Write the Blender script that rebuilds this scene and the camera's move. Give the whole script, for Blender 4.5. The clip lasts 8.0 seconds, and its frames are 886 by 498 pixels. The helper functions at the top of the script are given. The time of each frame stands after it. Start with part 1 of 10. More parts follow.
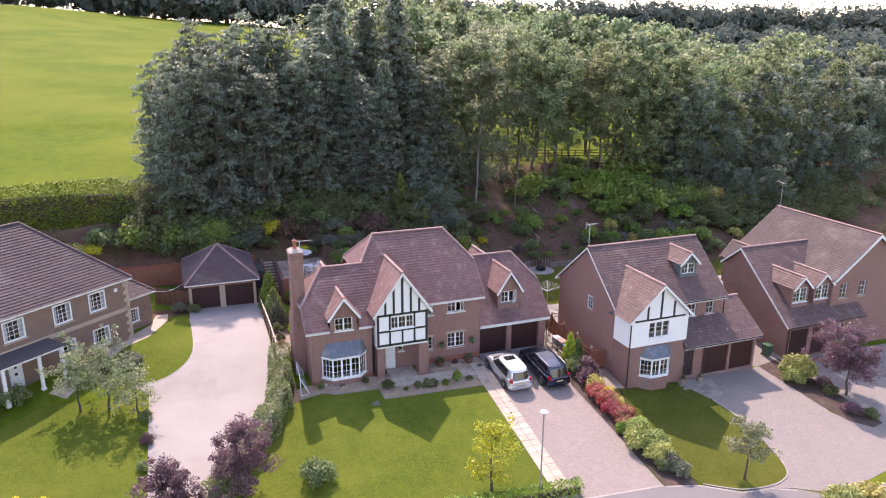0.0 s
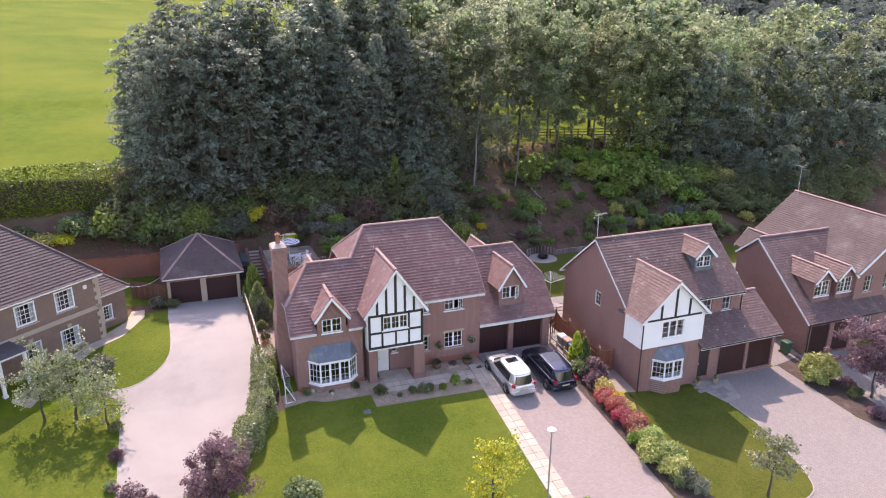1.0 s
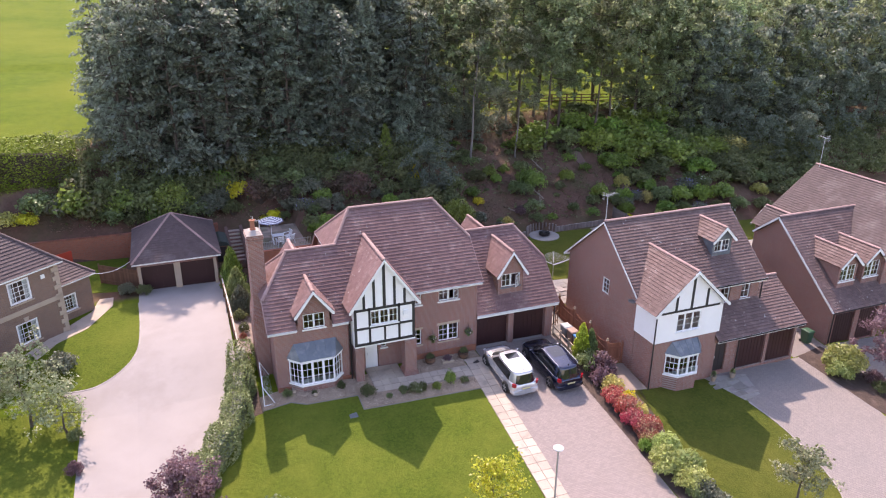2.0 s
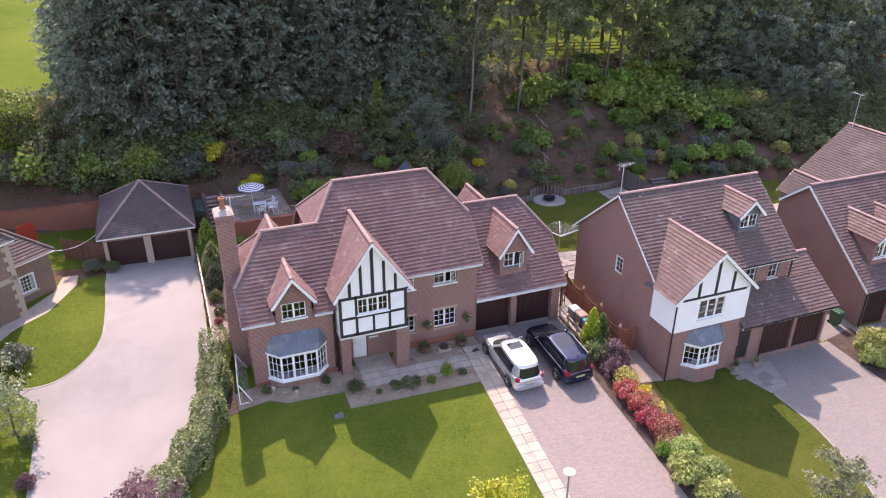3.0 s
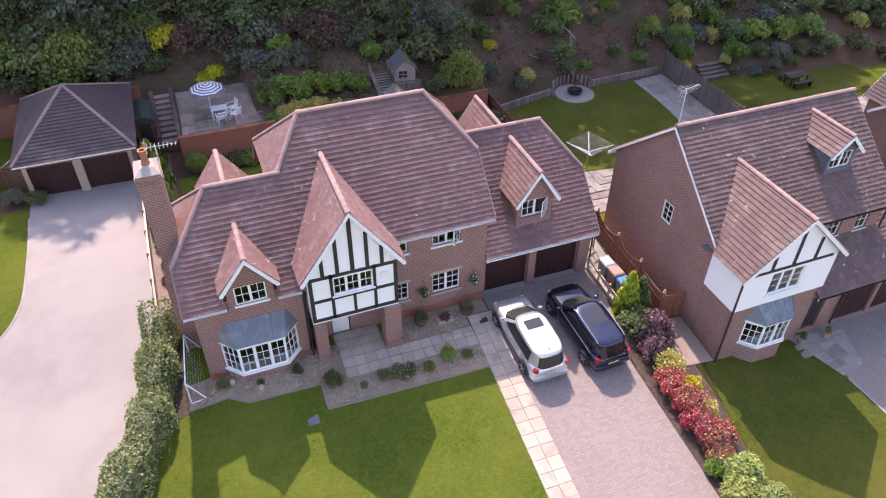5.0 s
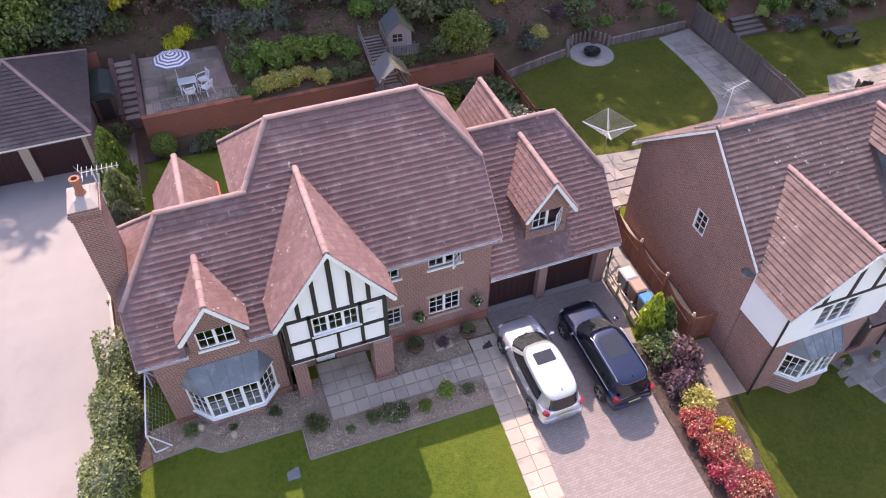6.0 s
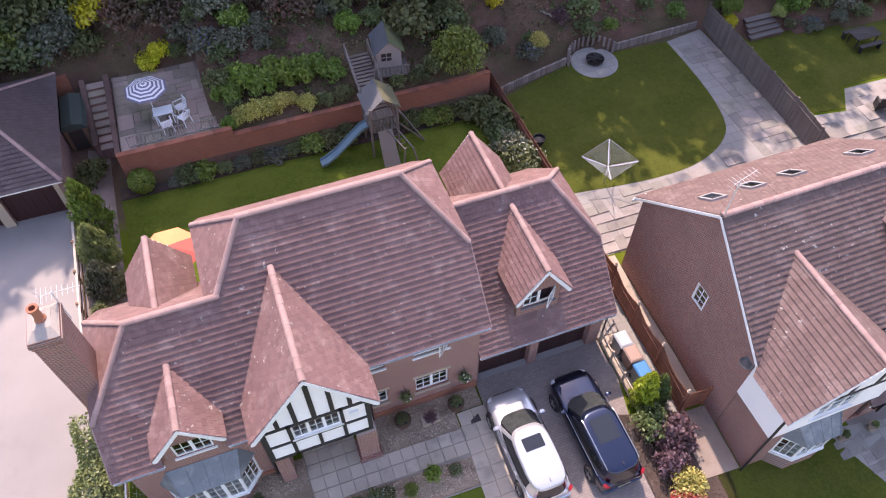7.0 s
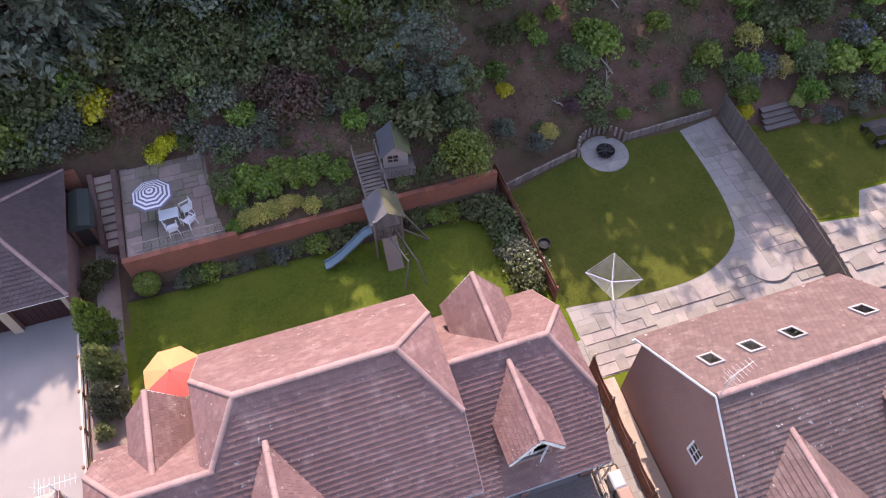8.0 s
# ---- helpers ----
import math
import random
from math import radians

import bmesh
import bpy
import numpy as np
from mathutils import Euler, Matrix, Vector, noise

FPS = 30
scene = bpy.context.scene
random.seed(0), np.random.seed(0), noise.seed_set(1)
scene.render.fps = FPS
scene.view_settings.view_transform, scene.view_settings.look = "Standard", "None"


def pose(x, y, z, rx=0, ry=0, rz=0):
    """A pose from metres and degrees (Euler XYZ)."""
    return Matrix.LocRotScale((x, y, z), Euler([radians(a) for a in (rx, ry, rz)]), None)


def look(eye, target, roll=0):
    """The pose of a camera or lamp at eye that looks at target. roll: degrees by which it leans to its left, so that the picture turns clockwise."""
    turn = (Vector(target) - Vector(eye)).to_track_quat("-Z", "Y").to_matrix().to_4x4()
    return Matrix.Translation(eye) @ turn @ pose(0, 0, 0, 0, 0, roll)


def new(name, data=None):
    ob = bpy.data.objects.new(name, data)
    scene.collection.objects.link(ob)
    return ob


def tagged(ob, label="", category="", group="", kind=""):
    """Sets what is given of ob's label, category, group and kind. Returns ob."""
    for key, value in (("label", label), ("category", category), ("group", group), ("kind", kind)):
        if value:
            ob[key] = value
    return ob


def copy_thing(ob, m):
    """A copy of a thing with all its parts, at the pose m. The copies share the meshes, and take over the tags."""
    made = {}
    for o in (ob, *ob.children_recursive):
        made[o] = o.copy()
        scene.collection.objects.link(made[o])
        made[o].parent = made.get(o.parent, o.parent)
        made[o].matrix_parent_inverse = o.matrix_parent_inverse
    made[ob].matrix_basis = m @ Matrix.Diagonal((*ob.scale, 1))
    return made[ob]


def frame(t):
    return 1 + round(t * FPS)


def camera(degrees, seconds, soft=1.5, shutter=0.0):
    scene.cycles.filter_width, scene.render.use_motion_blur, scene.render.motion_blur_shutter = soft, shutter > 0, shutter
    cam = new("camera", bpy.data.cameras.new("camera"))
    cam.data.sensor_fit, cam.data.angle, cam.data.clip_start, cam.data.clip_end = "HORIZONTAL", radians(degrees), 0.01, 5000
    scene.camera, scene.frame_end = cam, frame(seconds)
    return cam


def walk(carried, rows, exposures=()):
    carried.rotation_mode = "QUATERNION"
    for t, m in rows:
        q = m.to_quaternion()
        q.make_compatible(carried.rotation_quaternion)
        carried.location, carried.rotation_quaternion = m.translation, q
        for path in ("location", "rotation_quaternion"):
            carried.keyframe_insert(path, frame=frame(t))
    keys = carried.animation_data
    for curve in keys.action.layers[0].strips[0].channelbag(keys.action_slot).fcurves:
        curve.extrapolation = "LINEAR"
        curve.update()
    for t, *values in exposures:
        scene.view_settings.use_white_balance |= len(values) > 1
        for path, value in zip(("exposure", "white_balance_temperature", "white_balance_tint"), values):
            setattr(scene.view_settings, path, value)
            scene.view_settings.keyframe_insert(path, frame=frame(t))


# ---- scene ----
cam = camera(63.5, 8.0, soft=1.1)
PATH = [
    (0, (0.145, -1.555, 23.547), (0.827, 0.237, 22.976), 0.3),
    (0.5, (0.854, 0.442, 23.566), (1.536, 2.222, 22.961), 0.3),
    (1, (1.67, 2.491, 23.64), (2.353, 4.258, 22.999), 0.3),
    (1.5, (2.564, 4.615, 23.626), (3.246, 6.364, 22.937), 0.3),
    (3, (5.611, 11.563, 23.622), (6.268, 13.23, 22.734), 0.3),
    (3.5, (6.587, 13.913, 23.67), (7.223, 15.534, 22.687), 0.3),
    (4, (7.583, 16.341, 23.808), (8.194, 17.906, 22.723), 0.3),
    (5.5, (10.788, 24.306, 24.034), (11.314, 25.671, 22.671), 0.4),
    (6, (12.013, 27.133, 24.18), (12.506, 28.425, 22.735), 0.3),
    (6.5, (13.248, 29.725, 25.353), (13.708, 30.937, 23.83), 0.4),
    (7, (14.578, 32.173, 27.234), (15.0, 33.304, 25.639), 0.1),
    (7.5, (15.791, 34.801, 29.351), (16.175, 35.867, 27.703), 0.1),
    (8, (17.132, 37.326, 31.419), (17.487, 38.404, 29.773), -0.1),
]
walk(cam, [(t, look(eye, target, roll)) for t, eye, target, roll in PATH],
     exposures=[(0.0, 1.85, 7300, 30), (8.0, 1.85, 7300, 30)])

# ---- daylight ----
SUN_EL, SUN_AZ = radians(50.3), radians(5)   # high, behind the houses
world = bpy.data.worlds.new("sky")
scene.world = world
world.use_nodes = True
wn = world.node_tree.nodes
sky = wn.new("ShaderNodeTexSky")
sky.sky_type, sky.sun_disc = 'NISHITA', False
sky.sun_elevation, sky.sun_rotation = SUN_EL, SUN_AZ
wn["Background"].inputs["Strength"].default_value = 0.15
world.node_tree.links.new(sky.outputs[0], wn["Background"].inputs["Color"])
sun = new("sun", bpy.data.lights.new("sun", 'SUN'))
sun.data.energy, sun.data.angle, sun.data.color = 2.05, radians(0.6), (1.0, 0.95, 0.87)
sun.matrix_world = look((math.sin(SUN_AZ) * 60, 60 + math.cos(SUN_AZ) * 60, 90), (0, 60, 90 - 60 * math.tan(SUN_EL)))

# ---- materials ----
def nodes_of(name):
    m = bpy.data.materials.new(name)
    m.use_nodes = True
    nt = m.node_tree
    return m, nt.nodes, nt.links, nt.nodes["Principled BSDF"]


def noise_node(n, l, vec, scale, detail=4.0, rough=0.6):
    t = n.new("ShaderNodeTexNoise")
    t.inputs["Scale"].default_value, t.inputs["Detail"].default_value, t.inputs["Roughness"].default_value = scale, detail, rough
    l.new(vec, t.inputs["Vector"])
    return t.outputs["Fac"]


def mix_node(n, l, fac, a, b, mode='MIX'):
    t = n.new("ShaderNodeMix")
    t.data_type, t.blend_type = 'RGBA', mode
    for sock, v in ((t.inputs["Factor"], fac), (t.inputs["A"], a), (t.inputs["B"], b)):
        if isinstance(v, (int, float)):
            sock.default_value = v
        elif isinstance(v, tuple):
            sock.default_value = (*v, 1)
        else:
            l.new(v, sock)
    return t.outputs["Result"]


def math_node(n, l, op, a, b=0.0, c=0.0, clamp=False):
    t = n.new("ShaderNodeMath")
    t.operation, t.use_clamp = op, clamp
    for sock, v in zip(t.inputs, (a, b, c)):
        if isinstance(v, (int, float)):
            sock.default_value = v
        else:
            l.new(v, sock)
    return t.outputs[0]


def spread(n, l, fac, lo, hi):
    t = n.new("ShaderNodeMapRange")
    l.new(fac, t.inputs["Value"])
    t.inputs["From Min"].default_value, t.inputs["From Max"].default_value = lo, hi
    return t.outputs[0]


def bump_to(n, l, b, height, strength, distance=0.02):
    t = n.new("ShaderNodeBump")
    t.inputs["Strength"].default_value, t.inputs["Distance"].default_value = strength, distance
    l.new(height, t.inputs["Height"])
    l.new(t.outputs[0], b.inputs["Normal"])


def vary_value(n, l, col, amount, hue=0.0):
    """Each piece, by its island and its object, a little lighter, darker or of another hue."""
    g, o = n.new("ShaderNodeNewGeometry"), n.new("ShaderNodeObjectInfo")
    r = math_node(n, l, 'ADD', g.outputs["Random Per Island"], o.outputs["Random"])
    r = math_node(n, l, 'FRACT', r)
    h = n.new("ShaderNodeHueSaturation")
    l.new(math_node(n, l, 'MULTIPLY_ADD', r, amount, 1 - amount / 2), h.inputs["Value"])
    if hue:
        l.new(math_node(n, l, 'MULTIPLY_ADD', o.outputs["Random"], hue, 0.5 - hue / 2), h.inputs["Hue"])
    l.new(col, h.inputs["Color"])
    return h.outputs[0]


def surf(name, c1, c2, rough=0.85, big=0.6, fine=18.0, bump=0.25, metal=0.0, pieces=0.0, hue=0.0, spec=0.4, stain=None, stain_scale=0.35, coat=0.0, dist=0.02, speck=None):
    m, n, l, b = nodes_of(name)
    pos = n.new("ShaderNodeNewGeometry").outputs["Position"]
    f1 = spread(n, l, noise_node(n, l, pos, big), 0.35, 0.65)
    f2 = spread(n, l, noise_node(n, l, pos, fine, 5.0, 0.7), 0.3, 0.7)
    col = mix_node(n, l, math_node(n, l, 'MULTIPLY_ADD', f1, 0.5, math_node(n, l, 'MULTIPLY', f2, 0.5)), c1, c2)
    if stain:
        s = spread(n, l, noise_node(n, l, pos, stain_scale, 6.0, 0.65), 0.52, 0.7)
        col = mix_node(n, l, s, col, stain)
    if pieces:
        col = vary_value(n, l, col, pieces, hue)
    if speck:
        # lichen
        k = math_node(n, l, 'MULTIPLY', spread(n, l, noise_node(n, l, pos, 4.5, 3.0, 0.55), 0.66, 0.72), spread(n, l, noise_node(n, l, pos, 0.35, 2.0, 0.5), 0.42, 0.6))
        col = mix_node(n, l, math_node(n, l, 'MULTIPLY', k, 0.8), col, speck)
    l.new(col, b.inputs["Base Color"])
    b.inputs["Roughness"].default_value, b.inputs["Metallic"].default_value = rough, metal
    b.inputs["Specular IOR Level"].default_value = spec
    b.inputs["Coat Weight"].default_value = coat
    if bump:
        bump_to(n, l, b, f2, bump, dist)
    return m


def brickwork(name, c1, c2, mortar, turn=0.0, w=0.225, h=0.075, joint=0.012, flat=False, bump=0.5, stain=(0.1, 0.07, 0.06)):
    """Brick bond; walls stand along two axes at right angles, turned by that many degrees. flat: laid on the ground."""
    m, n, l, b = nodes_of(name)
    pos = n.new("ShaderNodeNewGeometry").outputs["Position"]
    sep, com = n.new("ShaderNodeSeparateXYZ"), n.new("ShaderNodeCombineXYZ")
    l.new(pos, sep.inputs[0])
    x, y, z = sep.outputs
    if flat:
        l.new(x, com.inputs[0]), l.new(y, com.inputs[1])
    else:
        ca, sa = math.cos(radians(turn)), math.sin(radians(turn))
        l.new(math_node(n, l, 'MULTIPLY_ADD', x, ca - sa, math_node(n, l, 'MULTIPLY', y, ca + sa)), com.inputs[0])
        l.new(z, com.inputs[1])
    t = n.new("ShaderNodeTexBrick")
    t.inputs["Scale"].default_value = 1.0
    t.inputs["Brick Width"].default_value, t.inputs["Row Height"].default_value, t.inputs["Mortar Size"].default_value = w, h, joint
    t.inputs["Mortar Smooth"].default_value = 0.3
    t.inputs["Bias"].default_value = -0.1
    for k, c in (("Color1", c1), ("Color2", c2), ("Mortar", mortar)):
        t.inputs[k].default_value = (*c, 1)
    l.new(com.outputs[0], t.inputs["Vector"])
    f2 = spread(n, l, noise_node(n, l, pos, 14.0, 5.0, 0.7), 0.3, 0.75)
    s = spread(n, l, noise_node(n, l, pos, 0.5, 6.0, 0.6), 0.45, 0.8)
    col = mix_node(n, l, math_node(n, l, 'MULTIPLY', f2, 0.35), t.outputs["Color"], stain)
    col = mix_node(n, l, math_node(n, l, 'MULTIPLY', s, 0.35), col, stain)
    l.new(col, b.inputs["Base Color"])
    b.inputs["Roughness"].default_value = 0.9
    inv = math_node(n, l, 'SUBTRACT', 1.0, t.outputs["Fac"])
    bump_to(n, l, b, math_node(n, l, 'MULTIPLY_ADD', f2, 0.2, inv), bump, 0.012)
    return m


def grass(name, c1, c2, c3, big=0.12, fine=9.0):
    m, n, l, b = nodes_of(name)
    pos = n.new("ShaderNodeNewGeometry").outputs["Position"]
    f1 = spread(n, l, noise_node(n, l, pos, big, 5.0, 0.6), 0.35, 0.65)
    f2 = spread(n, l, noise_node(n, l, pos, fine, 7.0, 0.85), 0.37, 0.63)
    f3 = spread(n, l, noise_node(n, l, pos, 1.1, 5.0, 0.7), 0.5, 0.75)
    col = mix_node(n, l, f2, c1, c2)
    col = mix_node(n, l, math_node(n, l, 'MULTIPLY', f1, 0.55), col, c3)
    col = mix_node(n, l, math_node(n, l, 'MULTIPLY', f3, 0.3), col, c3)
    f4 = spread(n, l, noise_node(n, l, pos, 2.6, 7.0, 0.8), 0.3, 0.7)
    col = mix_node(n, l, math_node(n, l, 'MULTIPLY', f4, 0.35), col, tuple(0.55 * q for q in c2))
    l.new(col, b.inputs["Base Color"])
    b.inputs["Roughness"].default_value = 0.9
    b.inputs["Specular IOR Level"].default_value = 0.05
    bump_to(n, l, b, f2, 0.7, 0.05)
    return m


def leaf(name, c1, c2, through_light=0.35, rough=0.5, pieces=0.7, hue=0.04, spec=0.5):
    """Leaves: gloss on top, some light passing through."""
    m, n, l, b = nodes_of(name)
    pos = n.new("ShaderNodeNewGeometry").outputs["Position"]
    f1 = spread(n, l, noise_node(n, l, pos, 0.5, 3.0), 0.35, 0.65)
    col = vary_value(n, l, mix_node(n, l, f1, c1, c2), pieces, hue)
    # one plant paler or darker than the next
    own = n.new("ShaderNodeHueSaturation")
    luck = math_node(n, l, 'FRACT', math_node(n, l, 'MULTIPLY', n.new("ShaderNodeObjectInfo").outputs["Random"], 7.31))
    l.new(math_node(n, l, 'MULTIPLY_ADD', luck, 0.36, 0.84), own.inputs["Value"])
    l.new(col, own.inputs["Color"])
    col = own.outputs[0]
    l.new(col, b.inputs["Base Color"])
    b.inputs["Roughness"].default_value = rough
    b.inputs["Specular IOR Level"].default_value = spec
    tr, mx = n.new("ShaderNodeBsdfTranslucent"), n.new("ShaderNodeMixShader")
    glow = n.new("ShaderNodeHueSaturation")
    glow.inputs["Value"].default_value = 1.5
    l.new(col, glow.inputs["Color"])
    l.new(glow.outputs[0], tr.inputs["Color"])
    mx.inputs[0].default_value = through_light
    l.new(b.outputs[0], mx.inputs[1]), l.new(tr.outputs[0], mx.inputs[2])
    l.new(mx.outputs[0], n["Material Output"].inputs["Surface"])
    return m


def glass(name, tint=(0.9, 0.95, 0.95), rough=0.02):
    m, n, l, b = nodes_of(name)
    b.inputs["Base Color"].default_value = (*tint, 1)
    b.inputs["Roughness"].default_value = rough
    b.inputs["Transmission Weight"].default_value = 1.0
    b.inputs["IOR"].default_value = 1.45
    return m


BRICK = brickwork("red_brick", (0.318, 0.108, 0.08), (0.215, 0.074, 0.06), (0.36, 0.285, 0.25), joint=0.014, stain=(0.12, 0.07, 0.06))
BRICK_RED = brickwork("orange_red_brick", (0.42, 0.125, 0.066), (0.33, 0.095, 0.052), (0.28, 0.17, 0.12), stain=(0.16, 0.085, 0.06))
BRICK_BROWN = brickwork("brown_brick", (0.27, 0.15, 0.10), (0.20, 0.11, 0.075), (0.26, 0.2, 0.16), turn=40.3)
TILE = surf("concrete_roof_tile", (0.214, 0.119, 0.110), (0.156, 0.086, 0.081), 0.8, big=0.35, fine=11, bump=0.2, pieces=0.24, stain=(0.25, 0.16, 0.148), stain_scale=1.2, speck=(0.42, 0.37, 0.33))
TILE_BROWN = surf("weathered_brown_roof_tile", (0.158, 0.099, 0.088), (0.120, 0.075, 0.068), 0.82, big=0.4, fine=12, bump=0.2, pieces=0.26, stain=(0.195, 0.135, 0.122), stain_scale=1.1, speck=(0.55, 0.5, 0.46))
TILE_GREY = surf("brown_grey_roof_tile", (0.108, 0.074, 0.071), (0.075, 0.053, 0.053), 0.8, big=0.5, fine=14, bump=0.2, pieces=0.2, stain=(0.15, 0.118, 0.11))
RIDGE = surf("mortared_ridge_tile", (0.36, 0.232, 0.208), (0.25, 0.16, 0.146), 0.85, fine=12, pieces=0.25)
WHITE = surf("white_upvc", (0.80, 0.79, 0.77), (0.74, 0.73, 0.71), 0.4, big=1.2, fine=8, bump=0.0, spec=0.5)
RENDERED = surf("white_render", (0.86, 0.83, 0.81), (0.78, 0.75, 0.73), 0.85, big=0.8, fine=25, bump=0.12)
TIMBER = surf("black_stained_timber", (0.022, 0.02, 0.02), (0.04, 0.035, 0.033), 0.6, fine=30, bump=0.25)
BLACK = surf("black_plastic", (0.025, 0.02, 0.02), (0.04, 0.03, 0.03), 0.45, bump=0.0)
LEAD = surf("blue_grey_lead", (0.17, 0.19, 0.215), (0.12, 0.135, 0.155), 0.5, big=1.5, fine=9, bump=0.12, metal=0.3, stain=(0.25, 0.26, 0.27), stain_scale=1.2)
GARAGE = surf("dark_red_garage_door", (0.05, 0.017, 0.016), (0.038, 0.014, 0.014), 0.45, bump=0.05)
STONE = surf("buff_stone", (0.46, 0.36, 0.27), (0.38, 0.29, 0.215), 0.85, fine=20, bump=0.2)
MORTAR = surf("pale_mortar_flaunching", (0.38, 0.33, 0.29), (0.28, 0.24, 0.21), 0.9, fine=14, bump=0.4)
GLASS = glass("window_glass")
CURTAIN = surf("pale_net_curtain", (0.6, 0.6, 0.58), (0.5, 0.5, 0.5), 0.9, fine=6, bump=0.2)
LAWN = grass("mown_lawn", (0.05, 0.084, 0.012), (0.125, 0.168, 0.022), (0.175, 0.19, 0.032), big=0.3, fine=6.0)
DRY_LAWN = grass("drier_olive_lawn", (0.046, 0.064, 0.012), (0.108, 0.127, 0.022), (0.154, 0.15, 0.032), big=0.3, fine=6.0)
FIELD_C = ((0.050, 0.090, 0.008), (0.100, 0.146, 0.012), (0.126, 0.150, 0.017))
PALE_DRIVE = surf("pale_pink_drive", (0.325, 0.288, 0.266), (0.273, 0.242, 0.223), 0.9, big=0.4, fine=40, bump=0.3, stain=(0.262, 0.228, 0.208), stain_scale=0.2)
PAVER = brickwork("block_paving", (0.29, 0.236, 0.212), (0.228, 0.186, 0.168), (0.165, 0.135, 0.122), w=0.2, h=0.1, joint=0.008, flat=True, stain=(0.2, 0.16, 0.146))
N_PAVER = brickwork("grey_paving", (0.268, 0.224, 0.2), (0.222, 0.186, 0.168), (0.15, 0.132, 0.122), w=0.2, h=0.1, joint=0.008, flat=True, stain=(0.165, 0.146, 0.135))
ASPHALT = surf("grey_asphalt", (0.2, 0.18, 0.172), (0.16, 0.145, 0.14), 0.95, big=0.3, fine=60, bump=0.4)
SLAB = surf("beige_paving_slab", (0.45, 0.37, 0.295), (0.37, 0.30, 0.24), 0.9, fine=22, bump=0.2, pieces=0.18, stain=(0.27, 0.232, 0.195), stain_scale=1.3)
FLAG = surf("riven_flagstone", (0.37, 0.285, 0.225), (0.245, 0.192, 0.155), 0.9, fine=10, bump=0.35, pieces=0.55, hue=0.06, stain=(0.16, 0.14, 0.095))
PALE_FLAG = brickwork("pale_concrete_paving", (0.3, 0.274, 0.246), (0.24, 0.218, 0.196), (0.19, 0.168, 0.148), w=0.9, h=0.6, joint=0.02, flat=True, stain=(0.25, 0.23, 0.21))
KERB = surf("concrete_edging", (0.34, 0.3, 0.275), (0.27, 0.24, 0.22), 0.9, fine=18, pieces=0.2)
GRAVEL = surf("mixed_gravel", (0.50, 0.365, 0.27), (0.21, 0.145, 0.105), 0.95, big=1.0, fine=16, bump=1.0, dist=0.06)
PEBBLE = surf("pebble", (0.55, 0.42, 0.32), (0.28, 0.20, 0.15), 0.85, big=3.0, fine=9, bump=0.1, pieces=0.7, hue=0.05)
SOIL = surf("dark_soil", (0.1, 0.066, 0.052), (0.058, 0.04, 0.033), 0.95, big=1.5, fine=7, bump=0.9, dist=0.05, stain=(0.13, 0.09, 0.07), stain_scale=2.0)
TRODDEN = surf("trodden_earth", (0.2, 0.125, 0.1), (0.15, 0.092, 0.074), 0.95, big=1.0, fine=9, bump=0.7, dist=0.04)
WOOD = surf("grey_weathered_wood", (0.2, 0.165, 0.14), (0.14, 0.115, 0.1), 0.85, fine=16, bump=0.3, pieces=0.35)
WOOD_BROWN = surf("brown_fence_wood", (0.2, 0.105, 0.062), (0.14, 0.075, 0.048), 0.85, fine=16, bump=0.3, pieces=0.35)
WOOD_RED = surf("red_brown_fence_wood", (0.26, 0.1, 0.062), (0.19, 0.075, 0.048), 0.85, fine=16, bump=0.3, pieces=0.3)
BARK = surf("dark_bark", (0.12, 0.095, 0.075), (0.07, 0.055, 0.045), 0.95, fine=8, bump=0.8, dist=0.05)
BIRCH = surf("pale_birch_bark", (0.235, 0.21, 0.19), (0.11, 0.093, 0.082), 0.9, fine=5, bump=0.4)
SANDY = surf("pinkish_sandy_gravel", (0.345, 0.27, 0.225), (0.23, 0.178, 0.148), 0.95, big=0.8, fine=24, bump=0.6, stain=(0.24, 0.18, 0.15), stain_scale=0.9)
JOINT = surf("sandy_joint", (0.3, 0.255, 0.215), (0.23, 0.195, 0.165), 0.95, fine=15, bump=0.4)
PALE_METAL = surf("weathered_pale_metal", (0.44, 0.42, 0.41), (0.34, 0.32, 0.31), 0.5, metal=0.3, fine=12, bump=0.1)
METAL = surf("galvanised_metal", (0.5, 0.5, 0.5), (0.4, 0.4, 0.41), 0.4, metal=0.8, bump=0.0)
COPING = surf("brick_coping", (0.36, 0.125, 0.075), (0.26, 0.09, 0.058), 0.9, fine=10, bump=0.4, pieces=0.4, stain=(0.17, 0.1, 0.075), stain_scale=1.2)
DARK_COPING = surf("dark_brick_coping", (0.15, 0.085, 0.068), (0.1, 0.06, 0.05), 0.9, fine=10, bump=0.4, pieces=0.4)

# ---- builders ----
ORG = {}    # thing or part -> where its thing stands, in the coordinates that its shapes are written in


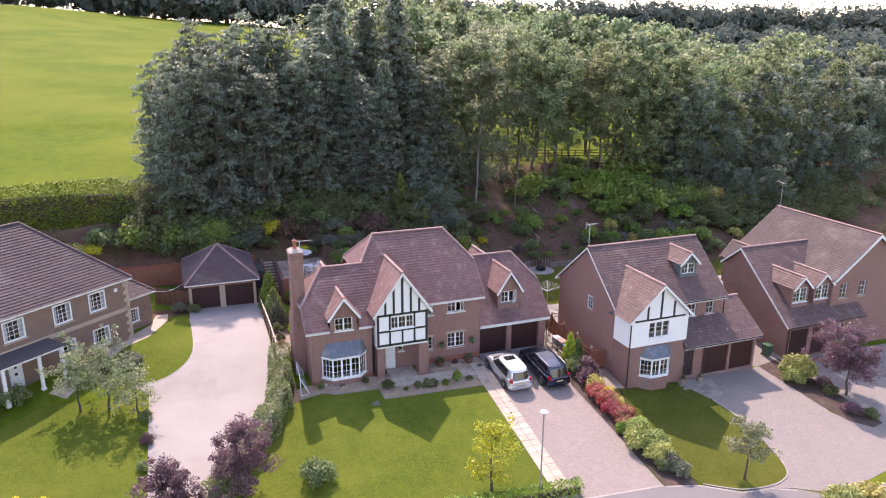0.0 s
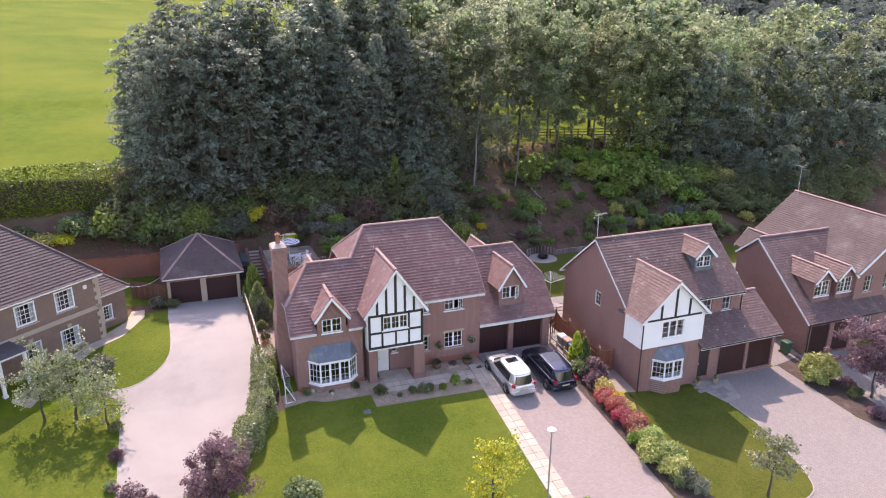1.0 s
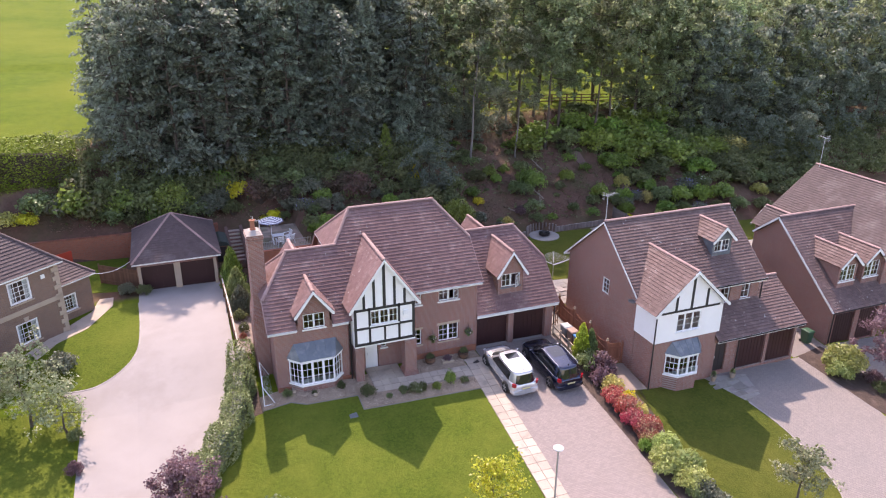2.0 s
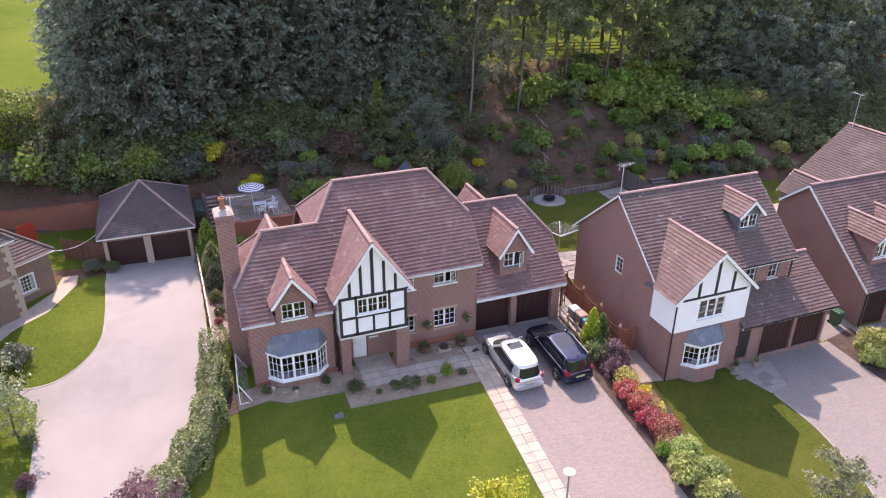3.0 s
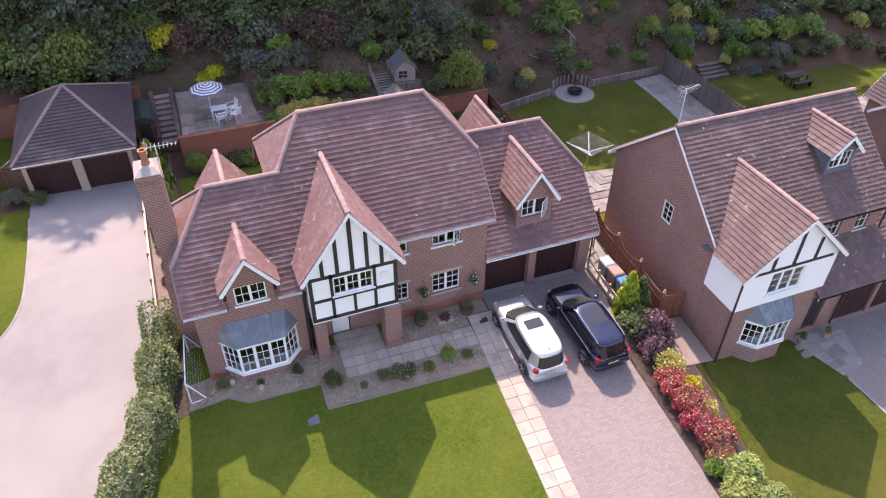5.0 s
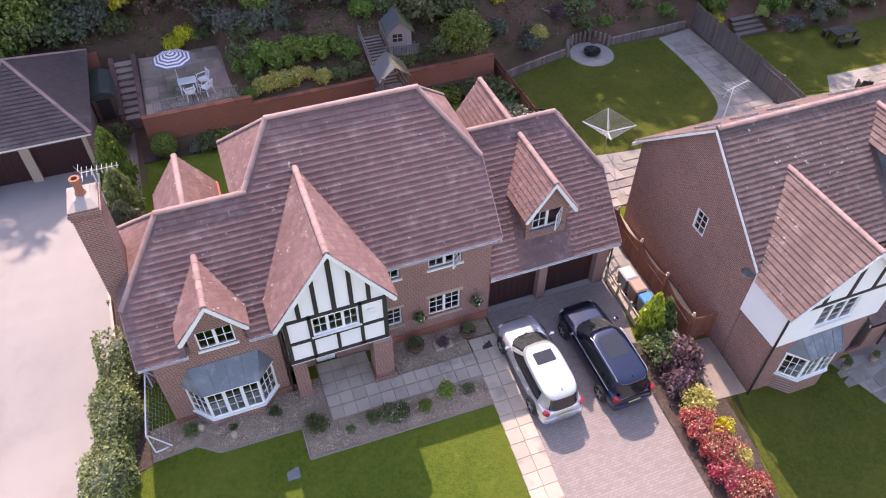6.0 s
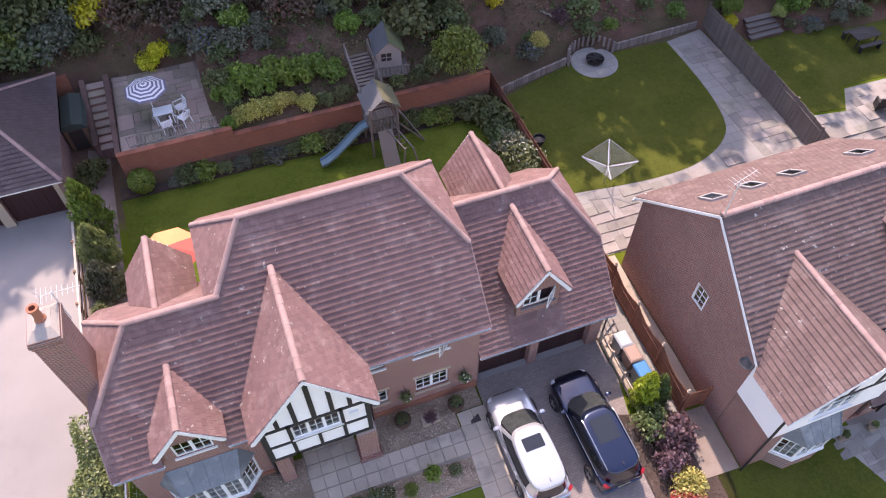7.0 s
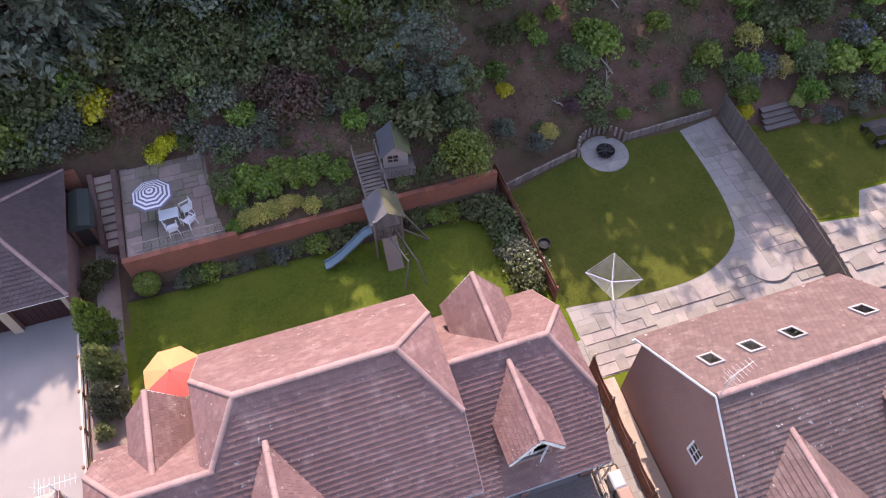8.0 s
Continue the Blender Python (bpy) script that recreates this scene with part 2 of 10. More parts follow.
class MB:
    """A mesh in the making."""

    def __init__(self):
        self.v, self.f, self.cuts = [], [], []

    def add(self, vs, fs):
        k = len(self.v)
        self.v += [tuple(p) for p in vs]
        self.f += [tuple(k + i for i in f) for f in fs]
        return self

    def box(self, x0, x1, y0, y1, z0, z1):
        return self.add([(x0, y0, z0), (x1, y0, z0), (x1, y1, z0), (x0, y1, z0), (x0, y0, z1), (x1, y0, z1), (x1, y1, z1), (x0, y1, z1)],
                        [(3, 2, 1, 0), (4, 5, 6, 7), (0, 1, 5, 4), (1, 2, 6, 5), (2, 3, 7, 6), (3, 0, 4, 7)])

    def prism(self, poly, off):
        """A flat polygon pushed along a way into a solid."""
        n, off = len(poly), Vector(off)
        a = [Vector(p) for p in poly]
        return self.add(a + [p + off for p in a], [tuple(range(n)), tuple(range(2 * n - 1, n - 1, -1))] + [(i, n + i, n + (i + 1) % n, (i + 1) % n) for i in range(n)])

    def beam(self, p, q, w, h, up=(0, 0, 1)):
        """A bar of that width and height from p to q."""
        p, q, up = Vector(p), Vector(q), Vector(up)
        d = (q - p).normalized()
        s = d.cross(up)
        s = s.normalized() if s.length > 1e-4 else Vector((1, 0, 0))
        u = s.cross(d)
        c = [s * (a * w / 2) + u * (b * h / 2) for a, b in ((-1, -1), (1, -1), (1, 1), (-1, 1))]
        return self.add([p + o for o in c] + [q + o for o in c], [(3, 2, 1, 0), (4, 5, 6, 7)] + [(i, (i + 1) % 4, 4 + (i + 1) % 4, 4 + i) for i in range(4)])

    def tube(self, pts, radii, n=8):
        """A round limb along points."""
        pts = [Vector(p) for p in pts]
        k = len(self.v)
        for i, p in enumerate(pts):
            d = (pts[min(i + 1, len(pts) - 1)] - pts[max(i - 1, 0)]).normalized()
            s = d.cross(Vector((0.31, 0.95, 0.05))).normalized()
            u = d.cross(s)
            for j in range(n):
                a = 2 * math.pi * j / n
                self.v.append(tuple(p + (s * math.cos(a) + u * math.sin(a)) * radii[i]))
        for i in range(len(pts) - 1):
            for j in range(n):
                a, b = k + i * n + j, k + i * n + (j + 1) % n
                self.f.append((a, b, b + n, a + n))
        self.f += [tuple(range(k + n - 1, k - 1, -1)), tuple(range(k + (len(pts) - 1) * n, k + len(pts) * n))]
        return self

    def lathe(self, profile, at=(0, 0, 0), n=16):
        """A turned form from (radius, height) pairs."""
        k = len(self.v)
        for r, z in profile:
            for j in range(n):
                a = 2 * math.pi * j / n
                self.v.append((at[0] + r * math.cos(a), at[1] + r * math.sin(a), at[2] + z))
        for i in range(len(profile) - 1):
            for j in range(n):
                a, b = k + i * n + j, k + i * n + (j + 1) % n
                self.f.append((a, b, b + n, a + n))
        self.f += [tuple(range(k + n - 1, k - 1, -1)), tuple(range(k + (len(profile) - 1) * n, k + len(profile) * n))]
        return self

    def loft(self, rings):
        """Closed rings of equally many points, joined one to the next."""
        k, n = len(self.v), len(rings[0])
        for r in rings:
            self.v += [tuple(p) for p in r]
        for i in range(len(rings) - 1):
            for j in range(n):
                a, b = k + i * n + j, k + i * n + (j + 1) % n
                self.f.append((a, b, b + n, a + n))
        self.f += [tuple(range(k + n - 1, k - 1, -1)), tuple(range(k + (len(rings) - 1) * n, k + len(rings) * n))]
        return self


class Pieces(MB):
    """Several solids, each of which becomes a part of its own."""

    def piece(self):
        self.cuts.append((len(self.v), len(self.f)))

    def box(self, *a):
        self.piece()
        return super().box(*a)

    def prism(self, *a):
        self.piece()
        return super().prism(*a)

    def beam(self, *a):
        self.piece()
        return super().beam(*a)

    def single(self):
        ends = self.cuts[1:] + [(len(self.v), len(self.f))]
        for (v0, f0), (v1, f1) in zip(self.cuts, ends):
            m = MB()
            m.v, m.f = self.v[v0:v1], [tuple(i - v0 for i in f) for f in self.f[f0:f1]]
            yield m


def as_mesh(name, mb, base=(0, 0, 0), smooth=False):
    me = bpy.data.meshes.new(name)
    b = Vector(base)
    me.from_pydata([Vector(p) - b for p in mb.v], [], mb.f)
    bm = bmesh.new()
    bm.from_mesh(me)
    bmesh.ops.recalc_face_normals(bm, faces=bm.faces)
    bm.to_mesh(me)
    bm.free()
    if smooth:
        me.shade_smooth()
        me.set_sharp_from_angle(angle=radians(40))
    return me


def thing(name, base, label, category, group="", kind="", turn=None):
    """A top-level thing: an Empty at its base. turn: the pose of the coordinates that its shapes are written in."""
    ob = tagged(new(name), label, category, group, kind)
    ob.empty_display_size = 0.3
    ob.matrix_basis = (turn or Matrix()) @ Matrix.Translation(base)
    ORG[ob.name] = Vector(base)
    return ob


def part(name, mb, material, parent, label="", smooth=False, bevel=0.0, kind=""):
    base = ORG[parent.name]
    ob = tagged(new(name, as_mesh(name, mb, base, smooth)), label, kind=kind)
    ob.data.materials.append(material)
    ob.parent = parent
    ORG[ob.name] = base
    if bevel:
        b = ob.modifiers.new("worn_edge", 'BEVEL')
        b.width, b.segments, b.limit_method = bevel, 2, 'ANGLE'
    return ob


def parts_of(name, pieces, material, parent, label=""):
    for m in pieces.single():
        part(name, m, material, parent, label)


def solo(name, mb, material, label, category="", kind="", group="", base=None, smooth=False, bevel=0.0):
    """A thing of one mesh."""
    if base is None:
        base = Vector((sum(p[0] for p in mb.v) / len(mb.v), sum(p[1] for p in mb.v) / len(mb.v), min(p[2] for p in mb.v)))
    ob = tagged(new(name, as_mesh(name, mb, base, smooth)), label, category, group, kind)
    ob.data.materials.append(material)
    ob.location = base
    ORG[ob.name] = Vector(base)
    if bevel:
        b = ob.modifiers.new("worn_edge", 'BEVEL')
        b.width, b.segments, b.limit_method = bevel, 2, 'ANGLE'
    return ob


# ---- the lie of the land ----
def ground_z(x, y):
    """The height of the ground: a street falling to one side, level plots, a steep bank behind them and a rising field."""
    front = np.interp(x, [-40, -5, 8, 14, 20, 27, 30, 35, 42, 50, 80], [2.0, 1.0, 0.35, 0.15, 0.0, -0.1, -0.5, -0.7, -0.9, -1.3, -2.5])
    knee = np.interp(x, [-5, 0, 6, 9], [53, 53, 48, 43])
    soft = np.interp(x, [4.5, 8], [5.0, 0.02])
    d = knee - np.clip(y, 8, 90)
    front = front - 0.115 * (d + np.sqrt(d * d + soft * soft)) / 2
    rear = np.interp(x, [-40, 6, 7.6, 20, 28, 42, 50, 80], [1.8, 1.0, 0.35, 0.25, 0.1, 0.0, -0.2, -0.8])
    s = np.clip((y - 44) / 9, 0, 1)
    s = s * s * (3 - 2 * s)
    z = front + (rear - front) * s
    foot = np.interp(x, [8.38, 8.46, 27.9, 28.3, 43.1, 43.5, 47, 52, 60, 80], [66.65, 60.55, 60.55, 62.3, 62.3, 60.95, 60.3, 59.5, 59.1, 60.5])
    low = np.interp(x, [8.38, 8.46, 27.9, 28.3, 43, 44, 60], [2.9, 2.0, 2.0, 0.5, 0.5, 0.2, 0.0])
    top = np.interp(x, [-40, 0, 45, 90], [8.0, 8.0, 8.0, 6.0])
    crest = np.interp(x, [-6, 4], [71.5, 77.0])
    k = np.clip((y - foot) / (crest - foot), 0, 1)
    bank = low + (top - low) * (k * (1.15 - 0.15 * k))
    bank = np.where((x > 8.4) & (x < 13.4) & (y > 60.5), np.minimum(bank, 2.25 + np.clip(y - 66.5, 0, 9) * 1.05), bank)
    bank = np.where((x - 35.0) ** 2 + (y - 61.3) ** 2 < 1.75 ** 2, 0.02, bank)
    rise = np.interp(x, [-250, -60, 0, 60, 300], [0.092, 0.086, 0.07, 0.06, 0.056])
    far = np.clip(y - crest, 0, 330) * rise
    return np.where(y > foot, bank + far, z)


def gz(x, y):
    return float(ground_z(np.float64(x), np.float64(y)))


def sheet(name, poly, material, label, lift=0.03, thick=0.12, step=1.0, kind="structure", category="", level=None):
    """A ground surface inside an outline, draped over the land, with a thickness that shows as an edge."""
    bm = bmesh.new()
    f = bm.faces.new([bm.verts.new((x, y, 0)) for x, y in poly])
    xs, ys = [p[0] for p in poly], [p[1] for p in poly]
    for axis, lo, hi in ((0, min(xs), max(xs)), (1, min(ys), max(ys))):
        for k in range(int(lo / step) + 1, int(hi / step) + 1):
            co, no = [0, 0, 0], [0, 0, 0]
            co[axis], no[axis] = k * step, 1
            bmesh.ops.bisect_plane(bm, geom=list(bm.verts) + list(bm.edges) + list(bm.faces), plane_co=co, plane_no=no)
    got = bmesh.ops.extrude_face_region(bm, geom=list(bm.faces))
    top = {e for e in got["geom"] if isinstance(e, bmesh.types.BMVert)}
    for v in bm.verts:
        h = gz(v.co.x, v.co.y) if level is None else level
        v.co.z = h + lift - (0 if v in top else thick)
    bmesh.ops.recalc_face_normals(bm, faces=bm.faces)
    me = bpy.data.meshes.new(name)
    bm.to_mesh(me)
    bm.free()
    ob = tagged(new(name, me), label, category, kind=kind)
    me.materials.append(material)
    ORG[ob.name] = Vector((0, 0, 0))
    return ob


def curve_pts(pts, n=6):
    """A smooth line through points."""
    p = [Vector((*q, 0)) for q in pts]
    out = []
    for i in range(len(p) - 1):
        a, b, c, d = p[max(i - 1, 0)], p[i], p[i + 1], p[min(i + 2, len(p) - 1)]
        for j in range(n):
            t = j / n
            q = 0.5 * (2 * b + (c - a) * t + (2 * a - 5 * b + 4 * c - d) * t * t + (3 * b - a - 3 * c + d) * t ** 3)
            out.append((q.x, q.y))
    return out + [tuple(pts[-1])]

# ---- ground ----
def ground_sheet():
    xs = np.concatenate([np.linspace(-700, -60, 33), np.linspace(-58, -12, 24), np.linspace(-11.5, 62, 112), np.linspace(64, 120, 29), np.linspace(135, 700, 30)])
    ys = np.concatenate([np.linspace(-400, 0, 21), np.linspace(2, 24, 12), np.linspace(24.5, 92, 128), np.linspace(94, 160, 34), np.linspace(170, 900, 60)])
    X, Y = np.meshgrid(xs, ys)
    Z = ground_z(X, Y)
    rough_z = 0.25 * np.sin(X * 0.9 + 1.3 * np.sin(Y * 0.7)) * np.sin(Y * 0.8 + X * 0.3)
    Z = Z + np.where((Y > 69) & (Y < 78), rough_z, 0) + np.where(Y > 110, 0.5 * np.sin(X * 0.013 + 1) * np.sin(Y * 0.017), 0)
    n, m = len(ys), len(xs)
    vs = np.stack([X.ravel(), Y.ravel(), Z.ravel()], 1).tolist()
    fs = [(i * m + j, i * m + j + 1, (i + 1) * m + j + 1, (i + 1) * m + j) for i in range(n - 1) for j in range(m - 1)]
    me = bpy.data.meshes.new("ground")
    me.from_pydata(vs, [], fs)
    me.shade_smooth()
    ob = tagged(new("ground", me), "rough grass and a dark leaf-littered bank below a green field", "ground", kind="structure")
    # soil and leaf litter near the gardens, pasture past the wood
    m_, nn, l, b = nodes_of("soil_and_pasture")
    pos = nn.new("ShaderNodeNewGeometry").outputs["Position"]
    sep = nn.new("ShaderNodeSeparateXYZ")
    l.new(pos, sep.inputs[0])
    f1 = spread(nn, l, noise_node(nn, l, pos, 0.05, 5.0, 0.6), 0.35, 0.65)
    f2 = spread(nn, l, noise_node(nn, l, pos, 5.0, 6.0, 0.75), 0.3, 0.7)
    f3 = spread(nn, l, noise_node(nn, l, pos, 0.6, 6.0, 0.7), 0.4, 0.7)
    soil = mix_node(nn, l, f3, (0.135, 0.07, 0.052), (0.23, 0.128, 0.098))
    soil = mix_node(nn, l, math_node(nn, l, 'MULTIPLY', f2, 0.5), soil, (0.085, 0.06, 0.042))
    cover = spread(nn, l, noise_node(nn, l, pos, 0.22, 6.0, 0.7), 0.42, 0.62)
    soil = mix_node(nn, l, math_node(nn, l, 'MULTIPLY', cover, 0.55), soil, (0.07, 0.085, 0.035))
    f4 = spread(nn, l, noise_node(nn, l, pos, 0.9, 9.0, 0.8), 0.35, 0.65)
    past = mix_node(nn, l, f4, FIELD_C[0], FIELD_C[1])
    past = mix_node(nn, l, f1, past, FIELD_C[2])
    edge = math_node(nn, l, 'ADD', sep.outputs[1], math_node(nn, l, 'MULTIPLY', f3, 3.0))
    west = math_node(nn, l, 'MINIMUM', math_node(nn, l, 'MAXIMUM', math_node(nn, l, 'SUBTRACT', -3.0, sep.outputs[0]), 0.0), 4.0)
    edge = math_node(nn, l, 'MULTIPLY_ADD', west, 1.8, edge)
    mask = spread(nn, l, edge, 78.0, 81.0)
    verge = spread(nn, l, math_node(nn, l, 'MULTIPLY_ADD', f3, 0.6, sep.outputs[1]), 58.6, 57.8)
    mask = math_node(nn, l, 'MAXIMUM', mask, verge)
    l.new(mix_node(nn, l, mask, soil, past), b.inputs["Base Color"])
    b.inputs["Roughness"].default_value, b.inputs["Specular IOR Level"].default_value = 0.95, 0.05
    bump_to(nn, l, b, f2, 0.6, 0.08)
    me.materials.append(m_)
    return ob


ground_sheet()

# lawns
HEDGE_LINE = [(6.1, 47.3), (5.7, 44.8), (5.3, 42.5), (4.3, 40.2), (3.1, 38.4), (1.7, 36.3), (0.4, 34.4)]
BED_EDGE = [(6.6, 42.45), (8.2, 42.4), (9.0, 41.8), (12.0, 41.8), (12.0, 40.52), (19.35, 40.45)]
sheet("front_lawn", [(19.28, 40.4), (18.75, 29.9), (9, 30.6), (0.4, 33.4), (1.7, 35.7), (3.2, 37.8), (4.4, 39.6), (5.4, 41.8)] + BED_EDGE[:-1], LAWN, "sunlit mown front lawn crossed by house shadows", category="lawn")
N_LAWN = curve_pts([(35.0, 35.0), (35.3, 32.4), (35.0, 29.6), (34.6, 28.0), (33.9, 26.9), (32.3, 26.4), (30.0, 26.6), (27.8, 27.4)])
sheet("side_lawn", [(29.45, 37.9), (33.75, 37.85)] + N_LAWN + [(27.2, 28.6), (27.6, 32.0), (28.2, 35.0), (28.3, 37.9)], DRY_LAWN, "rounded mown lawn in front of the gabled house", category="lawn")
L_CURVE = curve_pts([(-3.8, 47.35), (-2.2, 47.5), (-0.7, 48.7), (0.15, 50.5), (0.3, 53.5), (0.2, 57.1)])
sheet("drive_lawn", L_CURVE + [(-1.5, 57.4), (-2.9, 54.2), (-4.6, 52.6), (-5.6, 49.0)], LAWN, "curved lawn beside the pale drive", category="lawn")
sheet("left_lawn", [(-3.1, 46.0), (-3.2, 35.0), (-4.5, 30.5), (-24, 34), (-22, 40.5), (-13.5, 43.2), (-9.0, 46.4)], LAWN, "mown lawn before the stone-quoined house", category="lawn")
sheet("rear_lawn", [(7.8, 59.5), (8, 53.4), (27.6, 53.0), (27.6, 59.2), (25.5, 59.3), (20, 59.35), (15.6, 59.5), (11.3, 59.45)], LAWN, "shaded back lawn behind the timbered house", category="lawn")
NR_LAWN = curve_pts([(40.1, 61.6), (40.05, 58.4), (39.75, 55.6), (38.9, 53.5), (36.6, 52.2), (33.4, 51.95), (28.5, 52.5)])
sheet("neighbour_back_lawn", NR_LAWN + [(28.5, 60.2), (31.0, 61.0), (33.2, 61.6), (37.0, 61.8)], DRY_LAWN, "dappled back lawn with rounded corner", category="lawn")
sheet("far_back_lawn", [(43.55, 60.9), (43.4, 53.4), (46.5, 53.0), (47.5, 54.6), (58, 54.6), (58, 59.15), (52, 59.45), (47, 60.25)], DRY_LAWN, "shaded back lawn past the board fence", category="lawn")
sheet("garage_back_lawn", [(-1.2, 59.6), (-0.6, 66.3), (-14, 67.0), (-14, 60.5), (-3.5, 60.0)], LAWN, "sunlit grass beside the hipped garage", category="lawn")

sheet("bank_path", [(43.1, 68.0), (42.75, 70.4), (42.9, 73.4), (43.1, 77.0), (44.0, 77.0), (43.85, 73.4), (43.75, 70.4), (43.7, 68.0)], TRODDEN, "trodden earth path up the bank", lift=0.17, thick=0.5, category="path")

# drives, road and pavements
DRIVE_R = [(6.0, 58.8), (5.75, 48.0), (5.0, 43.0), (3.9, 40.4), (2.7, 38.5), (1.3, 36.4), (0.0, 34.5), (-1.6, 31.6)]
sheet("pale_driveway", list(reversed(L_CURVE)) + [(-3.9, 47.2), (-2.9, 46.2), (-3.0, 35.0), (-4.3, 30.0), (-1.9, 31.2)] + list(reversed(DRIVE_R))[1:] + [(6.2, 59.2), (0.2, 59.4)], PALE_DRIVE, "sun-bleached pale pink driveway", lift=0.05, category="driveway")
sheet("brick_driveway", [(20.62, 44.9), (20.55, 43.0), (19.9, 29.2), (19.8, 28.3), (25.3, 27.9), (25.55, 38.6), (26.35, 42.6), (26.35, 44.9)], PAVER, "pinkish block-paved driveway", lift=0.03, category="driveway")
sheet("garage_apron", [(20.66, 44.95), (20.66, 44.5), (26.33, 44.5), (26.33, 44.95)], KERB, "pale concrete strip before the garage doors", lift=0.045, category="path")
sheet("neighbour_driveway", [(34.9, 37.9)] + [(x + 0.06, y) for x, y in N_LAWN[:-8]] + [(33.5, 25.8), (36, 24.6), (41.2, 25.6), (42.0, 29.0), (42.7, 32.2), (42.2, 37.9)], N_PAVER, "grey-pink paved driveway in part shade", lift=0.02, category="driveway")
sheet("far_driveway", [(44.6, 38.6), (44.8, 34.0), (43.6, 29.0), (44.0, 25.6), (58, 24.0), (62, 38.6)], N_PAVER, "grey-pink paved driveway past a shrub bed", lift=0.015, category="driveway")
sheet("mulch_bed", [(42.05, 37.98), (42.55, 32.3), (43.1, 30.3), (44.2, 29.3), (45.4, 29.55), (45.4, 33.0), (44.75, 38.6)], SOIL, "dark mulched shrub bed between two drives", lift=0.03, category="bed")
sheet("gable_passage", [(41.65, 37.95), (45.2, 38.62), (45.2, 46.3), (41.65, 46.3)], N_PAVER, "grey paved gap between two houses", lift=0.015, category="path")
sheet("drive_mouth", [(40.7, 25.6), (41.6, 29.0), (42.3, 32.0), (43.25, 30.45), (44.2, 29.42), (45.25, 29.65), (45.3, 33.0), (45.0, 33.8), (44.0, 29.0), (44.4, 25.6)], N_PAVER, "grey paving where two drives meet", lift=0.012, category="driveway")
sheet("road", [(-60, 19), (80, 14), (80, 23.4), (44, 25.2), (36, 24.2), (33.4, 25.7), (31.9, 26.25), (29.9, 26.35), (27.6, 27.2), (25.4, 27.75), (19.6, 28.2), (8, 28.6), (-2, 29.4), (-60, 31)], ASPHALT, "grey asphalt close with a kerb", lift=0.07, category="road")


def edging(name, pts, label, w=0.1, h=0.09, lift=0.02, material=None, closed=False):
    """A row of edging stones along a line."""
    pts = [Vector((*p, 0)) for p in pts]
    root = thing(name, (pts[0].x, pts[0].y, gz(pts[0].x, pts[0].y)), label, "", kind="structure")
    m = MB()
    for a, b in zip(pts, pts[1:]):
        n = max(1, round((b - a).length / 0.9))
        for i in range(n):
            p, q = a.lerp(b, i / n), a.lerp(b, (i + 0.985) / n)
            m.beam((p.x, p.y, gz(p.x, p.y) + lift), (q.x, q.y, gz(q.x, q.y) + lift), w, h)
    part("edging_stones", m, material or KERB, root, kind="stuff")
    return root


edging("bed_edging", BED_EDGE, "low brown edging between lawn and gravel bed", w=0.06, h=0.07, material=JOINT)
edging("drive_edging", L_CURVE, "pale edging stones along the curved lawn")
edging("side_lawn_edging", N_LAWN, "pale edging stones round the lawn", w=0.08, h=0.08)
edging("drive_apron", [(19.9, 28.25), (25.35, 27.85)], "white concrete strip across the foot of the drive", w=0.14, h=0.08, lift=0.02)
edging("kerb", [(25.4, 27.72), (27.6, 27.2), (29.9, 26.3), (31.9, 26.15), (33.4, 25.6)], "low concrete kerb", w=0.14, h=0.1)

# gravel beds before the timbered house
sheet("gravel_bed", [BED_EDGE[0], (6.6, 43.7), (13.1, 43.7), (13.15, 41.75), (19.35, 41.6), (19.35, 40.5), (12.04, 40.56), (12.04, 41.84), (9.0, 41.84), (8.2, 42.44)], GRAVEL, "planted gravel bed along the front wall", lift=0.05, category="gravel bed")
sheet("hedge_bed", [(5.85, 42.3), (6.62, 42.3), (6.62, 48.1), (5.85, 48.1)], SOIL, "dark soil strip between hedge and house", lift=0.04, category="bed")
sheet("wall_gravel_bed", [(16.05, 42.78), (19.3, 42.75), (19.32, 43.45), (20.5, 43.45), (20.5, 44.4), (16.0, 44.4)], GRAVEL, "gravel strip under the front windows", lift=0.05, category="gravel bed")
# the dark soil runs on to the road in place of the bushes' shadow
sheet("shrub_border", [(25.6, 41.2), (25.45, 38.6), (25.4, 27.85), (27.5, 27.3), (27.6, 32), (28.1, 35), (28.9, 37.6), (27.9, 40.4)], SOIL, "soil border beneath a mixed hedge", lift=0.03, category="border")
sheet("neighbour_passage", [(28.35, 40.7), (29.36, 40.7), (29.36, 48.4), (28.45, 48.4)], SLAB, "sandy paved passage beside the gable wall", lift=0.04, category="path")
sheet("neighbour_side_path", [(27.9, 40.45), (27.75, 37.75), (29.38, 37.72), (29.38, 40.45)], SANDY, "pinkish sandy gravel path beside the gabled house", lift=0.05, category="path")
sheet("gate_path", [(26.4, 50.6), (26.4, 41.2), (27.8, 40.6), (28.2, 40.5), (28.4, 44.5), (28.6, 50.6)], PALE_FLAG, "pale paved side passage", lift=0.035, category="path")
sheet("entrance_path", [(33.7, 36.7), (34.9, 35.2), (36.3, 35.4), (36.9, 37.4), (33.8, 37.9)], PALE_FLAG, "pale slab path to the neighbour's door", lift=0.025, category="path")
sheet("neighbour_terrace", [(28.6, 52.45)] + list(reversed(NR_LAWN))[1:] + [(42.75, 62.0), (42.75, 48.5), (28.6, 48.5)], PALE_FLAG, "pale paved terrace with dappled shade", lift=0.02, category="terrace")
